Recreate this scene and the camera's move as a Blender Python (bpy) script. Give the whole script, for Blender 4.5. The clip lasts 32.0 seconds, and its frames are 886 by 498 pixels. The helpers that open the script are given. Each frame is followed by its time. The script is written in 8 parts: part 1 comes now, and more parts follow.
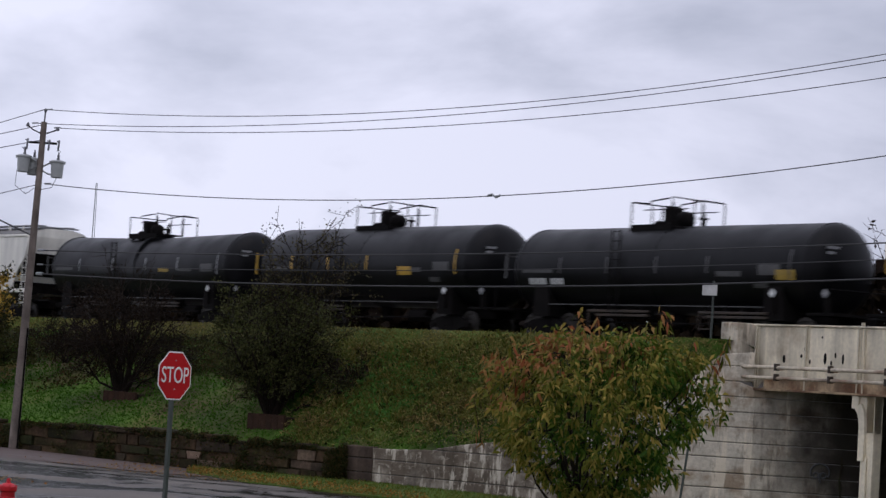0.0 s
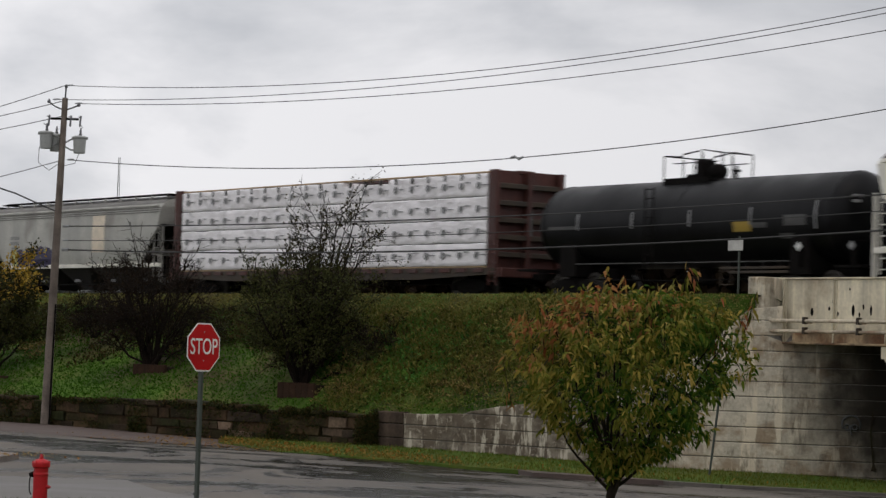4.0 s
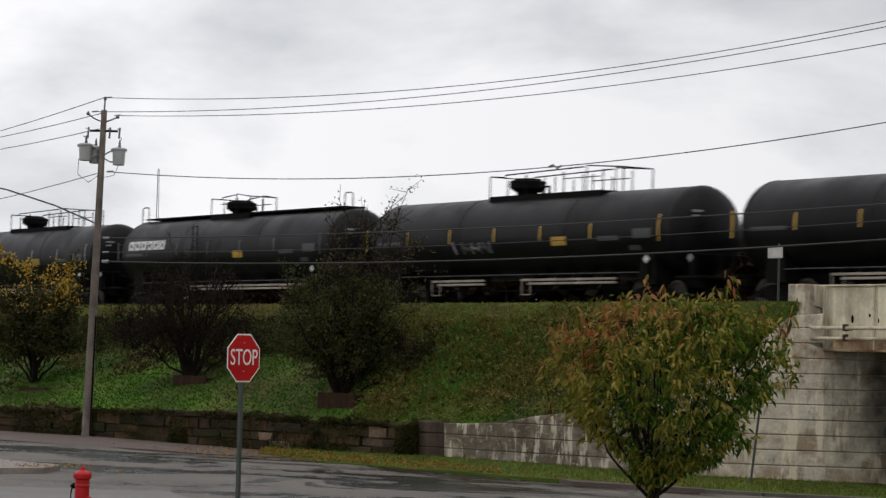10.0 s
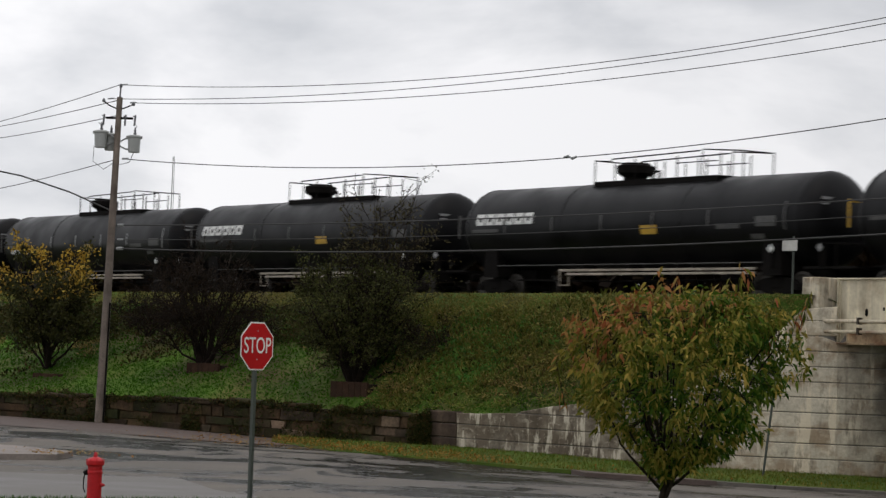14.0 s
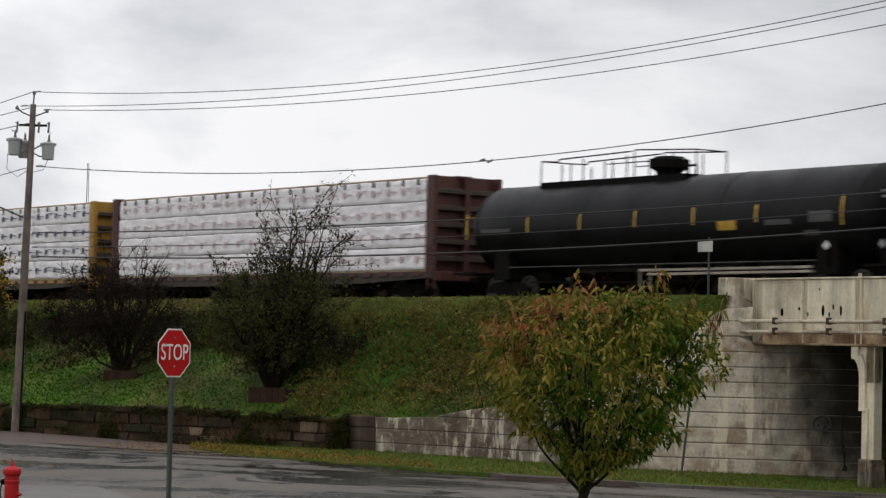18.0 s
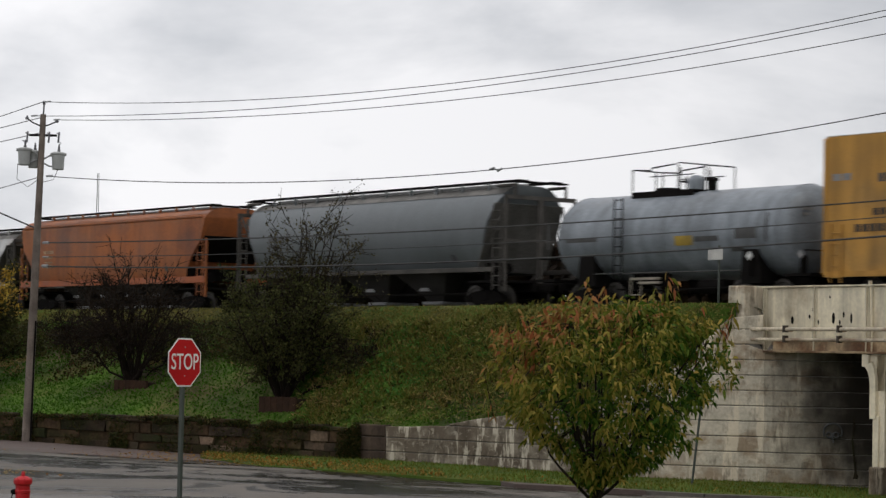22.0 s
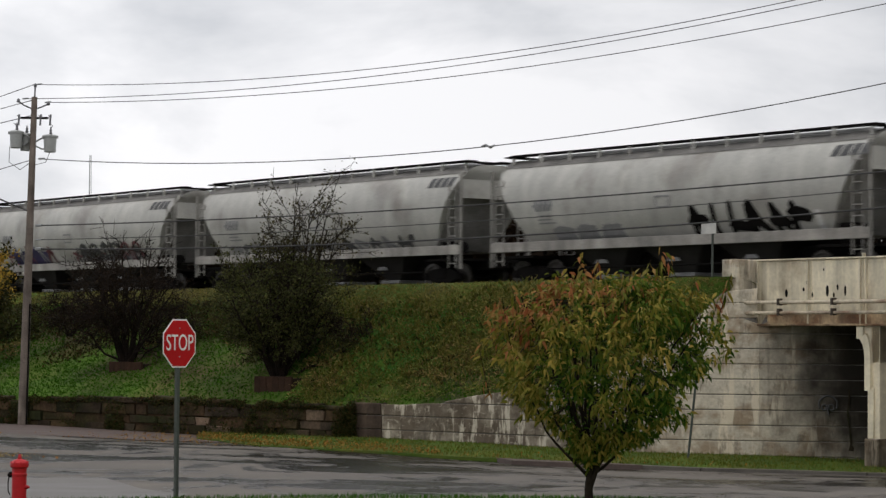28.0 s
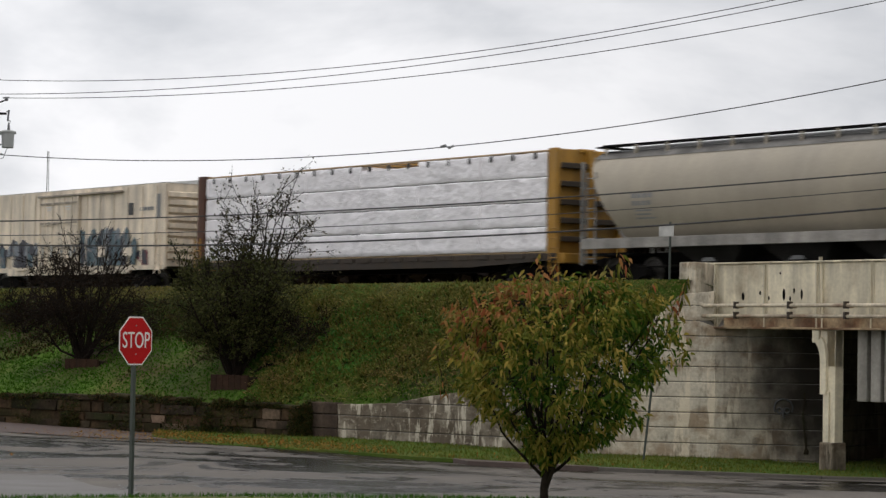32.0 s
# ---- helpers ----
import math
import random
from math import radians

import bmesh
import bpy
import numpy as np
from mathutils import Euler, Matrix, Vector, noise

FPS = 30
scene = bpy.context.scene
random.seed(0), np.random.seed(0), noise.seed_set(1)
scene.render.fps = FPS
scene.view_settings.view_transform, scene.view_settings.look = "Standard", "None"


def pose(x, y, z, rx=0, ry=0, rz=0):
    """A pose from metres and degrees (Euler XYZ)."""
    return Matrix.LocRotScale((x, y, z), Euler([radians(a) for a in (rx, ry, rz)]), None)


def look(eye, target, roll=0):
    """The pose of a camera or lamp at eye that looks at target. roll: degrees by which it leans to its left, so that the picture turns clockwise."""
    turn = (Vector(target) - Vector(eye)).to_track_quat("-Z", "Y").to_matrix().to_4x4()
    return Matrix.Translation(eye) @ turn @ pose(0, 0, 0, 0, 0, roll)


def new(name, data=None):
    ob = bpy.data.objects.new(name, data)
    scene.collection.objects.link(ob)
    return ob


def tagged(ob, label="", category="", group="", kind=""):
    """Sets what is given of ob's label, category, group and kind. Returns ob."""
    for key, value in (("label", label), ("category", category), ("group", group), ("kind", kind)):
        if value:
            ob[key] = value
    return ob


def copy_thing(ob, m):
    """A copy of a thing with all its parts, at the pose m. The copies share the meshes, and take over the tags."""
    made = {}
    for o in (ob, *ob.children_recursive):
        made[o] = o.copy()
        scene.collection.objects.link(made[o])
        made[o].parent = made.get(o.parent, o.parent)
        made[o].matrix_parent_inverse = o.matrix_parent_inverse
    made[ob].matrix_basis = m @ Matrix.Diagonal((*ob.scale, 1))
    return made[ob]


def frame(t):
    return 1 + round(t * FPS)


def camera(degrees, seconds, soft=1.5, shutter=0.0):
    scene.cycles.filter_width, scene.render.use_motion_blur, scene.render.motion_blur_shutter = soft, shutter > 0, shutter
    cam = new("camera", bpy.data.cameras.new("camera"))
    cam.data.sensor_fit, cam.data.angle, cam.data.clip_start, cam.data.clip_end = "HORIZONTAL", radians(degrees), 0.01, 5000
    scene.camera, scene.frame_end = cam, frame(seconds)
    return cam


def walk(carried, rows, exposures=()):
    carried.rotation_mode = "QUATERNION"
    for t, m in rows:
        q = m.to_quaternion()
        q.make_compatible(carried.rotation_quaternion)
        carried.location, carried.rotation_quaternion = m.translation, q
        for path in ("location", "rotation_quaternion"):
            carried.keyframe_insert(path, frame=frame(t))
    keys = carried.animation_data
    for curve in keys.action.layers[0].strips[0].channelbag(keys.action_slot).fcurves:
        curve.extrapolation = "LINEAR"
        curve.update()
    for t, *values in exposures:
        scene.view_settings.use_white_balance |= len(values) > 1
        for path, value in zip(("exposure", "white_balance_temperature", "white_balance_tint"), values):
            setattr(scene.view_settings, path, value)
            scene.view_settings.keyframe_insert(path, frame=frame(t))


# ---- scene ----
# ---------- the camera and its walk ----------
EYE = Vector((0.0, 0.0, 2.48))
cam = camera(20.67, 32.0, soft=1.4, shutter=0.3)
# seconds, turn to the right, tilt up and lean, in degrees
PATH = [
    (0, -0.035, 3.209, 3.567), (0.5, -0.245, 2.818, 3.240), (1, -0.242, 1.984, 3.017), (1.5, -0.274, 1.492, 2.467),
    (2, -0.228, 2.311, 2.412), (2.5, -0.170, 2.511, 2.306), (3, -0.239, 2.399, 2.164), (3.5, -0.398, 2.217, 1.987),
    (5.5, -1.152, 2.953, 1.366), (6, -1.220, 2.936, 1.197), (6.5, -1.297, 2.851, 1.277), (7, -1.311, 2.732, 1.581),
    (7.5, -1.317, 2.652, 1.728), (8, -1.347, 2.592, 1.493), (8.5, -1.418, 2.576, 1.367), (9, -1.478, 2.574, 1.368),
    (9.5, -1.498, 2.590, 1.390), (10, -1.511, 2.526, 1.488), (10.5, -1.625, 2.473, 1.612), (11, -1.656, 2.382, 1.814),
    (11.5, -1.740, 2.287, 2.038), (12, -1.802, 2.212, 2.228), (12.5, -1.738, 2.209, 2.193), (13, -1.832, 2.256, 1.946),
    (13.5, -1.861, 2.251, 1.975), (15.5, -1.418, 2.453, 1.965), (16, -1.062, 2.469, 1.847), (16.5, -0.661, 2.427, 1.854),
    (17, -0.311, 2.401, 1.593), (17.5, -0.011, 2.409, 1.294), (18, 0.120, 2.430, 1.316), (18.5, 0.200, 2.391, 1.157),
    (19, 0.246, 2.349, 0.957), (19.5, 0.288, 2.326, 0.881), (20, 0.222, 2.261, 0.854), (20.5, 0.143, 2.304, 0.983),
    (21, -0.000, 2.420, 0.860), (21.5, -0.104, 2.527, 0.938), (22, -0.120, 2.632, 1.172), (22.5, -0.111, 2.735, 1.194),
    (23, -0.177, 2.762, 1.096), (23.5, -0.273, 2.663, 0.962), (24, -0.338, 2.473, 1.020), (24.5, -0.336, 2.311, 1.205),
    (25, -0.431, 2.194, 1.148), (25.5, -0.492, 2.162, 0.878), (27.5, -0.184, 2.097, 0.666), (28, 0.041, 2.105, 0.421),
    (28.5, 0.149, 2.051, 0.123), (29, 0.281, 1.960, 0.068), (29.5, 0.318, 1.938, 0.371), (30, 0.331, 1.943, 0.730),
    (30.5, 0.353, 1.998, 0.979), (31, 0.487, 2.087, 0.905), (31.5, 0.749, 2.167, 0.867), (32, 1.035, 2.120, 0.958),
]

def facing(turn, tilt, lean):
    a, b = radians(turn), radians(tilt)
    return look(EYE, EYE + Vector((math.sin(a) * math.cos(b), math.cos(a) * math.cos(b), math.sin(b))), lean)


EXPOSURES = [(0, -0.22, 5800, 21), (1, -0.12, 6100, 23), (2, 0.15, 6400, 15), (3, -0.22, 6470, 13), (6, -0.22, 6500, 12), (8, -0.14, 6500, 12), (10, -0.05, 6500, 12), (25, -0.05, 6500, 12), (28, 0.02, 6500, 12), (32, 0.0, 6500, 12)]
walk(cam, [(t, facing(a, b, c)) for t, a, b, c in PATH], EXPOSURES)

# ---------- sky, sun ----------
SUN_EL, SUN_ROT = radians(62), radians(200)
world = bpy.data.worlds.new("overcast")
scene.world = world
world.use_nodes = True
wn, wl = world.node_tree.nodes, world.node_tree.links
wn.clear()
w_out = wn.new("ShaderNodeOutputWorld")
w_bg = wn.new("ShaderNodeBackground")
w_sky = wn.new("ShaderNodeTexSky")
w_sky.sky_type, w_sky.sun_disc = "NISHITA", False
w_sky.sun_elevation, w_sky.sun_rotation = SUN_EL, SUN_ROT
w_bg.inputs["Strength"].default_value = 0.1
w_co = wn.new("ShaderNodeTexCoord")
w_map = wn.new("ShaderNodeMapping")
w_map.inputs["Location"].default_value = (0.35, 0.0, 0.1)
w_map.inputs["Scale"].default_value = (5.0, 5.0, 9.0)
w_noise = wn.new("ShaderNodeTexNoise")
w_noise.inputs["Scale"].default_value = 1.0
w_noise.inputs["Detail"].default_value = 6.0
w_noise.inputs["Roughness"].default_value = 0.55
w_noise.inputs["Distortion"].default_value = 0.3
w_ramp = wn.new("ShaderNodeValToRGB")
w_ramp.color_ramp.elements[0].position, w_ramp.color_ramp.elements[0].color = 0.34, (5.9, 6.15, 6.45, 1)
w_ramp.color_ramp.elements[1].position, w_ramp.color_ramp.elements[1].color = 0.58, (9.6, 9.68, 9.78, 1)
w_mix = wn.new("ShaderNodeMix")
w_mix.data_type = "RGBA"
w_mix.inputs["Factor"].default_value = 0.96
wl.new(w_co.outputs["Generated"], w_map.inputs["Vector"])
wl.new(w_map.outputs["Vector"], w_noise.inputs["Vector"])
wl.new(w_noise.outputs["Fac"], w_ramp.inputs["Fac"])
# the cloud is brighter overhead and thinner to the west
w_dir = wn.new("ShaderNodeVectorMath")
w_dir.operation = "DOT_PRODUCT"
w_dir.inputs[1].default_value = (0.08, -0.22, 0.97)
wl.new(w_co.outputs["Generated"], w_dir.inputs[0])
w_fall = wn.new("ShaderNodeMapRange")
w_fall.interpolation_type = "SMOOTHSTEP"
w_fall.inputs["From Min"].default_value, w_fall.inputs["From Max"].default_value = 0.05, 0.95
w_fall.inputs["To Min"].default_value, w_fall.inputs["To Max"].default_value = 0.98, 1.4
wl.new(w_dir.outputs["Value"], w_fall.inputs["Value"])
w_cloud = wn.new("ShaderNodeVectorMath")
w_cloud.operation = "SCALE"
wl.new(w_ramp.outputs["Color"], w_cloud.inputs[0])
w_side = wn.new("ShaderNodeVectorMath")
w_side.operation = "DOT_PRODUCT"
w_side.inputs[1].default_value = (-1.0, 0.0, 0.0)
wl.new(w_co.outputs["Generated"], w_side.inputs[0])
w_thin = wn.new("ShaderNodeMapRange")
w_thin.inputs["From Min"].default_value, w_thin.inputs["From Max"].default_value = -0.3, 0.3
w_thin.inputs["To Min"].default_value, w_thin.inputs["To Max"].default_value = 0.88, 1.14
wl.new(w_side.outputs["Value"], w_thin.inputs["Value"])
w_both = wn.new("ShaderNodeMath")
w_both.operation = "MULTIPLY"
wl.new(w_fall.outputs["Result"], w_both.inputs[0])
wl.new(w_thin.outputs["Result"], w_both.inputs[1])
# the unseen low southern sky is dimmed to darken sides facing the road
w_back = wn.new("ShaderNodeVectorMath")
w_back.operation = "DOT_PRODUCT"
w_back.inputs[1].default_value = (0.0, 1.0, 0.0)
wl.new(w_co.outputs["Generated"], w_back.inputs[0])
w_dim = wn.new("ShaderNodeMapRange")
w_dim.inputs["From Min"].default_value, w_dim.inputs["From Max"].default_value = -1.0, 0.2
w_dim.inputs["To Min"].default_value, w_dim.inputs["To Max"].default_value = 0.72, 1.0
wl.new(w_back.outputs["Value"], w_dim.inputs["Value"])
w_all = wn.new("ShaderNodeMath")
w_all.operation = "MULTIPLY"
wl.new(w_both.outputs[0], w_all.inputs[0])
wl.new(w_dim.outputs["Result"], w_all.inputs[1])
wl.new(w_all.outputs[0], w_cloud.inputs["Scale"])
wl.new(w_sky.outputs["Color"], w_mix.inputs["A"])
wl.new(w_cloud.outputs[0], w_mix.inputs["B"])
wl.new(w_mix.outputs["Result"], w_bg.inputs["Color"])
wl.new(w_bg.outputs["Background"], w_out.inputs["Surface"])

sun_data = bpy.data.lights.new("sun", "SUN")
sun_data.energy, sun_data.angle, sun_data.color = 0.4, radians(40), (1.0, 0.93, 0.82)
sun = new("sun", sun_data)
sun.matrix_world = look((30, 30, 120), (10, 84, 0))

# ---------- materials ----------


def material(name, colour, rough=0.6, metal=0.0, var=0.3, scale=2.0, fine=25.0, bump=0.15, streak=0.0, second=None, spots=0.5, spec=0.5, joined=False, vary=0.0, deep=0.02):
    """Colour varied at two scales, with relief; streak: dark runs down the sides; second: a colour that shows in patches;
    joined: the pattern runs on from piece to piece; vary: how far pieces differ."""
    m = bpy.data.materials.new(name)
    m.use_nodes = True
    n, l = m.node_tree.nodes, m.node_tree.links
    b = n["Principled BSDF"]
    b.inputs["Metallic"].default_value = metal
    b.inputs["Specular IOR Level"].default_value = spec
    co = n.new("ShaderNodeTexCoord")
    info = n.new("ShaderNodeObjectInfo")
    shift = n.new("ShaderNodeVectorMath")
    shift.operation = "ADD"
    l.new(n.new("ShaderNodeNewGeometry").outputs["Position"] if joined else co.outputs["Object"], shift.inputs[0])
    spread = n.new("ShaderNodeMath")
    spread.operation = "MULTIPLY"
    spread.inputs[1].default_value = 0.0 if joined else 40.0
    l.new(info.outputs["Random"], spread.inputs[0])
    l.new(spread.outputs[0], shift.inputs[1])

    def noise_of(s, detail, stretch=None):
        t = n.new("ShaderNodeTexNoise")
        t.inputs["Scale"].default_value = s
        t.inputs["Detail"].default_value = detail
        if stretch:
            q = n.new("ShaderNodeMapping")
            q.inputs["Scale"].default_value = stretch
            l.new(shift.outputs[0], q.inputs["Vector"])
            l.new(q.outputs["Vector"], t.inputs["Vector"])
        else:
            l.new(shift.outputs[0], t.inputs["Vector"])
        return t

    def scaled(sock, lo, hi):
        r = n.new("ShaderNodeMapRange")
        r.inputs["From Min"].default_value, r.inputs["From Max"].default_value = 0.3, 0.7
        r.inputs["To Min"].default_value, r.inputs["To Max"].default_value = lo, hi
        l.new(sock, r.inputs["Value"])
        return r.outputs["Result"]

    big, small = noise_of(scale, 4), noise_of(fine, 5)
    base = n.new("ShaderNodeMix")
    base.data_type = "RGBA"
    base.inputs["A"].default_value = (*colour, 1)
    base.inputs["B"].default_value = (*(second or colour), 1)
    if second:
        l.new(scaled(noise_of(scale * 0.7, 6).outputs["Fac"], spots - 1.0, spots + 1.0), base.inputs["Factor"])
    else:
        base.inputs["Factor"].default_value = 0.0
    value = n.new("ShaderNodeMath")
    value.operation = "MULTIPLY"
    l.new(scaled(big.outputs["Fac"], 1 - var, 1 + var), value.inputs[0])
    l.new(scaled(small.outputs["Fac"], 1 - var * 0.6, 1 + var * 0.6), value.inputs[1])
    last = value.outputs[0]
    if streak:
        run = n.new("ShaderNodeMath")
        run.operation = "MULTIPLY"
        l.new(last, run.inputs[0])
        l.new(scaled(noise_of(2.5, 5, (1.0, 1.0, 0.12)).outputs["Fac"], 1 - streak, 1 + streak * 0.3), run.inputs[1])
        last = run.outputs[0]
    if vary:
        each = n.new("ShaderNodeMapRange")
        each.inputs["To Min"].default_value, each.inputs["To Max"].default_value = 1 - vary, 1 + vary
        l.new(info.outputs["Random"], each.inputs["Value"])
        own = n.new("ShaderNodeMath")
        own.operation = "MULTIPLY"
        l.new(last, own.inputs[0])
        l.new(each.outputs["Result"], own.inputs[1])
        last = own.outputs[0]
    hue = n.new("ShaderNodeVectorMath")
    hue.operation = "SCALE"
    l.new(base.outputs["Result"], hue.inputs[0])
    l.new(last, hue.inputs["Scale"])
    l.new(hue.outputs[0], b.inputs["Base Color"])
    l.new(scaled(big.outputs["Fac"], max(0.02, rough - 0.12), min(1.0, rough + 0.12)), b.inputs["Roughness"])
    if bump:
        p = n.new("ShaderNodeBump")
        p.inputs["Strength"].default_value = bump
        p.inputs["Distance"].default_value = deep
        l.new(small.outputs["Fac"], p.inputs["Height"])
        l.new(p.outputs["Normal"], b.inputs["Normal"])
    return m


M_TANK = material("black_tank_paint", (0.005, 0.005, 0.0056), 0.42, 0, 0.3, 0.8, 12, 0.03, streak=0.4, spec=0.14)
M_DIM = material("worn_dim_marking", (0.055, 0.054, 0.052), 0.6, 0, 0.4, 4, 30, 0.02)
M_DULLYELLOW = material("dulled_yellow_panel", (0.3, 0.2, 0.025), 0.55, 0, 0.3, 4, 30, 0.02)
M_GREYTANK = material("grey_tank_paint", (0.1856, 0.2088, 0.232), 0.42, 0, 0.25, 0.8, 12, 0.05, streak=0.35)
M_UNDER = material("grimy_steel", (0.008, 0.007, 0.0065), 0.85, 0, 0.4, 3, 30, 0.2, spec=0.06)
M_WHEEL = material("wheel_steel", (0.05, 0.045, 0.04), 0.5, 0.6, 0.3, 4, 30, 0.1)
M_RAIL = material("rail_steel", (0.12, 0.08, 0.06), 0.5, 0.6, 0.3, 4, 30, 0.1)
M_YELLOW = material("yellow_paint", (0.45, 0.27, 0.025), 0.5, 0, 0.2, 4, 30, 0.02)
M_WHITE = material("white_marking", (0.62, 0.62, 0.6), 0.6, 0, 0.15, 4, 30, 0.02)
M_GREYMARK = material("faded_marking", (0.2, 0.2, 0.2), 0.6, 0, 0.2, 4, 30, 0.02)
M_DARKMARK = material("dark_marking", (0.05, 0.05, 0.05), 0.6, 0, 0.2, 4, 30, 0.02)
M_SILL = material("grimy_brown_sill", (0.04, 0.028, 0.018), 0.75, 0, 0.4, 1.5, 20, 0.15)
M_OUTLET = material("grimy_outlet_steel", (0.03, 0.028, 0.026), 0.75, 0, 0.4, 1.5, 20, 0.15, spec=0.2)
M_OUTLET_PALE = material("dusty_pale_outlet_paint", (0.2, 0.19, 0.17), 0.7, 0, 0.35, 1.2, 20, 0.1, streak=0.4, spec=0.2)
M_SILL_PALE = material("pale_grey_sill_paint", (0.3, 0.28, 0.25), 0.6, 0, 0.3, 1.2, 16, 0.05, streak=0.4)
M_HOP_BRIGHT = material("bright_white_hopper_paint", (0.86, 0.82, 0.74), 0.45, 0, 0.06, 0.5, 14, 0.03, streak=0.08)
M_BOARD = material("grimy_pale_board", (0.3, 0.26, 0.21), 0.7, 0, 0.3, 2, 20, 0.1)
M_HOP_WHITE = material("white_hopper_paint", (0.7728, 0.7432, 0.6533), 0.5, 0, 0.1, 0.7, 14, 0.05, streak=0.2)
M_HOP_CREAM = material("cream_hopper_paint", (0.4816, 0.4472, 0.3698), 0.5, 0, 0.14, 0.7, 14, 0.05, streak=0.12, second=(0.3096, 0.2666, 0.2064), spots=-0.25)
M_HOP_GREY = material("light_grey_hopper_paint", (0.4122, 0.4032, 0.3674), 0.5, 0, 0.16, 0.7, 14, 0.05, streak=0.16, second=(0.215, 0.1971, 0.1702), spots=-0.12)
M_HOP_TAUPE = material("grey_beige_hopper_paint", (0.352, 0.308, 0.2376), 0.5, 0, 0.1, 0.5, 14, 0.05, streak=0.08)
M_FAINT = material("faint_printed_ink", (0.55, 0.44, 0.45), 0.5, 0, 0.2, 2, 16, 0.02)
M_INK = material("dark_blue_printed_ink", (0.05, 0.055, 0.11), 0.5, 0, 0.3, 2, 16, 0.02)
# end frames of slant-sided cars: their paint with the shade put in
M_ENDDARK = material("dark_end_steel", (0.07, 0.064, 0.057), 0.75, 0, 0.4, 1.5, 20, 0.15, spec=0.2)
M_NAVY = material("dark_violet_grey_spray", (0.03, 0.03, 0.042), 0.55, 0, 0.3, 2, 16, 0.02)
M_STEELBLUE = material("dull_teal_spray", (0.06, 0.105, 0.125), 0.5, 0, 0.3, 2, 16, 0.02)
M_HOP_SLATE = material("slate_hopper_paint", (0.119, 0.133, 0.14), 0.5, 0, 0.15, 0.7, 14, 0.05, streak=0.1)
M_HOP_RUSTGREY = material("grey_hopper_paint_with_rust", (0.36, 0.36, 0.35), 0.5, 0, 0.2, 0.6, 14, 0.08, streak=0.25, second=(0.32, 0.25, 0.2), spots=0.2)
M_HOP_BEIGE = material("beige_hopper_paint", (0.5, 0.46, 0.33), 0.5, 0, 0.12, 0.7, 14, 0.05, streak=0.1)
M_HOP_ORANGE = material("faded_orange_paint", (0.3, 0.085, 0.015), 0.6, 0, 0.25, 0.5, 10, 0.08, streak=0.3, second=(0.16, 0.045, 0.014), spots=0.15)
M_SILL_ORANGE = material("bright_orange_sill_paint", (0.3, 0.07, 0.013), 0.6, 0, 0.35, 0.7, 14, 0.08, streak=0.2)
M_ROOF = material("dark_grey_roof", (0.17, 0.162, 0.15), 0.7, 0, 0.35, 1.2, 16, 0.1, streak=0.3, spec=0.25)
M_CAGE = material("dull_grey_cage_paint", (0.24, 0.23, 0.21), 0.65, 0, 0.3, 1.2, 16, 0.1, spec=0.25)
M_SLOPE = material("dim_grey_slope_sheet", (0.1, 0.095, 0.085), 0.75, 0, 0.4, 1.0, 16, 0.1, spec=0.2)
M_BOX_YELLOW = material("boxcar_yellow_paint", (0.47, 0.245, 0.05), 0.6, 0, 0.14, 0.8, 16, 0.05, streak=0.3, second=(0.3, 0.18, 0.06), spots=-0.25, spec=0.3)
M_BOX_WHITE = material("dirty_white_paint", (0.78, 0.67, 0.52), 0.55, 0, 0.15, 0.8, 16, 0.05, streak=0.4)
M_BOX_END = material("brownish_yellow_end", (0.3, 0.165, 0.045), 0.65, 0, 0.3, 1, 16, 0.08, streak=0.4, second=(0.12, 0.065, 0.03), spots=0.2)
M_DULLRED = material("dull_red_lettering", (0.24, 0.05, 0.03), 0.6, 0, 0.25, 2, 16, 0.02)
M_DOOR_BLACK = material("black_door_paint", (0.008, 0.008, 0.009), 0.6, 0, 0.3, 1, 16, 0.05, spec=0.1)
M_BROWN = material("red_brown_steel", (0.06825, 0.01838, 0.01313), 0.6, 0, 0.25, 1, 16, 0.08, streak=0.3)
M_RUSTY_END = material("rusty_brown_bulkhead", (0.1, 0.045, 0.028), 0.75, 0, 0.3, 1, 16, 0.1, streak=0.3)
M_CB_YELLOW = material("centerbeam_yellow_paint", (0.3744, 0.1938, 0.0234), 0.55, 0, 0.15, 1, 16, 0.05, streak=0.3)
M_WRAP = material("white_lumber_wrap", (0.84, 0.81, 0.82), 0.35, 0, 0.1, 1.2, 4.5, 1.0, deep=0.07)
M_LUMBER = material("cut_lumber", (0.42, 0.3, 0.17), 0.7, 0, 0.2, 2, 20, 0.1)
M_PURPLE = material("purple_paint", (0.026, 0.019, 0.075), 0.5, 0, 0.3, 2, 16, 0.02)
M_MAROON = material("maroon_paint", (0.12, 0.03, 0.035), 0.5, 0, 0.3, 2, 16, 0.02)
M_RED = material("red_paint", (0.42, 0.03, 0.03), 0.5, 0, 0.15, 2, 16, 0.02)
M_BLUE = material("blue_paint", (0.03, 0.05, 0.2), 0.5, 0, 0.15, 2, 16, 0.02)
M_TEAL = material("teal_paint", (0.07, 0.2, 0.23), 0.5, 0, 0.15, 2, 16, 0.02)
M_PATCH = material("fresh_cream_paint", (0.7, 0.6, 0.47), 0.5, 0, 0.12, 2, 16, 0.02)
M_DULLLIME = material("dull_olive_spray", (0.13, 0.13, 0.05), 0.6, 0, 0.4, 2, 16, 0.02)
M_LIME = material("pale_lime_paint", (0.5, 0.55, 0.25), 0.5, 0, 0.15, 2, 16, 0.02)


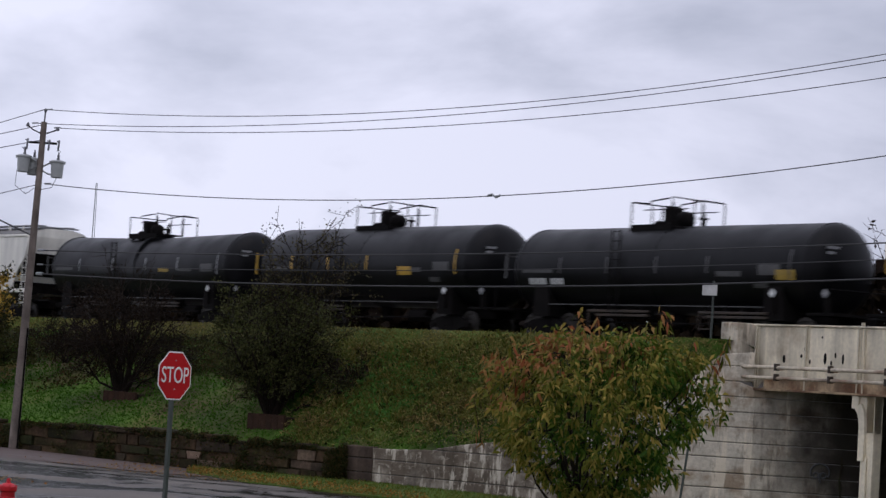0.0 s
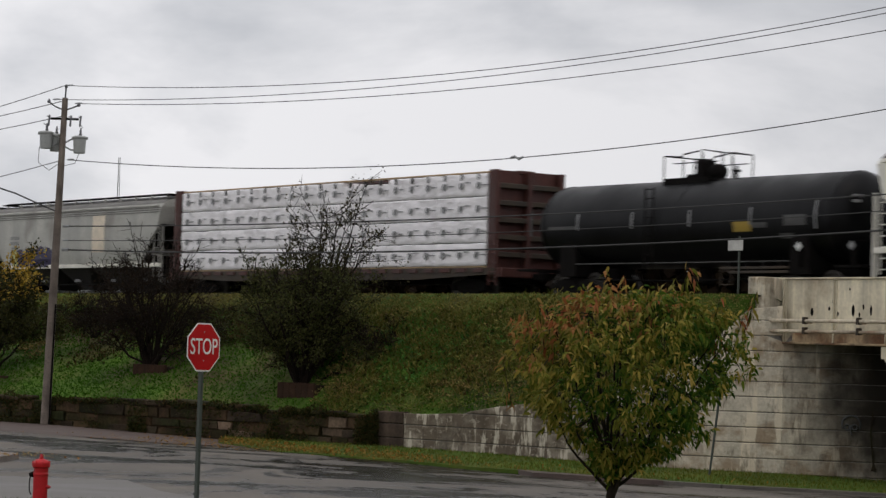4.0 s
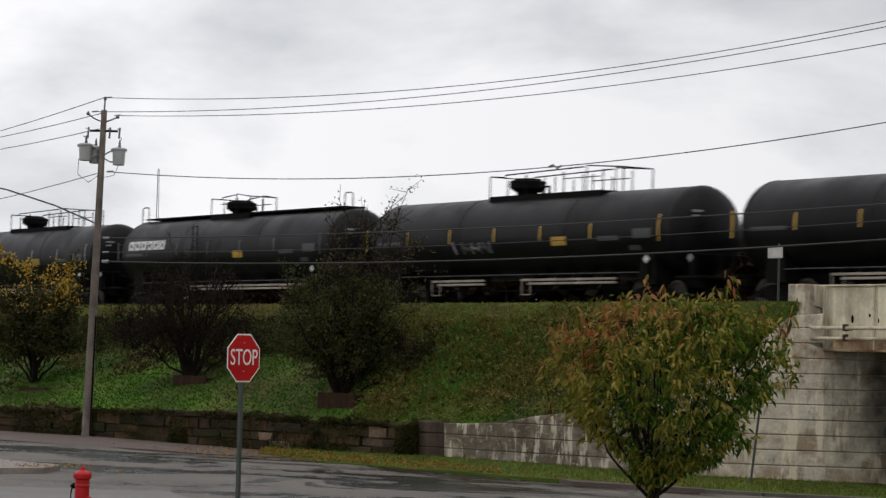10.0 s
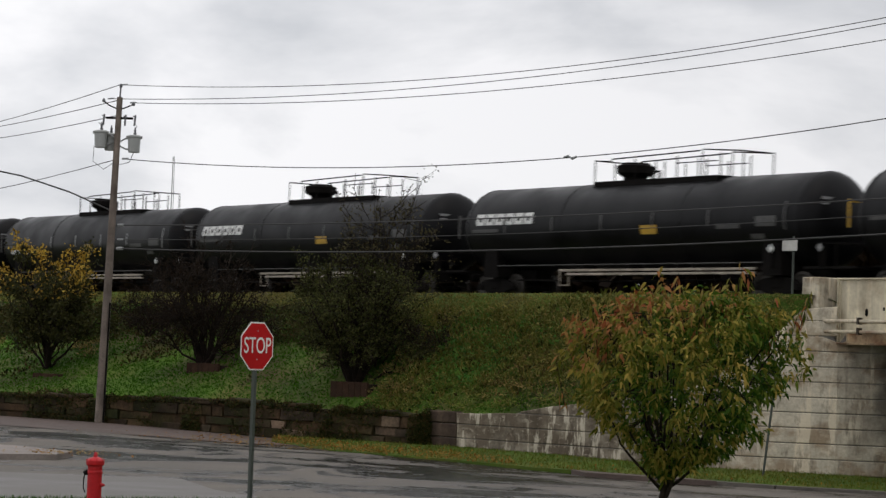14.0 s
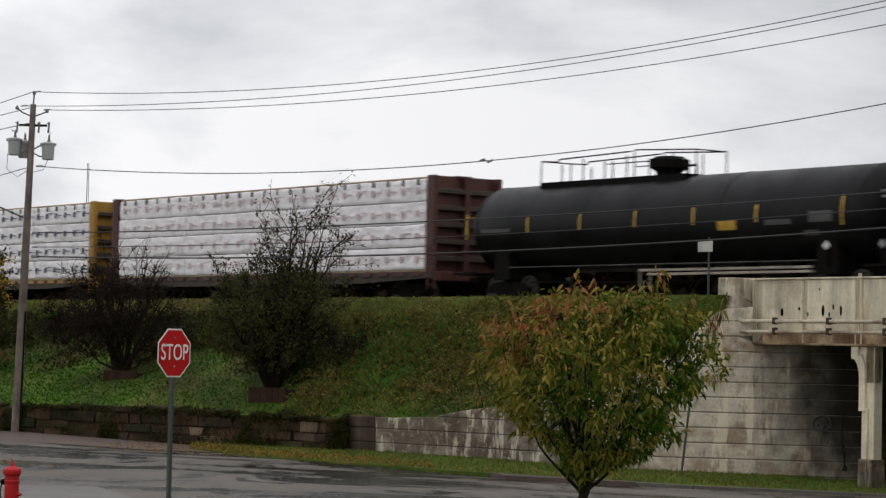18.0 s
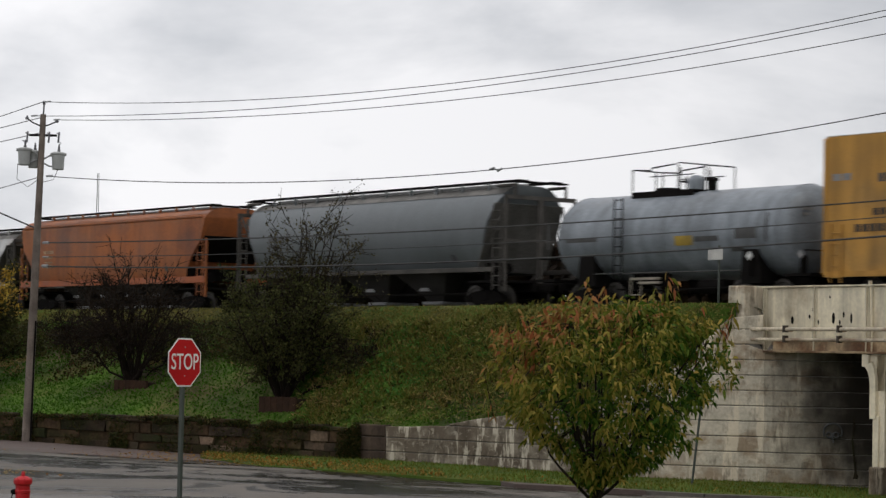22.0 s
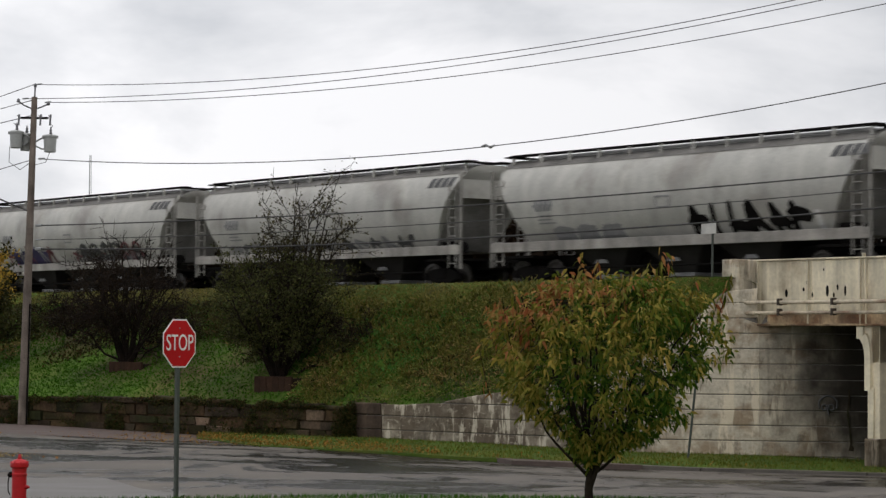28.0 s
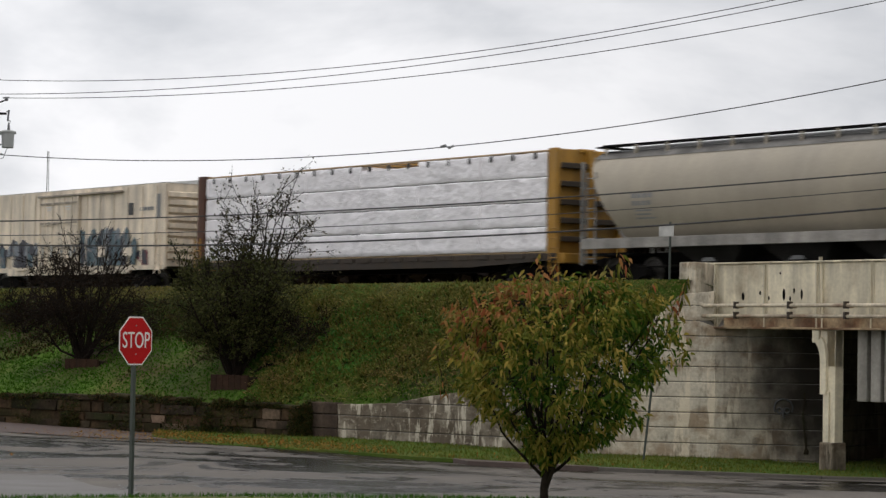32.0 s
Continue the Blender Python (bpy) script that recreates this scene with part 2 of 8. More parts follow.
def concrete(name, colour, brown, dark, white, blotch=0.5, fine=1.0):
    """Old poured concrete: brown blotches, dark runs and white lime runs down its face, the same from piece to piece."""
    m = material(name, colour, 0.88, 0, 0.22, 1.1, 11, 0.5, joined=True, spec=0.2)
    n, l = m.node_tree.nodes, m.node_tree.links
    b = n["Principled BSDF"]
    where = n.new("ShaderNodeNewGeometry").outputs["Position"]

    def layer(scale, stretch, lo, hi, tint, most):
        q = n.new("ShaderNodeMapping")
        q.inputs["Scale"].default_value = stretch
        t = n.new("ShaderNodeTexNoise")
        t.inputs["Scale"].default_value, t.inputs["Detail"].default_value, t.inputs["Roughness"].default_value = scale, 6, 0.62
        r = n.new("ShaderNodeMapRange")
        r.inputs["From Min"].default_value, r.inputs["From Max"].default_value, r.inputs["To Max"].default_value = lo, hi, most
        x = n.new("ShaderNodeMix")
        x.data_type = "RGBA"
        l.new(where, q.inputs["Vector"])
        l.new(q.outputs["Vector"], t.inputs["Vector"])
        l.new(t.outputs["Fac"], r.inputs["Value"])
        l.new(b.inputs["Base Color"].links[0].from_socket, x.inputs["A"])
        x.inputs["B"].default_value = (*tint, 1)
        l.new(r.outputs["Result"], x.inputs["Factor"])
        l.new(x.outputs["Result"], b.inputs["Base Color"])

    layer(0.7, (1, 1, 1.4), 0.58 - blotch * 0.2, 0.7 - blotch * 0.2, brown, 0.8)
    layer(1.3, (1, 1, 0.22), 0.5, 0.68, dark, 0.7)
    layer(1.9 * fine, (1, 1, 0.2), 0.54, 0.6, white, 0.75)
    layer(3.2, (1, 1, 0.45), 0.57, 0.68, dark, 0.6)
    layer(1.6 * fine, (1, 1, 1.8), 0.56, 0.66, white, 0.4)
    return m


M_CONC = concrete("stained_concrete", (0.5, 0.45, 0.355), (0.2722, 0.1944, 0.1215), (0.08505, 0.0648, 0.04374), (0.7031, 0.6156, 0.4666))
# darker concrete: underpass shade put into colour; also the brown column base
M_CONC_DIM = concrete("dim_brown_concrete", (0.2, 0.165, 0.12), (0.1, 0.07, 0.046), (0.03, 0.024, 0.016), (0.28, 0.235, 0.175), 0.7)
M_CONC_SHADED = concrete("stained_concrete_with_shade", (0.46, 0.41, 0.32), (0.2722, 0.1944, 0.1215), (0.08505, 0.0648, 0.04374), (0.66, 0.58, 0.44))


def shade_fan(m, centre, reach):
    """Shade under the bridge, put into the colour as a ragged dark fan."""
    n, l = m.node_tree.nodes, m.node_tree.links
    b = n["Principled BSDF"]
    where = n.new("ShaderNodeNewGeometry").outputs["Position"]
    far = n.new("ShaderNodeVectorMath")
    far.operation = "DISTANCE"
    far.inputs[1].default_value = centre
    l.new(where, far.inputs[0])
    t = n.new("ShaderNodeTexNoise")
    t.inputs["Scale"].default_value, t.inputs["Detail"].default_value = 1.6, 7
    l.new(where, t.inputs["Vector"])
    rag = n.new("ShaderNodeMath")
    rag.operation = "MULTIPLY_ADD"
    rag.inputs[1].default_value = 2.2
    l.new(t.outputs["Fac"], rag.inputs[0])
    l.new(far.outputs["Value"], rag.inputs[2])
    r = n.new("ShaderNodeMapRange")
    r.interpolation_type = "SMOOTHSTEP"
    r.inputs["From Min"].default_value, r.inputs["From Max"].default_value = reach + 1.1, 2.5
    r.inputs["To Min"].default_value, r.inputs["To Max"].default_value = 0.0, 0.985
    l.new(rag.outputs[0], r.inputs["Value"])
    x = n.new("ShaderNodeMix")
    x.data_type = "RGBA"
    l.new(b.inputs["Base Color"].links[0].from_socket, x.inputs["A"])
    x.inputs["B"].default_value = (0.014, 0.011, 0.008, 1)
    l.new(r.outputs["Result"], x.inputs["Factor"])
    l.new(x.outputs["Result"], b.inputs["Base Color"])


shade_fan(M_CONC_SHADED, (13.0, 69.6, 1.5), 4.6)
M_CONC_WING = concrete("weathered_wing_concrete", (0.25, 0.215, 0.165), (0.1, 0.075, 0.052), (0.04082, 0.0311, 0.021), (0.5879, 0.5288, 0.4199), 0.9, 2.2)
M_CONC_BROWN = material("brown_stained_concrete", (0.06, 0.043, 0.032), 0.85, 0, 0.35, 0.9, 9, 0.4, streak=0.5, spec=0.12)
M_CONC_DARK = material("dark_concrete", (0.2, 0.185, 0.165), 0.85, 0, 0.35, 0.9, 9, 0.4, streak=0.4, spec=0.12)
M_STONE = material("weathered_sandstone", (0.058, 0.036, 0.02), 0.9, 0, 0.5, 1.3, 9, 0.8, second=(0.025, 0.0235, 0.009), spots=0.35, vary=0.3, spec=0.12)
M_STONE_PALE = material("pale_sandstone", (0.115, 0.08, 0.055), 0.9, 0, 0.45, 1.3, 9, 0.8, second=(0.03629, 0.0288, 0.01854), spots=0.4, vary=0.45, spec=0.12)
M_STONE_DARK = material("mossy_dark_stone", (0.037, 0.0266, 0.0165), 0.95, 0, 0.5, 1.3, 9, 0.8, second=(0.0252, 0.028, 0.0105), spots=0.35, vary=0.3, spec=0.12)
M_GIRDER = material("cream_girder_paint", (0.74, 0.66, 0.48), 0.6, 0, 0.14, 1.2, 10, 0.08, streak=0.4, second=(0.43, 0.34, 0.22), spots=-0.2)
M_RIB = material("dull_sheet_steel", (0.3, 0.28, 0.24), 0.6, 0, 0.2, 1.2, 10, 0.08, streak=0.3)
M_RUST = material("rusty_flange", (0.4, 0.29, 0.17), 0.75, 0, 0.35, 1.8, 12, 0.2, streak=0.4, second=(0.17, 0.085, 0.038), spots=0.3)
M_ROAD = material("wet_asphalt", (0.122, 0.108, 0.092), 0.8, 0, 0.25, 0.35, 18, 0.012, spec=0.2)


def wet_patches(m):
    """Worn and wet patches, darker than the rest of the road, long blots and finer ones."""
    n, l = m.node_tree.nodes, m.node_tree.links
    b = n["Principled BSDF"]
    co = n.new("ShaderNodeTexCoord")
    for stretch, lo, hi, most, warp in (((0.16, 0.12, 1), 0.525, 0.57, 0.92, 0.5), ((0.6, 0.2, 1), 0.54, 0.59, 0.9, 0.7), ((0.1, 0.3, 1), 0.57, 0.61, 0.9, 0.3)):
        q = n.new("ShaderNodeMapping")
        q.inputs["Rotation"].default_value = (0, 0, radians(10))
        q.inputs["Scale"].default_value = stretch
        t = n.new("ShaderNodeTexNoise")
        t.inputs["Scale"].default_value, t.inputs["Detail"].default_value, t.inputs["Roughness"].default_value, t.inputs["Distortion"].default_value = 1.0, 8, 0.68, warp
        r = n.new("ShaderNodeMapRange")
        r.inputs["From Min"].default_value, r.inputs["From Max"].default_value, r.inputs["To Max"].default_value = lo - 0.015, hi - 0.02, most
        l.new(co.outputs["Object"], q.inputs["Vector"])
        l.new(q.outputs["Vector"], t.inputs["Vector"])
        l.new(t.outputs["Fac"], r.inputs["Value"])
        x = n.new("ShaderNodeMix")
        x.data_type = "RGBA"
        l.new(b.inputs["Base Color"].links[0].from_socket, x.inputs["A"])
        x.inputs["B"].default_value = (0.007, 0.0065, 0.006, 1)
        l.new(r.outputs["Result"], x.inputs["Factor"])
        l.new(x.outputs["Result"], b.inputs["Base Color"])
        g = n.new("ShaderNodeMix")
        l.new(b.inputs["Roughness"].links[0].from_socket, g.inputs["A"])
        g.inputs["B"].default_value = 0.22
        l.new(r.outputs["Result"], g.inputs["Factor"])
        l.new(g.outputs["Result"], b.inputs["Roughness"])
        k = n.new("ShaderNodeMix")
        k.inputs["A"].default_value, k.inputs["B"].default_value = b.inputs["Specular IOR Level"].default_value, 0.05
        if b.inputs["Specular IOR Level"].links:
            l.new(b.inputs["Specular IOR Level"].links[0].from_socket, k.inputs["A"])
        l.new(r.outputs["Result"], k.inputs["Factor"])
        l.new(k.outputs["Result"], b.inputs["Specular IOR Level"])


wet_patches(M_ROAD)
M_PALEWALK = material("pale_pavement_concrete", (0.21, 0.18, 0.16), 0.7, 0, 0.25, 0.8, 14, 0.15, spec=0.25)
M_PIPE = material("dirty_painted_pipe", (0.5, 0.43, 0.32), 0.65, 0, 0.3, 1.5, 12, 0.1, second=(0.2, 0.13, 0.08), spots=0.1)
M_APRON = material("pale_worn_asphalt", (0.12, 0.11, 0.1), 0.6, 0, 0.2, 0.5, 18, 0.12, spec=0.25)
M_WALK = material("wet_pavement_concrete", (0.095, 0.07, 0.06), 0.7, 0, 0.25, 0.7, 14, 0.15, spec=0.25)
M_KERB = material("kerb_concrete", (0.085, 0.075, 0.062), 0.7, 0, 0.25, 1.5, 14, 0.2)
M_GRASS = material("bank_grass", (0.05332, 0.09737, 0.01186), 0.9, 0, 0.5, 0.35, 8, 0.8, second=(0.07535, 0.06329, 0.02226), spots=0.3, spec=0.15)
M_LAWN = material("lawn_grass", (0.055, 0.095, 0.012), 0.9, 0, 0.3, 0.6, 14, 0.8, second=(0.1, 0.11, 0.02), spots=0.1, spec=0.15)
M_BALLAST = material("dark_ballast", (0.1, 0.09, 0.08), 0.95, 0, 0.45, 1.5, 22, 0.9, spec=0.12)
M_POLE = material("weathered_pole_wood", (0.2, 0.165, 0.14), 0.85, 0, 0.3, 2, 30, 0.3, streak=0.5, spec=0.12)
M_CAN = material("transformer_grey_paint", (0.34, 0.35, 0.34), 0.45, 0, 0.12, 2, 20, 0.05)
M_WIRE = material("weathered_cable", (0.035, 0.034, 0.033), 0.75, 0.0, 0.2, 2, 20, 0.0)
M_INSUL = material("insulator_glaze", (0.12, 0.12, 0.13), 0.3, 0, 0.1, 2, 20, 0.0)
M_GALV = material("galvanised_steel", (0.3, 0.31, 0.31), 0.5, 0.5, 0.2, 3, 25, 0.05)
M_SIGNRED = material("sign_red_sheeting", (0.42, 0.008, 0.009), 0.5, 0, 0.1, 2, 20, 0.0, spec=0.15)
M_SIGNWHITE = material("sign_white_sheeting", (0.75, 0.73, 0.7), 0.45, 0, 0.05, 2, 20, 0.0)
M_SIGNDULL = material("dull_white_sign_paint", (0.45, 0.44, 0.41), 0.6, 0, 0.2, 3, 25, 0.03)
M_POSTGREEN = material("dull_green_post", (0.05, 0.06, 0.05), 0.55, 0.2, 0.2, 3, 25, 0.05)
M_HYDRANT = material("hydrant_red_paint", (0.4, 0.008, 0.013), 0.45, 0, 0.2, 5, 30, 0.05, spec=0.3)
M_BARK = material("dark_bark", (0.01802, 0.0131, 0.009828), 0.9, 0, 0.35, 3, 25, 0.4, spec=0.12)
M_SOIL = material("dark_soil", (0.025, 0.017, 0.012), 0.95, 0, 0.4, 2, 14, 0.5, spec=0.12)
M_DIRT = material("brick_planter", (0.04, 0.022, 0.014), 0.9, 0, 0.3, 2, 12, 0.3, spec=0.12)


def leaf_material(name, a, b, c):
    """Leaves of three colours, each leaf its own."""
    m = bpy.data.materials.new(name)
    m.use_nodes = True
    n, l = m.node_tree.nodes, m.node_tree.links
    s = n["Principled BSDF"]
    g = n.new("ShaderNodeNewGeometry")
    r = n.new("ShaderNodeValToRGB")
    r.color_ramp.elements[0].color = (*a, 1)
    r.color_ramp.elements[1].color = (*c, 1)
    e = r.color_ramp.elements.new(0.5)
    e.color = (*b, 1)
    l.new(g.outputs["Random Per Island"], r.inputs["Fac"])
    l.new(r.outputs["Color"], s.inputs["Base Color"])
    s.inputs["Roughness"].default_value = 0.6
    s.inputs["Specular IOR Level"].default_value = 0.08
    t = n.new("ShaderNodeBsdfTranslucent")
    l.new(r.outputs["Color"], t.inputs["Color"])
    x = n.new("ShaderNodeMixShader")
    x.inputs[0].default_value = 0.3
    l.new(s.outputs[0], x.inputs[1])
    l.new(t.outputs[0], x.inputs[2])
    l.new(x.outputs[0], n["Material Output"].inputs["Surface"])
    return m


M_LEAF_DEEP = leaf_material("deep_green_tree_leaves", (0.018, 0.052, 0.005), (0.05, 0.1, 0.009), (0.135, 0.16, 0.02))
M_LEAF_GREEN = leaf_material("olive_tree_leaves", (0.058, 0.078, 0.009), (0.145, 0.142, 0.02), (0.33, 0.235, 0.05))
M_LEAF_RED = leaf_material("reddening_tree_leaves", (0.25, 0.07, 0.028), (0.29, 0.14, 0.045), (0.2, 0.17, 0.045))
M_LEAF_DARK = leaf_material("dull_green_shrub_leaves", (0.01875, 0.0225, 0.0075), (0.04125, 0.042, 0.0135), (0.075, 0.07125, 0.0225))
M_LEAF_OLIVE = leaf_material("olive_bush_leaves", (0.028, 0.034, 0.011), (0.058, 0.064, 0.02), (0.095, 0.092, 0.03))
M_LEAF_DULL = leaf_material("dull_brown_green_leaves", (0.03, 0.026, 0.012), (0.05, 0.045, 0.02), (0.085, 0.07, 0.03))
M_LEAF_BROWN = leaf_material("withered_brown_leaves", (0.0126, 0.00792, 0.00504), (0.0216, 0.0126, 0.0072), (0.0324, 0.0216, 0.0108))
M_LEAF_YELLOW = leaf_material("yellow_autumn_leaves", (0.1944, 0.1215, 0.01823), (0.3888, 0.243, 0.03645), (0.5103, 0.3645, 0.06075))
M_BLADE = leaf_material("grass_blades", (0.022, 0.078, 0.003), (0.034, 0.11, 0.005), (0.056, 0.13, 0.01))
M_VERGE = leaf_material("verge_grass_blades", (0.05, 0.085, 0.01), (0.09, 0.12, 0.016), (0.15, 0.135, 0.03))
M_EMERALD = leaf_material("lush_green_weeds", (0.034, 0.115, 0.02), (0.062, 0.175, 0.03), (0.12, 0.22, 0.04))
M_TUFT = leaf_material("dark_olive_tufts", (0.07, 0.1, 0.02), (0.16, 0.17, 0.04), (0.29, 0.25, 0.075))
M_PALEGRASS = leaf_material("bright_rough_grass", (0.08, 0.13, 0.02), (0.14, 0.18, 0.032), (0.23, 0.21, 0.06))
M_RUSSET = leaf_material("withered_russet_weeds", (0.09, 0.07, 0.024), (0.19, 0.14, 0.05), (0.32, 0.23, 0.085))
M_CREST = leaf_material("pale_crest_grass", (0.085, 0.095, 0.02), (0.15, 0.14, 0.036), (0.25, 0.2, 0.065))
M_STRAW = leaf_material("withered_long_grass", (0.064, 0.095, 0.014), (0.14, 0.135, 0.027), (0.24, 0.185, 0.055))
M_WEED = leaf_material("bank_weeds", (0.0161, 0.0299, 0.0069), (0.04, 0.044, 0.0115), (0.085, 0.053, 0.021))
M_LITTER = leaf_material("fallen_leaves", (0.2, 0.085, 0.02), (0.3, 0.15, 0.03), (0.25, 0.19, 0.05))

# ---------- mesh tools ----------


class Shape:
    """Collects points and faces of one mesh."""

    def __init__(self):
        self.v, self.f = [], []

    def add(self, pts, faces):
        k = len(self.v)
        self.v += [tuple(p) for p in pts]
        self.f += [[i + k for i in q] for q in faces]
        return self

    def box(self, x0, x1, y0, y1, z0, z1, b=0.0):
        if not b:
            p = [(x, y, z) for x in (x0, x1) for y in (y0, y1) for z in (z0, z1)]
            return self.add(p, [(0, 1, 3, 2), (4, 6, 7, 5), (0, 4, 5, 1), (2, 3, 7, 6), (0, 2, 6, 4), (1, 5, 7, 3)])
        c, h = ((x0 + x1) / 2, (y0 + y1) / 2, (z0 + z1) / 2), (abs(x1 - x0) / 2, abs(y1 - y0) / 2, abs(z1 - z0) / 2)
        b = min(b, min(h) * 0.9)
        idx, p = {}, []
        for s in [(i, j, k) for i in (-1, 1) for j in (-1, 1) for k in (-1, 1)]:
            for a in range(3):
                idx[s, a] = len(p)
                p.append(tuple(c[q] + s[q] * (h[q] - (0 if q == a else b)) for q in range(3)))
        faces = []
        for a in range(3):
            o = [q for q in range(3) if q != a]
            for sg in (-1, 1):
                ring = []
                for i, j in ((-1, -1), (1, -1), (1, 1), (-1, 1)):
                    s = [0, 0, 0]
                    s[a], s[o[0]], s[o[1]] = sg, i, j
                    ring.append(idx[tuple(s), a])
                faces.append(ring)
            for i in (-1, 1):
                for j in (-1, 1):
                    s0, s1 = [0, 0, 0], [0, 0, 0]
                    s0[o[0]] = s1[o[0]] = i
                    s0[o[1]] = s1[o[1]] = j
                    s0[a], s1[a] = -1, 1
                    s0, s1 = tuple(s0), tuple(s1)
                    faces.append([idx[s0, o[0]], idx[s1, o[0]], idx[s1, o[1]], idx[s0, o[1]]])
        for s in [(i, j, k) for i in (-1, 1) for j in (-1, 1) for k in (-1, 1)]:
            faces.append([idx[s, 0], idx[s, 1], idx[s, 2]])
        return self.add(p, faces)

    def tube(self, p0, p1, r0, r1=None, seg=8, cap=True):
        p0, p1 = Vector(p0), Vector(p1)
        r1 = r0 if r1 is None else r1
        d = (p1 - p0).normalized()
        a = d.orthogonal().normalized()
        b = d.cross(a)
        pts = []
        for p, r in ((p0, r0), (p1, r1)):
            pts += [p + (a * math.cos(6.28318 * i / seg) + b * math.sin(6.28318 * i / seg)) * r for i in range(seg)]
        faces = [(i, (i + 1) % seg, seg + (i + 1) % seg, seg + i) for i in range(seg)]
        if cap:
            faces += [tuple(range(seg))[::-1], tuple(range(seg, 2 * seg))]
        return self.add(pts, faces)

    def path(self, pts, r, seg=6):
        """One bent rod through the points."""
        pts = [Vector(p) for p in pts]
        n = len(pts)
        ways = [(pts[min(i + 1, n - 1)] - pts[max(i - 1, 0)]).normalized() for i in range(n)]
        side = ways[0].orthogonal().normalized()
        rows = []
        for p, d in zip(pts, ways):
            side = (side - d * side.dot(d)).normalized()
            up = d.cross(side)
            rows.append([p + (side * math.cos(6.28318 * k / seg) + up * math.sin(6.28318 * k / seg)) * r for k in range(seg)])
        faces = [(i * seg + k, i * seg + (k + 1) % seg, (i + 1) * seg + (k + 1) % seg, (i + 1) * seg + k) for i in range(n - 1) for k in range(seg)]
        faces += [tuple(range(seg))[::-1], tuple(range((n - 1) * seg, n * seg))]
        return self.add([p for w in rows for p in w], faces)

    def lathe(self, profile, seg=24, axis="z", at=(0, 0, 0)):
        """profile: (along, radius) pairs, closed at both ends."""
        pts, faces, n = [], [], len(profile)
        for h, r in profile:
            for i in range(seg):
                c, s = r * math.cos(6.28318 * i / seg), r * math.sin(6.28318 * i / seg)
                q = (h, c, s) if axis == "x" else (c, h, s) if axis == "y" else (c, s, h)
                pts.append((q[0] + at[0], q[1] + at[1], q[2] + at[2]))
        for k in range(n - 1):
            faces += [(k * seg + i, k * seg + (i + 1) % seg, (k + 1) * seg + (i + 1) % seg, (k + 1) * seg + i) for i in range(seg)]
        faces += [tuple(range(seg))[::-1], tuple(range((n - 1) * seg, n * seg))]
        return self.add(pts, faces)

    def prism(self, poly, y0, y1):
        """A polygon in x and z, drawn out from y0 to y1."""
        n = len(poly)
        pts = [(x, y0, z) for x, z in poly] + [(x, y1, z) for x, z in poly]
        faces = [tuple(range(n)), tuple(range(n, 2 * n))[::-1]] + [(i, (i + 1) % n, n + (i + 1) % n, n + i) for i in range(n)]
        return self.add(pts, faces)

    def grid(self, rows, closed=False):
        n, m = len(rows), len(rows[0])
        faces = [(i * m + j, i * m + j + 1, (i + 1) * m + j + 1, (i + 1) * m + j) for i in range(n - 1) for j in range(m - 1)]
        return self.add([p for r in rows for p in r], faces)

    def mesh(self, name, mat, smooth=0.0, fix=True):
        me = bpy.data.meshes.new(name)
        me.from_pydata(self.v, [], self.f)
        if fix:
            bm = bmesh.new()
            bm.from_mesh(me)
            bmesh.ops.recalc_face_normals(bm, faces=bm.faces)
            bm.to_mesh(me)
            bm.free()
        if smooth:
            me.polygons.foreach_set("use_smooth", [True] * len(me.polygons))
            me.set_sharp_from_angle(angle=radians(smooth))
        me.materials.append(mat)
        return me


def part(name, shape, mat, parent, label="", smooth=0.0, at=None):
    """One mesh object under a thing or under a part; shape may be a ready mesh that several parts share."""
    me = shape if isinstance(shape, bpy.types.Mesh) else shape.mesh(name, mat, smooth)
    ob = new(name, me)
    ob.parent = parent
    if at is not None:
        ob.matrix_basis = at
    if label:
        tagged(ob, label)
    return ob


def thing(name, label, category, group="", at=None):
    ob = tagged(new(name), label, category, group)
    ob.empty_display_size = 0.3
    if at is not None:
        ob.matrix_basis = at
    return ob


def setting(name, shape, mat, label, category, smooth=0.0, fix=True):
    return tagged(new(name, shape.mesh(name, mat, smooth, fix)), label, category, "", "structure")


# ---------- the plan ----------
U = Vector((0.5863, -0.8101, 0.0))   # the way the train goes
N = Vector((0.8101, 0.5863, 0.0))    # across the track, away from the road
MID = Vector((-0.56, 88.81, 0.0))    # a point of the track's middle line
RAIL, CREST, TURN = 4.2, 4.34, -54.1


def track(s, across=0.0, z=0.0):
    return MID + U * s + N * across + Vector((0, 0, z))


def track_pose(s, across=0.0, z=0.0):
    p = track(s, across, z)
    return pose(p.x, p.y, p.z, 0, 0, TURN)


# foot of the walls along the road, from under the bridge to the far end: x, y, height of the foot, height of the top
WALL = [(13.2, 69.76, -0.9, 2.9), (9.25, 70.6, -0.84, 2.9), (9.2, 70.61, -0.84, 4.0), (8.2, 70.82, -0.82, 3.9), (7.4, 70.99, -0.81, 3.1), (6.3, 71.22, -0.8, 2.2),
        (4.98, 71.5, -0.78, 1.5), (2.9, 73.26, -0.74, 1.02), (1.02, 74.82, -0.7, 0.72), (-0.05, 75.7, -0.7, 0.48), (-1.1, 76.6, -0.7, 0.38), (-2.72, 77.98, -0.69, 0.36),
        (-3.1, 78.26, -0.7, 0.2), (-5.8, 80.38, -0.72, 0.26), (-9.95, 83.62, -0.7, 0.3), (-14.45, 87.12, -0.66, 0.2), (-19.4, 90.97, -0.66, 0.08), (-30, 99.25, -0.65, 0.05), (-60, 122.7, -0.6, 0.0)]


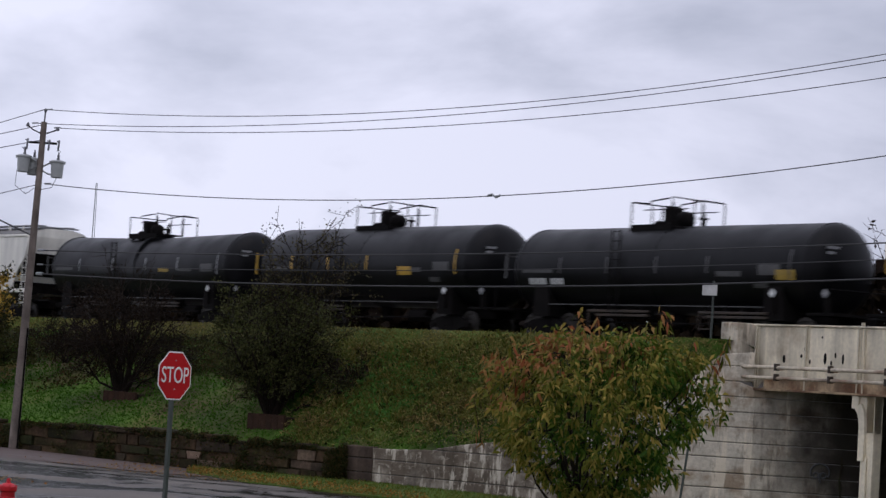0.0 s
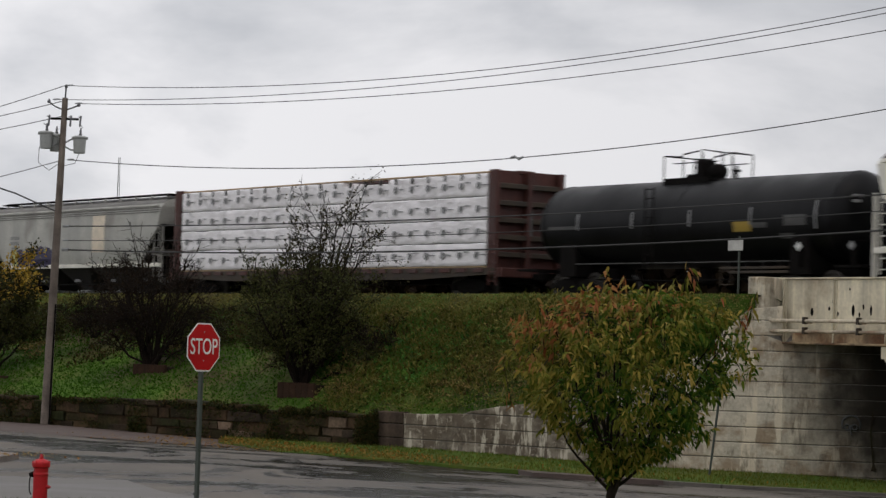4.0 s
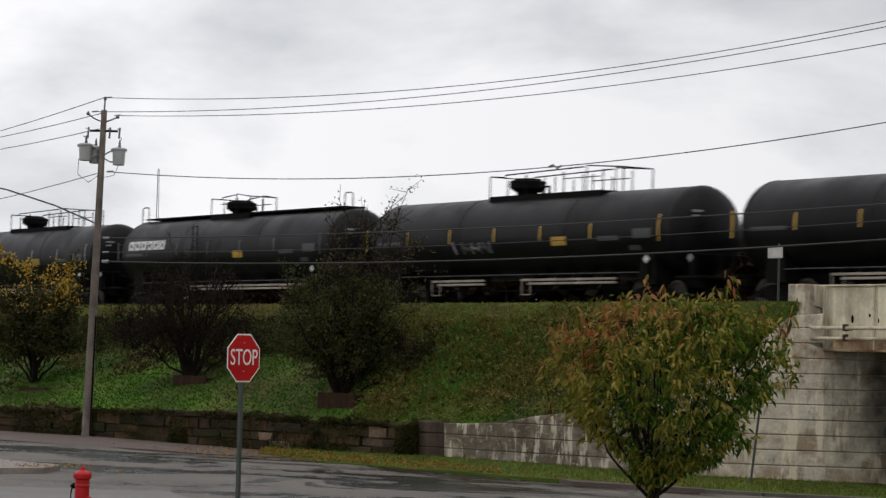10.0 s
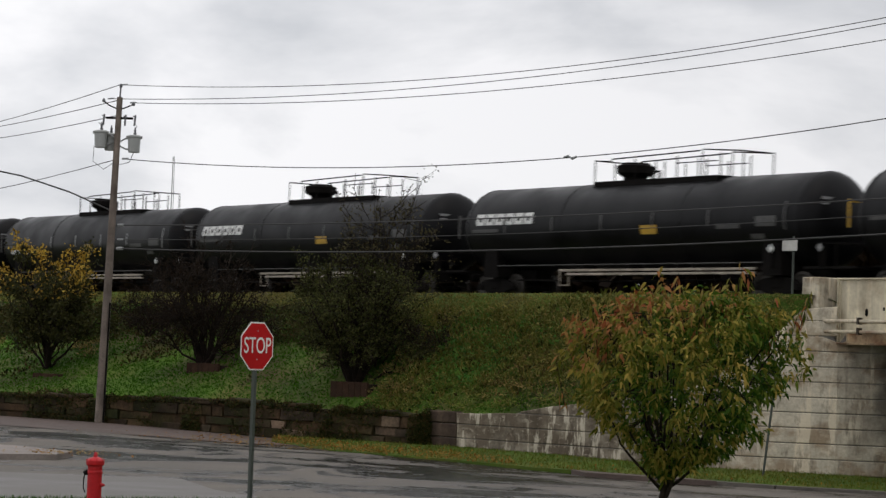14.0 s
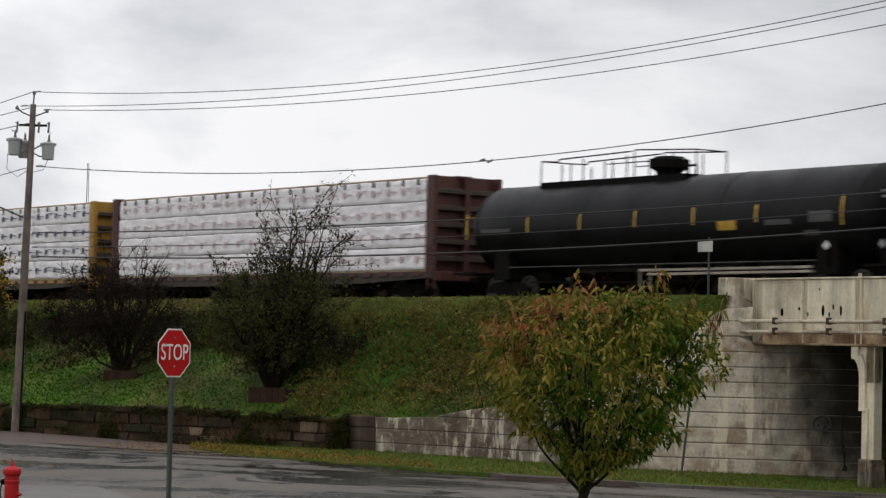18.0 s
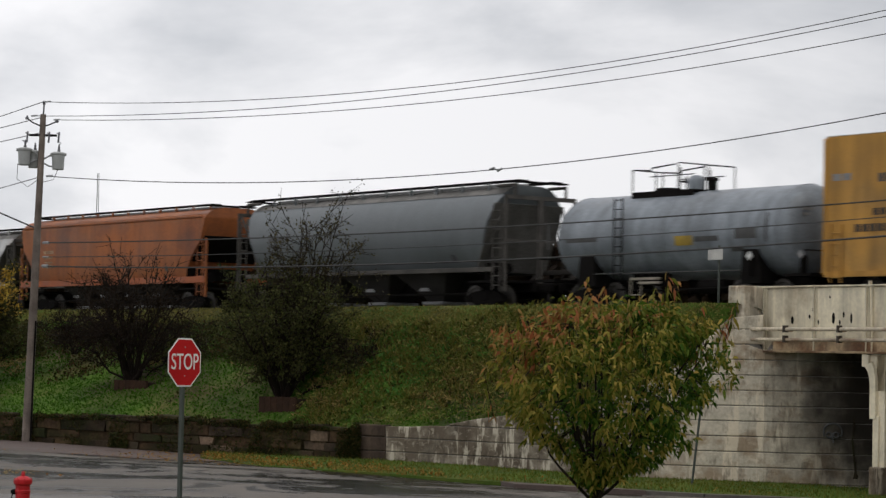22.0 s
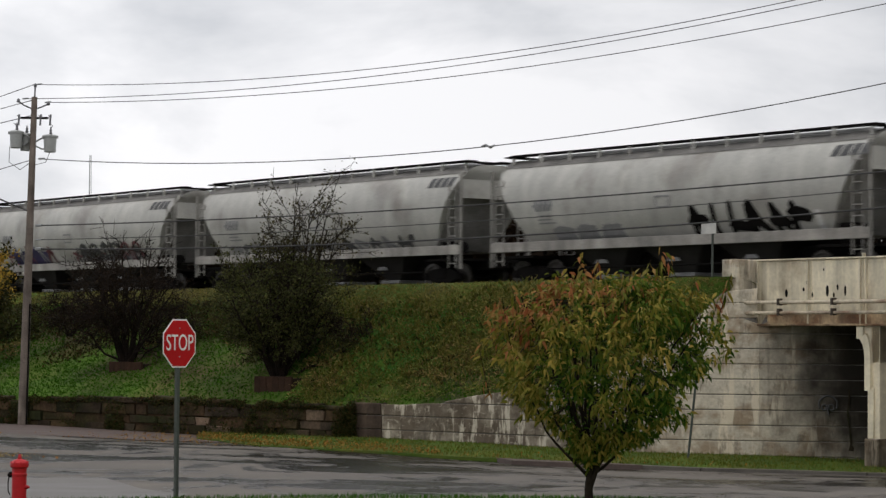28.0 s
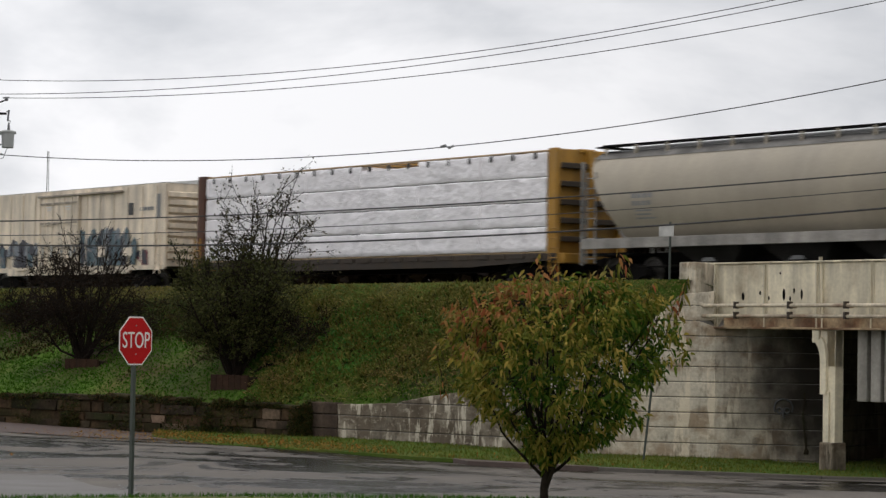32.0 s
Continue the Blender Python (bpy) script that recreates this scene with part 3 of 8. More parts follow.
def wall_at(p, d):
    """Where a line from p along d meets the wall's foot: x, y, foot, top."""
    for a, b in zip(WALL, WALL[1:]):
        wx, wy = b[0] - a[0], b[1] - a[1]
        det = d[0] * -wy + wx * d[1]
        if abs(det) < 1e-9:
            continue
        rx, ry = a[0] - p[0], a[1] - p[1]
        k = (rx * -wy + wx * ry) / det
        w = (d[0] * ry - d[1] * rx) / det
        if -1e-6 <= w <= 1.000001 and k > -3:
            return [a[i] + (b[i] - a[i]) * w for i in range(4)]
    return None


def lawn_edge(x):
    pts = [(-160, 0), (-30, 26.0), (-12, 34.0), (-6.5, 36.7), (-1.6, 38.5), (1.5, 38.6), (8, 37.2), (20, 33.0), (160, 0)]
    for a, b in zip(pts, pts[1:]):
        if a[0] <= x <= b[0]:
            return a[1] + (b[1] - a[1]) * (x - a[0]) / (b[0] - a[0])
    return 0.0


def wall_y(x):
    if x > 13.2:
        return 69.76 - (x - 13.2) * 0.2126
    if x < -60:
        return 122.7 + (-60 - x) * 0.781
    for a, b in zip(WALL, WALL[1:]):
        if b[0] <= x <= a[0]:
            return b[1] + (a[1] - b[1]) * (x - b[0]) / max(1e-6, a[0] - b[0])
    return 70.0


def road_z(x, y):
    e, w = lawn_edge(x), wall_y(x) - 4.5
    f = min(1.0, max(0.0, (y - e) / max(1.0, w - e)))
    g = min(1.0, max(0.0, (x + 14.0) / 18.0))
    foot = -0.74 - 0.37 * g
    return -0.06 + (foot + 0.06) * f


# ---------- ground, lawn, road ----------
xs = [-900, -500, -300, -200, -130, -90, -60, -40, -20, 0, 20, 40, 60, 90, 130, 200, 300, 500, 900]
ys = [-600, -300, -150, -80, -40, -10, 20, 50, 80, 110, 140, 180, 240, 320, 450, 700, 1100, 1800]
ground = Shape().grid([[(x, y, -1.25 - 0.0 * x) for x in xs] for y in ys])
setting("ground", ground, M_GRASS, "rough grassy ground around the railway and road", "ground", fix=False)

lx = [-160, -110, -80, -60, -45, -34] + [-28 + 0.8 * i for i in range(70)] + [30, 36, 45, 60, 80, 110, 160]
lawn_rows = []
for f in [0, 0.2, 0.35, 0.5, 0.62, 0.72, 0.8, 0.86, 0.91, 0.95, 0.975, 0.99, 1.0]:
    row = []
    for x in lx:
        e = lawn_edge(x) + 0.12 * noise.noise((x * 0.9, 3.1, 0))
        y = -40 + (e + 40) * f
        rise = 0.88 * max(0.0, min(1.0, (22 - y) / 22.0)) ** 1.3
        row.append((x, y, rise + 0.035 * noise.noise((x * 0.5, y * 0.5, 0)) - (0.07 if f == 1.0 else 0)))
    lawn_rows.append(row)
lawn_rows.append([(p[0], p[1] + 0.02, -0.5) for p in lawn_rows[-1]])
setting("lawn", Shape().grid(lawn_rows), M_LAWN, "damp green lawn at the road's edge", "lawn", smooth=60, fix=False)

rx = [-160, -110, -80, -60, -45, -36] + [-30 + 1.2 * i for i in range(50)] + [32, 40, 55, 80, 110, 160]
road_rows = []
for f in [-0.02] + [i / 24 for i in range(25)]:
    row = []
    for x in rx:
        e, w = lawn_edge(x), wall_y(x)
        y = e + (w - e) * f
        row.append((x, y, road_z(x, y) + 0.012 * noise.noise((x * 0.15, y * 0.15, 7))))
    road_rows.append(row)
setting("road", Shape().grid(road_rows), M_ROAD, "wet dark asphalt road with tyre-worn streaks", "road", smooth=60, fix=False)

# a paler patch of old paving beside the lawn
pale = []
for x in [-16 + 0.6 * i for i in range(20)] + [-4.15]:
    far = 46.8 if x < -6.35 else 46.8 + (x + 6.35) * -4.2 if x < -5.39 else 42.7 + (x + 5.39) * -2.4 if x < -4.26 else 40.0
    near = lawn_edge(x) - 0.3
    pale.append([(x, near + (far - near) * k / 12, road_z(x, near + (far - near) * k / 12) + 0.022 + 0.012 * noise.noise((x * 0.15, (near + (far - near) * k / 12) * 0.15, 7))) for k in range(13)])
setting("road_patch", Shape().grid(pale), M_APRON, "paler worn asphalt patch beside the lawn", "road", smooth=60, fix=False)

# the paved strip along the stone wall, and the grass verge with its kerb before the concrete wall
SHOULDER = [(-60, 122.5, 7.5), (-30, 99.1, 6.8), (-19.4, 90.85, 6.2), (-14.45, 87.0, 5.6), (-9.95, 83.5, 5.0), (-7.6, 81.7, 4.4), (-5.8, 80.3, 2.4), (-4.4, 79.2, 0.3)]
rows = [[], [], []]
for x, y, w in SHOULDER:
    for k in range(3):
        q = (x - w * 0.35 * k / 2, y - w * 1.25 * k / 2)
        rows[k].append((q[0], q[1], road_z(q[0], q[1]) + 0.022))
setting("pavement", Shape().grid(rows), M_WALK, "wet brownish paved strip along the stone wall", "pavement", fix=False)

# points along the wall's foot and along the verge's outer edge
VERGE = [((17.0, 73.2, -0.9), (17.4, 63.3, -1.0)), ((13.9, 73.9, -0.88), (13.6, 64.2, -1.0)), ((11.6, 72.25, -0.86), (11.4, 64.75, -1.0)), ((9.2, 70.55, -0.84), (9.2, 65.9, -1.0)),
         ((7.2, 71.0, -0.82), (7.2, 66.6, -1.0)), ((4.98, 71.45, -0.8), (4.7, 68.2, -0.99)), ((2.9, 73.2, -0.75), (2.6, 69.4, -0.97)), ((1.0, 74.75, -0.71), (0.6, 70.6, -0.95)),
         ((-1.1, 76.5, -0.7), (-1.8, 72.9, -0.92)), ((-2.7, 77.9, -0.7), (-3.8, 74.2, -0.9)), ((-5.8, 80.3, -0.73), (-5.6, 75.3, -0.87)), ((-8.0, 82.0, -0.73), (-7.9, 79.0, -0.8))]
rows = [[] for _ in range(9)]
kerb = Shape()
tops = []
VG = []
for q in range(len(VERGE) - 1):
    for h in range(6):
        f = h / 6
        VG.append(tuple(tuple(VERGE[q][m][c] + (VERGE[q + 1][m][c] - VERGE[q][m][c]) * f for c in range(3)) for m in (0, 1)))
VG.append(VERGE[-1])
for a, b in VG:
    for k in range(9):
        f = k / 8
        x, y = a[0] + (b[0] - a[0]) * f, a[1] + (b[1] - a[1]) * f
        z = a[2] + (b[2] - a[2]) * f + 0.03 * noise.noise((x, y, 2)) * (1 if 0 < k < 8 else 0)
        rows[k].append((x, y, max(z, road_z(x, y) + 0.015)))
for a, b in VERGE:
    tops.append((b[0], b[1], b[2] + 0.004))
rows.append([(p[0], p[1] - 0.02, p[2] - 0.4) for p in rows[-1]])
setting("verge", Shape().grid(rows), M_LAWN, "grass verge with fallen leaves below the concrete wall", "verge", smooth=60, fix=False)
for a, b in zip(tops[:6], tops[1:7]):
    a, b = Vector(a), Vector(b)
    d = (b - a).normalized()
    o = Vector((d.y, -d.x, 0)) * -0.0
    n = Vector((-d.y, d.x, 0)) * 0.2
    n = n if n.y < 0 else -n
    kerb.add([a + Vector((0, 0, 0.0)), b, b + n + Vector((0, 0, -0.01)), a + n + Vector((0, 0, -0.01)), a + Vector((0, 0, -0.4)), b + Vector((0, 0, -0.4)), b + n + Vector((0, 0, -0.4)), a + n + Vector((0, 0, -0.4))],
             [(0, 1, 2, 3), (3, 2, 6, 7), (0, 3, 7, 4), (1, 5, 6, 2), (0, 4, 5, 1), (4, 7, 6, 5)])
drive = [(1.6, 70.3), (3.0, 72.0), (4.4, 71.7), (5.6, 67.3), (2.0, 67.8)]
apron = Shape().add([(x, y, max(-0.985, road_z(x, y) + 0.11)) for x, y in drive] + [(x, y, -1.4) for x, y in drive], [(0, 1, 2, 3, 4)[::-1]] + [(i, (i + 1) % 5, 5 + (i + 1) % 5, 5 + i) for i in range(5)])
setting("pavement_apron", apron, M_WALK, "worn brownish drive crossing the verge", "pavement")
setting("kerb", kerb, M_KERB, "worn concrete kerb beside the grass verge", "kerb")

island = Shape()
for poly, z0, z1 in (([(-30, 46), (-12.0, 52.5), (-10.3, 54.6), (-10.4, 57.2), (-12.2, 59.2), (-30, 66)], -0.7, 0.1),):
    base = [(x, y, road_z(x, y) + 0.13) for x, y in poly]
    k = len(base)
    island.add(base + [(x, y, z - 0.5) for x, y, z in base], [tuple(range(k))] + [(i, (i + 1) % k, k + (i + 1) % k, k + i) for i in range(k)])
setting("pavement_corner", island, M_PALEWALK, "pale concrete pavement corner with a kerb", "pavement")

# ---------- embankment, ballast, rails ----------


def lift(w):
    return w ** 1.08


emb = []
ss = [-800, -650, -520, -420, -340, -270, -210, -170, -140, -115, -95] + [-82 + 1.4 * i for i in range(73)] + [19.6, 20.1]
for s in ss:
    top = track(s, -3.5)
    hit = wall_at(top, (-0.25, -0.968))
    if hit is None:
        hit = [top.x - 12, top.y - 30, -0.6, 0.0]
    row = []
    for k in range(25):
        w = k / 24
        x, y = hit[0] + (top.x - hit[0]) * w, hit[1] + (top.y - hit[1]) * w
        z = hit[3] - 0.06 + (CREST - hit[3] + 0.06) * lift(w)
        ripple = math.sin(math.pi * w) if s < 18 else 0
        z += ripple * (0.22 * noise.noise((x * 0.16, y * 0.16, 1)) + 0.1 * noise.noise((x * 0.6, y * 0.6, 5)) + 0.09 * noise.noise((x * 1.5, y * 1.5, 8)))
        row.append((x, y + 0.25, z))
    row += [tuple(track(s, -2.6, 4.2)), tuple(track(s, -1.9, 3.9)), tuple(track(s, 2.4, 3.9)), tuple(track(s, 4.5, 3.8)), tuple(track(s, 16, -1.25))]
    row[0] = (row[0][0], row[0][1], row[0][2])
    emb.append(row)
bank = setting("embankment", Shape().grid(emb), M_GRASS, "steep grassy railway embankment with weeds", "embankment", smooth=70, fix=False)

east = []
for s in [46, 60, 90, 140, 220, 400, 800]:
    east.append([tuple(track(s, -14, -1.25)), tuple(track(s, -3.5, CREST)), tuple(track(s, -1.9, 3.9)), tuple(track(s, 2.4, 3.9)), tuple(track(s, 4.5, 3.8)), tuple(track(s, 14, -1.25))])
setting("embankment_east", Shape().grid(east), M_GRASS, "grassy railway embankment beyond the bridge", "embankment", fix=False)

bal = Shape()
for s0, s1 in ((-800, 19.5), (46, 800)):
    bal.grid([[tuple(track(s, -2.5, 3.92)), tuple(track(s, -1.7, 4.08)), tuple(track(s, 1.7, 4.08)), tuple(track(s, 3.4, 3.85))] for s in (s0, (s0 + s1) / 2, s1)])
setting("ballast", bal, M_BALLAST, "dark stone ballast under the track", "ballast", fix=False)
rails = thing("railway_track", "rusty steel rails on dark timber sleepers", "track", at=track_pose(0, 0, 0))
for y in (-0.755, 0.755):
    part("rail", Shape().prism([(-800, RAIL - 0.14), (800, RAIL - 0.14), (800, RAIL), (-800, RAIL)], y - 0.035, y + 0.035), M_RAIL, rails)
sleepers = Shape()
for i in range(-1320, 1330):
    sleepers.box(i * 0.6 - 0.11, i * 0.6 + 0.11, -1.3, 1.3, 3.98, RAIL - 0.13)
tagged(part("sleepers", sleepers, M_UNDER, rails), kind="stuff")

# ---------- walls along the road ----------


def course_wall(name, a, b, tops, mat, label, high, long_, depth, seed, foot, gap=0.022, rough=0.0, piece="panel", shades=None):
    """A wall from a to b built of courses of pieces; tops(f): the height of the top at a fraction of the way."""
    rnd = random.Random(seed)
    a, b = Vector((a[0], a[1], 0)), Vector((b[0], b[1], 0))
    length = (b - a).length
    d = (b - a) / length
    ang = math.degrees(math.atan2(d.y, d.x))
    root = tagged(new(name), label, "wall", "", "structure")
    root.matrix_basis = pose(a.x, a.y, 0, 0, 0, ang)
    # local y points away from the road
    side = 1 if (Matrix.Rotation(radians(ang), 3, "Z") @ Vector((0, 1, 0))).y > 0 else -1
    back = Shape()
    n = max(2, int(length / 0.5))
    line = [(length * i / n, tops(i / n) - 0.03) for i in range(n + 1)]
    poly = [(0, foot - 0.4)] + [(length, foot - 0.4)] + line[::-1]
    back.prism(poly, side * 0.035, side * depth)
    part("wall_core", back, M_CONC_DARK if piece == "panel" else M_STONE, root)
    z = -1.309 if piece == "panel" else foot - 0.2
    row = 0
    while z < max(t for _, t in line) + 0.1 and row < 40:
        z1 = z + high * (1.0 if piece == "panel" else rnd.uniform(0.75, 1.25))
        x = -rnd.random() * long_ * 0.5
        while x < length:
            x1 = x + long_ * (rnd.uniform(0.7, 1.3) if piece == "panel" else rnd.uniform(0.4, 1.55))
            p0, p1 = max(0, x), min(length, x1)
            while p0 < p1 and tops(p0 / length) < z + 0.05:
                p0 += 0.05
            while p1 > p0 and tops(p1 / length) < z + 0.05:
                p1 -= 0.05
            if p1 - p0 > 0.15 and not (piece == "stone" and rnd.random() < 0.07):
                t0, t1 = tops(p0 / length), tops(p1 / length)
                h0, h1 = min(z1 - gap, t0), min(z1 - gap, t1)
                if max(h0, h1, min(z1 - gap, tops((p0 + p1) / 2 / length))) > z + 0.06:
                    h0, h1 = max(h0, z + 0.03), max(h1, z + 0.03)
                    o = -side * rnd.uniform(0, rough)
                    j = lambda: rnd.uniform(-rough, rough) * 0.6
                    e = 0.02
                    gx, ex = (0.003, 0.003) if piece == "panel" else (gap, e)
                    f0 = [(p0 + gx + j(), z + j() * 0.5), (p1 - gx + j(), z + j() * 0.5)]
                    steps = max(1, int((p1 - p0) / 0.4)) if min(t0, t1, tops((p0 + p1) / 2 / length)) < z1 else 1
                    for q in range(steps + 1):
                        x_ = p1 - gx - (p1 - p0 - 2 * gx) * q / steps
                        f0.append((x_ + j(), max(z + 0.012, min(z1 - gap, tops(x_ / length))) + j() * 0.5))
                    nn = len(f0)
                    c = ((p0 + p1) / 2, (z + (h0 + h1) / 2) / 2)
                    inn = [(max(p0 + gx + ex, min(p1 - gx - ex, q[0])), q[1] + (e if m < 2 else -min(e, 0.4 * (q[1] - z)))) for m, q in enumerate(f0)]
                    pts = [(q[0], o, q[1]) for q in inn] + [(q[0], o + side * e, q[1]) for q in f0] + [(q[0], side * 0.06, q[1]) for q in f0]
                    fc = [tuple(range(nn))] + [(i, (i + 1) % nn, nn + (i + 1) % nn, nn + i) for i in range(nn)] + [(nn + i, nn + (i + 1) % nn, 2 * nn + (i + 1) % nn, 2 * nn + i) for i in range(nn)]
                    m = mat if not shades else rnd.choice(shades)
                    part(piece, Shape().add(pts, fc), m, root)
            x = x1
        z = z1
        row += 1
    return root


def tops_of(pts):
    """Height of the top along a run of WALL's points."""
    run = [0.0]
    for p, q in zip(pts, pts[1:]):
        run.append(run[-1] + math.hypot(q[0] - p[0], q[1] - p[1]))

    def top(f):
        x = f * run[-1]
        for k in range(len(run) - 1):
            if x <= run[k + 1] + 1e-9:
                g = (x - run[k]) / max(1e-9, run[k + 1] - run[k])
                return pts[k][3] + (pts[k + 1][3] - pts[k][3]) * g
        return pts[-1][3]

    return top


# the faces under the bridge carry its shade in their colour
course_wall("wall_under_bridge", (9.245, 70.601), (12.7, 69.87), lambda f: 2.9 + min(0.8, 6.0 * f), M_CONC_SHADED, "stained concrete abutment face under the bridge, darkened for shade at its end", 0.445, 9.0, 0.8, 3, -0.84)
course_wall("wall_return", (12.7, 69.9), (16.2, 75.2), lambda f: 3.7, M_CONC_DIM, "concrete return wall under the bridge, darkened for shade", 0.445, 13.0, 0.6, 13, -0.84)
course_wall("wall_abutment", WALL[6], WALL[1], tops_of(WALL[1:7][::-1]), M_CONC, "stained pale concrete bridge abutment with pour joints", 0.445, 13.0, 1.0, 3, -0.84)
course_wall("wall_wing", WALL[11], WALL[6], tops_of(WALL[6:12][::-1]), M_CONC_WING, "low weathered concrete wing wall with streaks", 0.445, 16.0, 0.5, 5, -0.72)
course_wall("wall_stone", WALL[16], WALL[12], tops_of(WALL[12:17][::-1]), M_STONE, "old low retaining wall of dark sandstone blocks", 0.33, 1.05, 0.5, 8, -0.6, 0.025, 0.1, "stone", [M_STONE, M_STONE_PALE, M_STONE, M_STONE_DARK, M_STONE_DARK])
course_wall("wall_stone_far", WALL[18], WALL[16], tops_of(WALL[16:19][::-1]), M_STONE, "far end of the old sandstone wall", 0.4, 2.4, 0.5, 9, -0.6, 0.03, 0.08, "stone", [M_STONE, M_STONE_DARK])

end_block = setting("wall_end_block", Shape().box(-0.1, 1.15, -0.05, 0.5, -1.0, -0.435, 0.02).box(-0.06, 1.15, -0.05, 0.5, -0.41, 0.01, 0.02).box(-0.02, 1.12, -0.05, 0.5, 0.035, 0.4, 0.03), M_CONC_BROWN, "brown-stained end block of the concrete wall", "wall")
end_block.matrix_basis = pose(WALL[11][0], WALL[11][1], 0, 0, 0, -40)
# coping slabs along the stone wall
coping = random.Random(4)
cope = tagged(new("wall_coping"), "uneven dark stone coping slabs on the old wall", "coping", "", "structure")
for a, b in zip(WALL[12:16], WALL[13:17]):
    run = math.hypot(b[0] - a[0], b[1] - a[1])
    at_ = 0.0
    while at_ < run:
        w = coping.uniform(0.7, 1.6)
        f = (at_ + w / 2) / run
        if f > 1.0:
            break
        if coping.random() < 0.8:
            ang = math.degrees(math.atan2(b[1] - a[1], b[0] - a[0])) + 180 + coping.uniform(-3, 3)
            z = a[3] + (b[3] - a[3]) * f + coping.uniform(-0.05, 0.03)
            part("coping_slab", Shape().box(-w / 2 + 0.02, w / 2 - 0.02, -0.1, 0.3, -0.02, 0.1, 0.025), M_STONE_DARK if coping.random() < 0.6 else M_STONE, cope, at=pose(a[0] + (b[0] - a[0]) * f, a[1] + (b[1] - a[1]) * f, z, coping.uniform(-3, 3), coping.uniform(-2.5, 2.5), ang))
        at_ += w

# ---------- the bridge ----------
bridge = thing("railway_bridge", "cream-painted riveted steel plate girder railway bridge with rust", "bridge", at=track_pose(0, 0, 0))
G0, G1, GY = 20.2, 46.5, -2.55
part("web", Shape().box(G0, G1, GY, GY + 0.05, 3.0, 4.78), M_GIRDER, bridge)
part("top_flange", Shape().box(G0, G1, GY - 0.06, GY + 0.25, 4.79, 4.84, 0.01), M_GIRDER, bridge)
part("bottom_flange", Shape().box(G0, G1, GY - 0.22, GY + 0.25, 2.91, 2.97, 0.01), M_RUST, bridge, "rusty bottom flange")
part("bottom_plate", Shape().box(G0 + 0.5, G1, GY - 0.03, GY, 2.97, 3.24), M_RUST, bridge, "rust-stained lower plate")
for i in range(13):
    x = G0 + 0.1 + 2.05 * i
    st = Shape().box(x, x + 0.03, GY - 0.07, GY, 2.97, 4.79).box(x - 0.07, x + 0.1, GY - 0.018, GY, 2.97, 4.79)
    if i % 2 == 0 and i:
        st.box(x + 0.22, x + 0.25, GY - 0.07, GY, 2.97, 4.79).box(x + 0.08, x + 0.14, GY - 0.05, GY + 0.05, 4.84, 4.94)
    part("stiffener", st, M_GIRDER, bridge)
for z, r in ((3.58, 0.055), (3.28, 0.05)):
    part("pipe", Shape().tube((G0 - 0.7, GY - 0.42, z), (G1, GY - 0.42, z), r, seg=10), M_PIPE, bridge, "dirty painted pipe along the girder", 40)
for i in range(12):
    x = G0 + 1.4 + 2.15 * i
    for z in (3.2, 3.49):
        part("pipe_bracket", Shape().prism([(x - 0.04, z), (x + 0.04, z), (x + 0.04, z + 0.2), (x - 0.04, z + 0.2)], GY - 0.5, GY - 0.34), M_SILL, bridge)
        part("bracket_arm", Shape().box(x - 0.03, x + 0.03, GY - 0.36, GY - 0.16, z + 0.02, z + 0.06), M_RUST, bridge)
part("far_girder", Shape().box(G0, G1, 2.5, 2.56, 2.9, 4.6), M_GIRDER, bridge)
# the deck is carried on far behind the track to darken the underpass
part("deck", Shape().box(G0 - 1.0, G1 + 0.6, GY + 0.06, 18.0, 3.75, 4.0), M_UNDER, bridge)
for i in range(14):
    x = G0 + 0.5 + 1.95 * i
    part("floor_beam", Shape().box(x - 0.12, x + 0.12, GY + 0.06, 10.0, 3.1, 3.75), M_RUST, bridge)
for i in range(14):
    x = G0 + 5.4 + 0.5 * i
    part("rib", Shape().box(x, x + 0.36, -2.2, -2.0, 0.95, 3.1, 0.02), M_RIB, bridge)
RUSTSPOTS = [(1.25, 3.85, 0.1, 0.2), (1.95, 3.95, 0.07, 0.1), (2.1, 4.15, 0.08, 0.12), (2.3, 3.8, 0.05, 0.12), (2.9, 3.9, 0.1, 0.28), (3.15, 3.78, 0.06, 0.12), (3.3, 4.0, 0.06, 0.14), (3.6, 3.9, 0.07, 0.25), (2.75, 4.5, 0.05, 0.06)]
for x, z, w, h in RUSTSPOTS:
    part("rust_patch", Shape().lathe([(0, w * 0.62), (0.006, w * 0.55)], 7, "y", (0, 0, 0)), M_UNDER, bridge, "dark flaked rust patch", at=Matrix.Translation((G0 + x, GY - 0.008, z)) @ Matrix.Diagonal((1, 1, h / w, 1)))

cap = thing("abutment_pier_block", "pale concrete end block on the bridge abutment", "block", at=track_pose(0, 0, 0))
part("block", Shape().box(19.35, 20.05, -3.15, -2.0, 2.6, 4.85, 0.03), M_CONC, cap)
part("seat", Shape().box(19.6, 20.6, -2.3, 3.2, 2.3, 2.9), M_CONC_DIM, cap)
part("back_wall", Shape().box(19.3, 19.9, -1.6, 18.0, -1.2, 3.74), M_CONC_DARK, cap)

far_abut = setting("wall_far_abutment", Shape().box(46.6, 48.0, -4, 18, -1.3, 3.75), M_CONC_DARK, "far concrete bridge abutment in shadow", "wall")
far_abut.matrix_basis = track_pose(0, 0, 0)
# unseen wall, added to close the underpass against light from behind
back_fill = setting("wall_underpass_back", Shape().box(17.0, 48.0, 17.4, 18.0, -1.3, 3.75), M_CONC_DARK, "added rear wall that keeps the underpass dark", "wall")
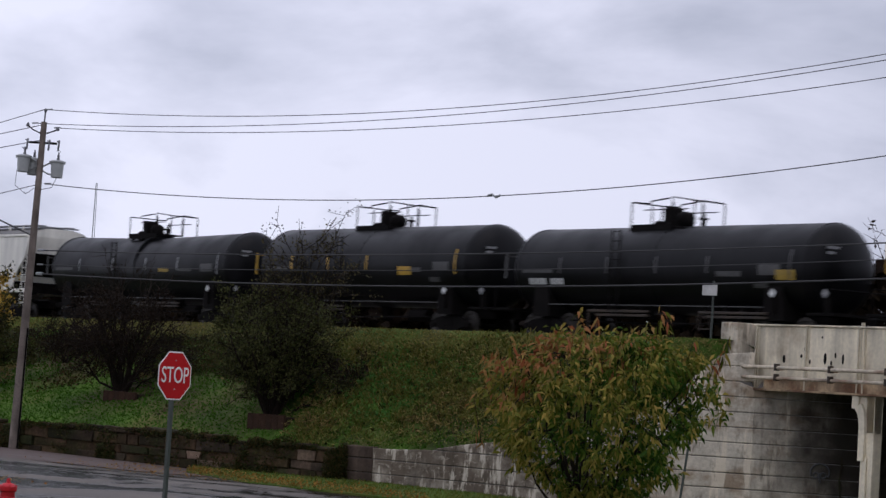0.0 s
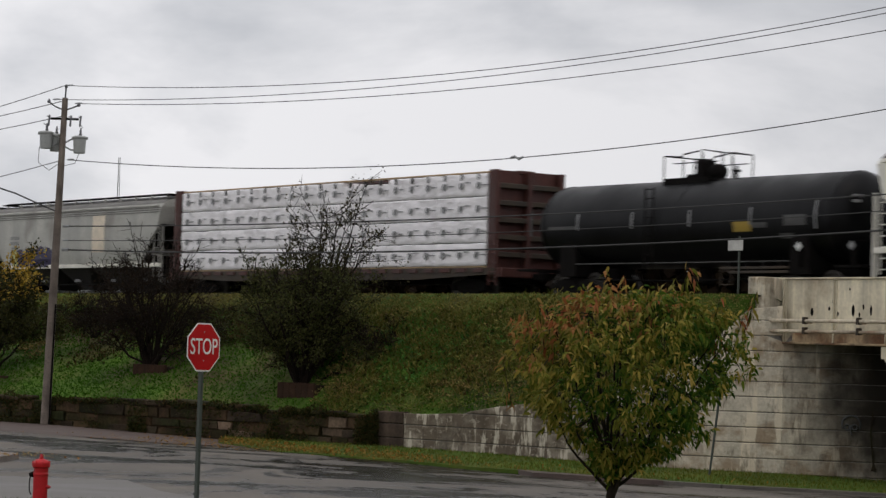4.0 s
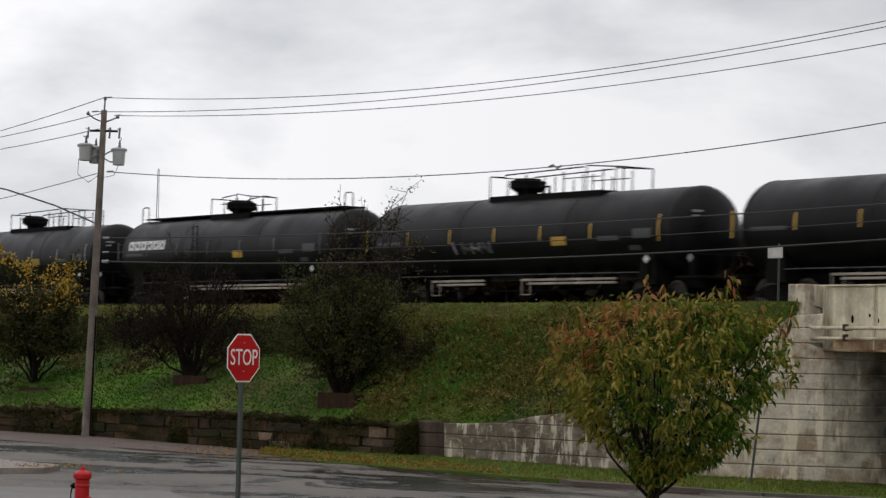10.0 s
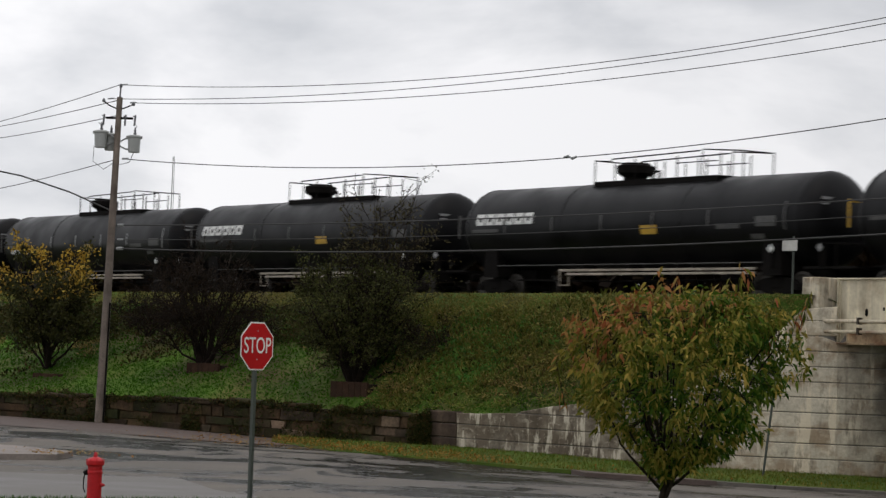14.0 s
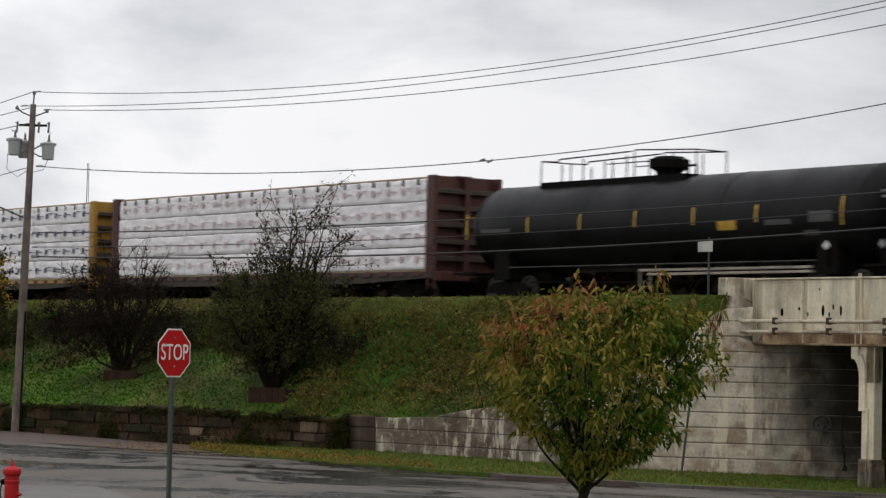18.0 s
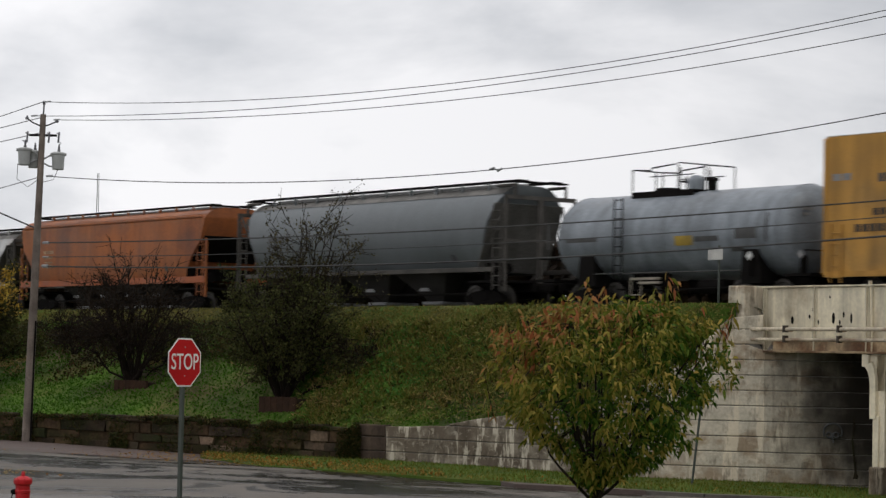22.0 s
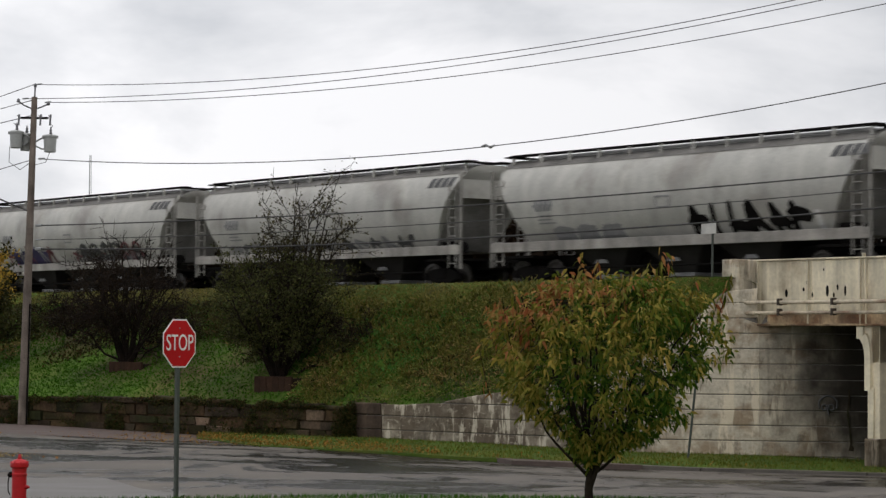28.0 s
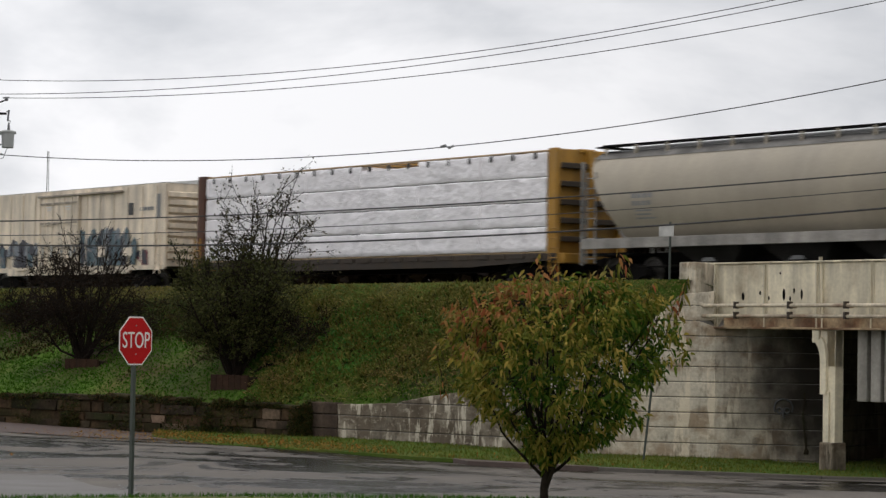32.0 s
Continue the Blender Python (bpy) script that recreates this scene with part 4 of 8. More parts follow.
back_fill.matrix_basis = track_pose(0, 0, 0)


def pier(s, across):
    p = thing("bridge_column", "white-painted steel bridge column on a concrete base", "column", "columns under the bridge", track_pose(s, across, 0))
    part("base", Shape().box(-0.27, 0.27, -0.27, 0.27, -1.1, -0.2, 0.03), M_CONC_DIM, p)
    part("shaft", Shape().box(-0.12, 0.2, -0.14, 0.2, -0.22, 2.9, 0.015), M_GIRDER, p)
    part("face_plate", Shape().box(-0.2, 0.02, -0.2, -0.14, -0.2, 1.2, 0.01), M_GIRDER, p)
    bow = [(-0.28, 1.12), (-0.285, 2.05), (-0.31, 2.25), (-0.37, 2.42), (-0.47, 2.54)]
    part("upper_plate", Shape().prism(bow + [(x + 0.22, z + 0.04 * k) for k, (x, z) in enumerate(bow)][::-1], -0.24, -0.14), M_GIRDER, p)
    arch = [(-0.06 - 0.5 * math.sin(radians(q)) ** 1.0 * 0 - 0.52 * (1 - math.cos(radians(q))), 1.9 + 0.75 * math.sin(radians(q))) for q in range(0, 91, 15)]
    part("bracket", Shape().prism(arch + [(-0.58, 2.9), (0.2, 2.9), (0.2, 1.9)], -0.14, 0.14), M_GIRDER, p)
    part("bearing", Shape().box(-0.62, -0.36, -0.22, 0.16, 2.55, 2.9, 0.01), M_GIRDER, p)
    return p


pier_one = pier(25.0, -2.5)
for s in (33.5, 42.0):
    copy_thing(pier_one, track_pose(s, -2.5, 0))


# black scrawl and a dark run on the abutment under the bridge
scrawl = thing("wall_scrawl", "round black scrawl sprayed on the concrete wall", "graffiti", at=pose(11.19, 70.15, 0.6, 0, 0, -12) @ Matrix.Diagonal((0.95, 1, 0.95, 1)))
ring = [(0.28 * math.cos(radians(q)), -0.02, 0.26 * math.sin(radians(q)) + 0.06) for q in range(-30, 211, 12)]
part("arc", Shape().path(ring, 0.03, 5), M_DARKMARK, scrawl)
for x, w, h in ((-0.12, 0.07, 0.08), (0.1, 0.08, 0.08)):
    part("blot", Shape().path([(x + w * math.cos(radians(q)), -0.02, -0.03 + h * math.sin(radians(q))) for q in range(0, 361, 30)], 0.028, 5), M_DARKMARK, scrawl)
part("stroke", Shape().path([(0.0, -0.02, 0.05), (-0.02, -0.02, -0.12), (0.02, -0.02, -0.26)], 0.03, 5), M_DARKMARK, scrawl)
run_mark = thing("soot_run", "black soot run down the concrete wall", "stain", at=pose(11.74, 70.03, 0.72, 0, 0, -12) @ Matrix.Diagonal((0.9, 1, 0.95, 1)))
part("run", Shape().prism([(0.02, 0.42), (0.06, 0.4), (0.08, 0.1), (0.02, -0.25), (0.05, -0.6), (0.12, -1.0), (0.14, -1.3), (0.2, -1.38), (0.17, -1.47), (0.02, -1.46), (0.07, -1.25), (0.02, -0.8), (-0.04, -0.35), (0.0, 0.05)], -0.006, 0.01), M_STONE_DARK, run_mark)

# ---------- rail cars ----------
SHARED = {}


def shared(key, make, mat, smooth=0.0):
    if key not in SHARED:
        SHARED[key] = make().mesh(key, mat, smooth)
    return SHARED[key]


def wheel_shape():
    return Shape().lathe([(-0.07, 0.42), (-0.065, 0.455), (0.03, 0.455), (0.035, 0.49), (0.06, 0.49), (0.065, 0.40), (0.03, 0.36), (0.02, 0.16), (0.08, 0.14), (0.08, 0.07)], 20, "y")


def side_frame_shape():
    poly = [(-1.15, 0.52), (-1.15, 0.36), (-0.75, 0.36), (-0.45, 0.2), (0.45, 0.2), (0.75, 0.36), (1.15, 0.36), (1.15, 0.52), (0.75, 0.68), (0.4, 0.74), (-0.4, 0.74), (-0.75, 0.68)]
    sh = Shape().prism(poly, -0.07, 0.07)
    for x in (-0.9, 0.9):
        sh.lathe([(-0.12, 0.12), (0.12, 0.12)], 10, "y", (x, 0, 0.46))
    for x in (-0.2, 0, 0.2):
        sh.tube((x, 0, 0.3), (x, 0, 0.62), 0.085, seg=8)
    return sh


def add_trucks(root, half):
    for x in (-half, half):
        truck = part("truck", shared("truck", lambda: Shape().box(-0.25, 0.25, -1.1, 1.1, 0.4, 0.75, 0.03).tube((-0.9, -0.9, 0.46), (-0.9, 0.9, 0.46), 0.08).tube((0.9, -0.9, 0.46), (0.9, 0.9, 0.46), 0.08), M_UNDER), M_UNDER, root, at=pose(x, 0, 0))
        for y in (-1.0, 1.0):
            part("side_frame", shared("side_frame", side_frame_shape, M_UNDER), M_UNDER, truck, at=pose(0, y, 0))
            for dx in (-0.9, 0.9):
                part("wheel", shared("wheel", wheel_shape, M_WHEEL, 30), M_WHEEL, truck, at=pose(dx, y * 0.76, 0.46, 0, 0, 0 if y > 0 else 180))


def add_couplers(root, end):
    for sg in (-1, 1):
        part("coupler", shared("coupler", lambda: Shape().box(0, 0.55, -0.09, 0.09, 0.75, 0.95, 0.02).box(0.5, 0.75, -0.14, 0.14, 0.7, 1.0, 0.04), M_UNDER), M_UNDER, root, at=pose(sg * (end - 0.1), 0, 0, 0, 0, 0 if sg > 0 else 180))


def ladder_shape(h, w=0.42, step=0.32, r=0.018):
    sh = Shape().box(-w / 2 - 0.02, -w / 2 + 0.02, -0.02, 0.02, 0, h).box(w / 2 - 0.02, w / 2 + 0.02, -0.02, 0.02, 0, h)
    z = 0.15
    while z < h:
        sh.tube((-w / 2, 0, z), (w / 2, 0, z), r, seg=6)
        z += step
    return sh


def curve_patch(x0, x1, z0, z1, R, zc, eps=0.006, k=5):
    """A thin marking that follows a tank's side."""
    rows = []
    for i in range(k + 1):
        z = z0 + (z1 - z0) * i / k
        y = -math.sqrt(max(0.01, R * R - (z - zc) ** 2))
        s = (R + eps) / R
        rows.append([(x0, y * s, zc + (z - zc) * s), (x1, y * s, zc + (z - zc) * s)])
    return Shape().grid(rows)


SIDES = {}


def side_of(section):
    """Half width of a car at a height, from its section."""
    def half(z):
        for (ya, za), (yb, zb) in zip(section, section[1:]):
            if z <= zb:
                return ya + (yb - ya) * max(0.0, z - za) / (zb - za)
        return section[-1][0]
    return half, [z for _, z in section]


def side_mark(name, root, poly, mat, label="", off=0.012):
    """A painted shape that lies on a car's near side, from points in x and z."""
    half, levels = SIDES[root.name]
    bm = bmesh.new()
    bm.faces.new([bm.verts.new((x, 0, z)) for x, z in poly])
    lo, hi = min(z for _, z in poly), max(z for _, z in poly)
    for z in levels:
        if lo + 0.01 < z < hi - 0.01:
            bmesh.ops.bisect_plane(bm, geom=bm.verts[:] + bm.edges[:] + bm.faces[:], plane_co=(0, 0, z), plane_no=(0, 0, 1))
    for v in bm.verts:
        v.co.y = -half(v.co.z) - off
    me = bpy.data.meshes.new(name)
    bm.to_mesh(me)
    bm.free()
    me.materials.append(mat)
    return part(name, me, mat, root, label)


def rect(x0, x1, z0, z1):
    return [(x0, z0), (x1, z0), (x1, z1), (x0, z1)]


def tank_car(label, L, kind="walkway", paint=None, R=1.5, zc=2.55, bars=(3.04, 5.81, 8.58, 11.31, 14.12), bar_mat=None, group="tank cars of the train", logo=False, fit=None, panel=11.92, boards=((4.46, 7.76), (10.03, 15.3)), letters=None, sag=0.0):
    """A tank car of body length L: shell, ends, top walkway, ladders, markings, sill and trucks. bars, panel, boards, letters and
    fit (rail from, rail to, platform from, platform to, dome) are distances from its rear end."""
    paint = paint or M_TANK
    bar_mat = bar_mat or M_YELLOW
    root = thing("tank_car", label, "tank car", group)
    SIDES[root.name] = side_of([(R * math.sin(radians(a)), zc - R * math.cos(radians(a))) for a in range(10, 171, 8)])
    h = L / 2
    head = [(-h + 0.7 * (1 - math.cos(radians(a))), max(0.02, R * math.sin(radians(a)))) for a in range(0, 91, 9)]
    tail = [(-q[0], q[1]) for q in head[::-1]]
    middle = [(f * (h - 0.7), R) for f in (-0.75, -0.5, -0.25, 0.0, 0.25, 0.5, 0.75)]
    shell = Shape().lathe(head + middle + tail, 48, "x", (0, 0, zc))
    shell.v = [(x, y, z - sag * (1 - abs(x) / h)) for x, y, z in shell.v]
    part("shell", shell, paint, root, "", 35)
    for x in (-h + 0.72, h - 0.72) + ((-h * 0.34, h * 0.34) if L > 17 else (0.0,)):
        part("seam", Shape().lathe([(x - 0.03, R), (x - 0.03, R + 0.012), (x + 0.03, R + 0.012), (x + 0.03, R)], 48, "x", (0, 0, zc)), paint, root, "", 35)
    for x in (-h + 0.1, h - 3.4):
        part("stub_sill", Shape().box(x, x + 3.3, -0.35, 0.35, 0.72, 1.12), M_UNDER, root)
    for sg in (-1, 1):
        part("end_platform", Shape().box(sg * (h + 0.15) - 0.55, sg * (h + 0.15) + 0.55, -1.4, 1.4, 0.98, 1.06), M_UNDER, root)
        part("end_rail", Shape().path([(sg * (h + 0.45), -1.4, 1.06), (sg * (h + 0.45), -1.4, 1.75), (sg * (h + 0.45), 1.4, 1.75), (sg * (h + 0.45), 1.4, 1.06)], 0.022), M_UNDER, root)
        part("saddle", Shape().prism([(sg * (h - 2.4), 0.8), (sg * (h - 1.5), 0.8), (sg * (h - 1.6), 1.9), (sg * (h - 2.3), 1.9)], -1.3, 1.3), M_UNDER, root)
    part("corner_bar", curve_patch(h - 1.2, h - 1.12, zc - 0.35, zc + 0.5, R, zc, 0.05), bar_mat, root)
    part("end_bar", Shape().box(-h + 0.0, -h + 0.07, -1.42, -1.36, zc - 0.35, zc + 0.5, 0.01).box(-h + 0.02, -h + 0.05, -1.4, -0.9, zc + 0.4, zc + 0.44), bar_mat if bar_mat is M_YELLOW else M_DIM, root)
    for d in bars:
        part("side_bar", curve_patch(d - h - 0.045, d - h + 0.045, zc - 0.18, zc + 0.34, R, zc, 0.03), bar_mat, root)
    # top fittings
    top = zc + R
    walkway = kind.startswith("walkway")
    fit = fit or {"walkway": (7.05, 14.75, 7.05, 13.6, 8.48), "walkway_back": (2.67, 10.5, 2.67, 9.8, 8.5), "full": (7.27, 10.6, 7.27, 10.6, 8.74)}[kind]
    a, b, c, d, dome = [q - h for q in fit]
    part("platform", Shape().box(c, d, -0.66, 0.66, top - 0.02, top + 0.03).box(c, d, -0.68, -0.64, top - 0.2, top + 0.03), M_UNDER, root)
    for x in (c + 0.3, (c + d) / 2, d - 0.3):
        part("platform_bracket", Shape().box(x - 0.04, x + 0.04, -0.68, -0.55, top - 0.4, top), M_UNDER, root)
    if kind == "square":
        part("dome", Shape().box(dome - 0.17, dome + 0.17, -0.3, 0.3, top - 0.1, top + 0.62, 0.04), M_UNDER, root)
        part("manway", Shape().lathe([(-0.1, 0.3), (0.12, 0.3), (0.18, 0.24)], 14, "z", (dome - 0.5, 0, top)), M_UNDER, root)
        part("valve_box", Shape().lathe([(0, 0.22), (0.1, 0.3), (0.3, 0.3), (0.42, 0.2), (0.46, 0.06)], 14, "z", (dome + 0.6, 0, top + 0.02)), M_UNDER, root, "", 40)
        part("vent", Shape().lathe([(-0.05, 0.07), (0.2, 0.07), (0.2, 0.15), (0.26, 0.15), (0.27, 0.05), (0.38, 0.05)], 8, "z", (dome + 1.45, 0, top)), M_UNDER, root)
        part("pipe_elbow", Shape().path([(dome + 0.1, -0.3, top + 0.1), (dome + 0.5, -0.5, top - 0.06), (dome + 1.2, -0.55, top - 0.1)], 0.04), M_UNDER, root)
    elif kind == "small":
        part("dome", Shape().lathe([(-0.1, 0.26), (0.35, 0.28), (0.48, 0.2), (0.52, 0.1)], 14, "z", (dome, 0, top)), paint, root, "", 40)
        part("hatch", Shape().lathe([(-0.1, 0.45), (0.1, 0.45), (0.16, 0.38)], 14, "z", (dome - 1.3, 0, top)), M_UNDER, root)
        part("valve_box", Shape().lathe([(-0.1, 0.16), (0.3, 0.16), (0.32, 0.22), (0.4, 0.2)], 12, "z", (dome + 0.75, 0, top)), M_UNDER, root)
        part("valve_wheel", Shape().lathe([(0.3, 0.02), (0.34, 0.2), (0.37, 0.2), (0.4, 0.02)], 12, "z", (dome - 0.6, 0.1, top)), M_UNDER, root)
    else:
        part("dome", Shape().lathe([(-0.12, 0.34), (0.16, 0.4), (0.26, 0.56), (0.3, 0.64), (0.56, 0.66), (0.6, 0.55)], 14, "z", (dome, 0, top)), M_UNDER, root)
        part("dome_bolt_ring", Shape().lathe([(0.6, 0.5), (0.66, 0.48), (0.68, 0.2)], 14, "z", (dome, 0, top)), M_UNDER, root)
        part("inlet_pipe", Shape().path([(dome + 0.9, 0, top), (dome + 0.9, 0, top + 0.34), (dome + 1.3, 0, top + 0.34), (dome + 1.3, 0, top)], 0.05), M_UNDER, root)
    lean_ = 0.72 if kind == "walkway" else 0.6
    for y in (-0.64, 0.64):
        n = 7 if walkway else 3
        for i in range(n + 1):
            x = a + (b - a) * i / n
            part("rail_post", Shape().tube((x, y, top - 0.1), (x, y, top + (0.74 if i in (0, n) or i % 2 == 0 else 0.6)), 0.024, seg=6), M_UNDER, root)
        m = a + (b - a) * lean_
        part("guard_rail", Shape().path([(a, y, top + 0.76), (a + 0.9, y, top + 0.7), (a + 0.95, y, top + 0.78), (m, y, top + 0.86)], 0.024), M_UNDER, root)
        part("guard_rail", Shape().path([(m + 0.15, y, top), (m + 0.15, y, top + 0.9), (b, y, top + 0.76)], 0.024), M_UNDER, root)
        part("mid_rail", Shape().path([(m - 1.2, y, top + 0.5), (m + 0.9, y, top + 0.5)], 0.018), M_UNDER, root)
    for x in (a, b):
        part("rail_end", Shape().path([(x, -0.64, top + 0.76), (x, 0.64, top + 0.76)], 0.024), M_UNDER, root)
    if not walkway:
        part("ladder", ladder_shape(2.6, 0.4, 0.3, 0.014), M_UNDER, root, at=pose(c + 0.35, -R - 0.1, 1.0))
    if kind == "full":
        part("walk_board", Shape().box(-h + 0.9, h - 1.0, -0.5, 0.5, top + 0.04, top + 0.1), M_UNDER, root)
        for sg in (-1, 1):
            part("end_hoop", Shape().path([(sg * (h - 0.5), -0.45, top - 0.1), (sg * (h - 0.5), -0.45, top + 0.55), (sg * (h - 0.62), -0.45, top + 0.62), (sg * (h - 1.0), -0.45, top + 0.62), (sg * (h - 1.1), -0.45, top + 0.55), (sg * (h - 1.1), -0.45, top - 0.1)], 0.026), M_UNDER, root)
    # markings
    part("yellow_panel", curve_patch(panel - h, panel - h + 0.82, zc - 0.38, zc - 0.08, R, zc, 0.012), M_YELLOW if bar_mat is M_YELLOW or logo else M_DULLYELLOW, root, "small yellow warning panel")
    part("stencil", curve_patch(-h + 1.0, -h + 2.6, zc - 0.16, zc - 0.04, R, zc, 0.008), M_DIM, root)
    part("stencil", curve_patch(h - 4.4, h - 3.3, zc - 0.28, zc - 0.12, R, zc, 0.008), M_DIM, root)
    part("data_panel", curve_patch(h - 2.55, h - 1.6, zc - 0.24, zc + 0.08, R, zc, 0.008), M_DIM, root)
    part("data_panel", curve_patch(h - 2.8, h - 2.2, zc - 0.62, zc - 0.46, R, zc, 0.008), M_DIM, root)
    for z in (0.42, 0.58):
        part("end_stencil", Shape().box(h - 0.16, h - 0.12, -0.95, -0.25, zc + z, zc + z + 0.08), M_GREYMARK, root)
    if letters:
        d0, d1, z0 = letters
        for k in range(8):
            if k != 4:
                part("lettering_bar", curve_patch(d0 - h + (d1 - d0) * k / 8, d0 - h + (d1 - d0) * (k + 0.75) / 8, z0, z0 + 0.2, R, zc, 0.01), M_WHITE, root)
    if logo:
        for i in range(6):
            x = -h + 1.24 + i * 0.58
            for dx, z0, z1 in ((0.0, 0.1, 0.5), (0.34, 0.1, 0.5), (0.17, 0.1, 0.22), (0.17, 0.38, 0.5)):
                part("logo_block", curve_patch(x + dx, x + dx + (0.16 if dx != 0.17 else 0.17), zc + z0, zc + z1, R, zc, 0.01), M_WHITE, root, "white block of a painted company mark")
    for x, m in ((h - 1.85, M_WHITE), (h + 0.35, M_GREYMARK)):
        part("placard", Shape().prism([(x - 0.14, 1.62), (x, 1.48), (x + 0.14, 1.62), (x, 1.76)], -1.46, -1.44), m, root, "small white diamond placard")
        part("placard_bracket", Shape().box(x - 0.03, x + 0.03, -1.44, -1.2, 1.0, 1.6), M_UNDER, root)
    for d0, d1 in boards:
        x0, x1 = d0 - h, d1 - h
        part("side_board", Shape().box(x0, x1, -1.36, -1.24, 0.97, 1.05, 0.01).box(x0 + 0.4, x1, -1.36, -1.24, 0.84, 0.92, 0.01), M_SILL if kind == "square" else M_BOARD, root, "grimy side board")
        part("step_frame", Shape().path([(x0, -1.3, 0.98), (x0, -1.3, 0.5), (x0 + 0.5, -1.3, 0.5), (x0 + 0.5, -1.3, 0.98)], 0.03), M_SILL if kind == "square" else M_BOARD, root)
        for k in range(4):
            x = x0 + (x1 - x0) * (k + 0.5) / 4
            part("board_hanger", Shape().box(x - 0.04, x + 0.04, -1.3, -0.7, 0.8, 1.2), M_UNDER, root)
    part("side_rail", Shape().path([(-h + 2.4, -1.3, 1.2), (h - 2.4, -1.3, 1.2)], 0.02), M_DIM, root)
    part("skid_tank", Shape().lathe([(-0.6, 0.02), (-0.55, 0.22), (0.55, 0.22), (0.6, 0.02)], 12, "x", (h - 4.2, -0.7, 0.75)), M_UNDER, root)
    part("brake_pipe", Shape().path([(-h + 3.2, -1.0, 0.7), (-0.6, -1.0, 0.64), (h - 3.2, -1.0, 0.7)], 0.03), M_UNDER, root)
    part("outlet_valve", Shape().lathe([(0.55, 0.1), (0.62, 0.2), (0.9, 0.22), (1.1, 0.3)], 12, "z", (0, 0, 0)), M_UNDER, root)
    add_trucks(root, h - 1.95)
    add_couplers(root, h + 0.35)
    return root


CURVED = [(1.0, 1.4), (1.22, 1.65), (1.4, 1.98), (1.53, 2.35), (1.6, 2.75), (1.6, 3.1), (1.53, 3.45), (1.38, 3.78), (1.16, 4.06), (0.88, 4.26), (0.5, 4.38)]
FLAT = [(1.44, 1.4), (1.49, 1.55), (1.55, 1.8), (1.6, 2.4), (1.6, 3.0), (1.57, 3.92), (1.49, 4.0), (1.42, 4.08), (1.2, 4.24), (0.6, 4.38)]


def end_cut(style, z, k=0.0):
    """How far the side sheet stops short of the car's end at height z; k: metres of slope to a metre of height."""
    if style == "slant":
        return 0.6 + max(0.0, 4.0 - z) * (k or 0.76)
    if style == "round":
        return 0.15 + max(0.0, 4.1 - z) * (k or 0.64)
    if z > 3.25:
        return 0.12
    if z > 2.0:
        return 0.12 + (3.25 - z) * (k or 1.08)
    return 0.12 + 1.25 * (k or 1.08) + (2.0 - z) * 0.25


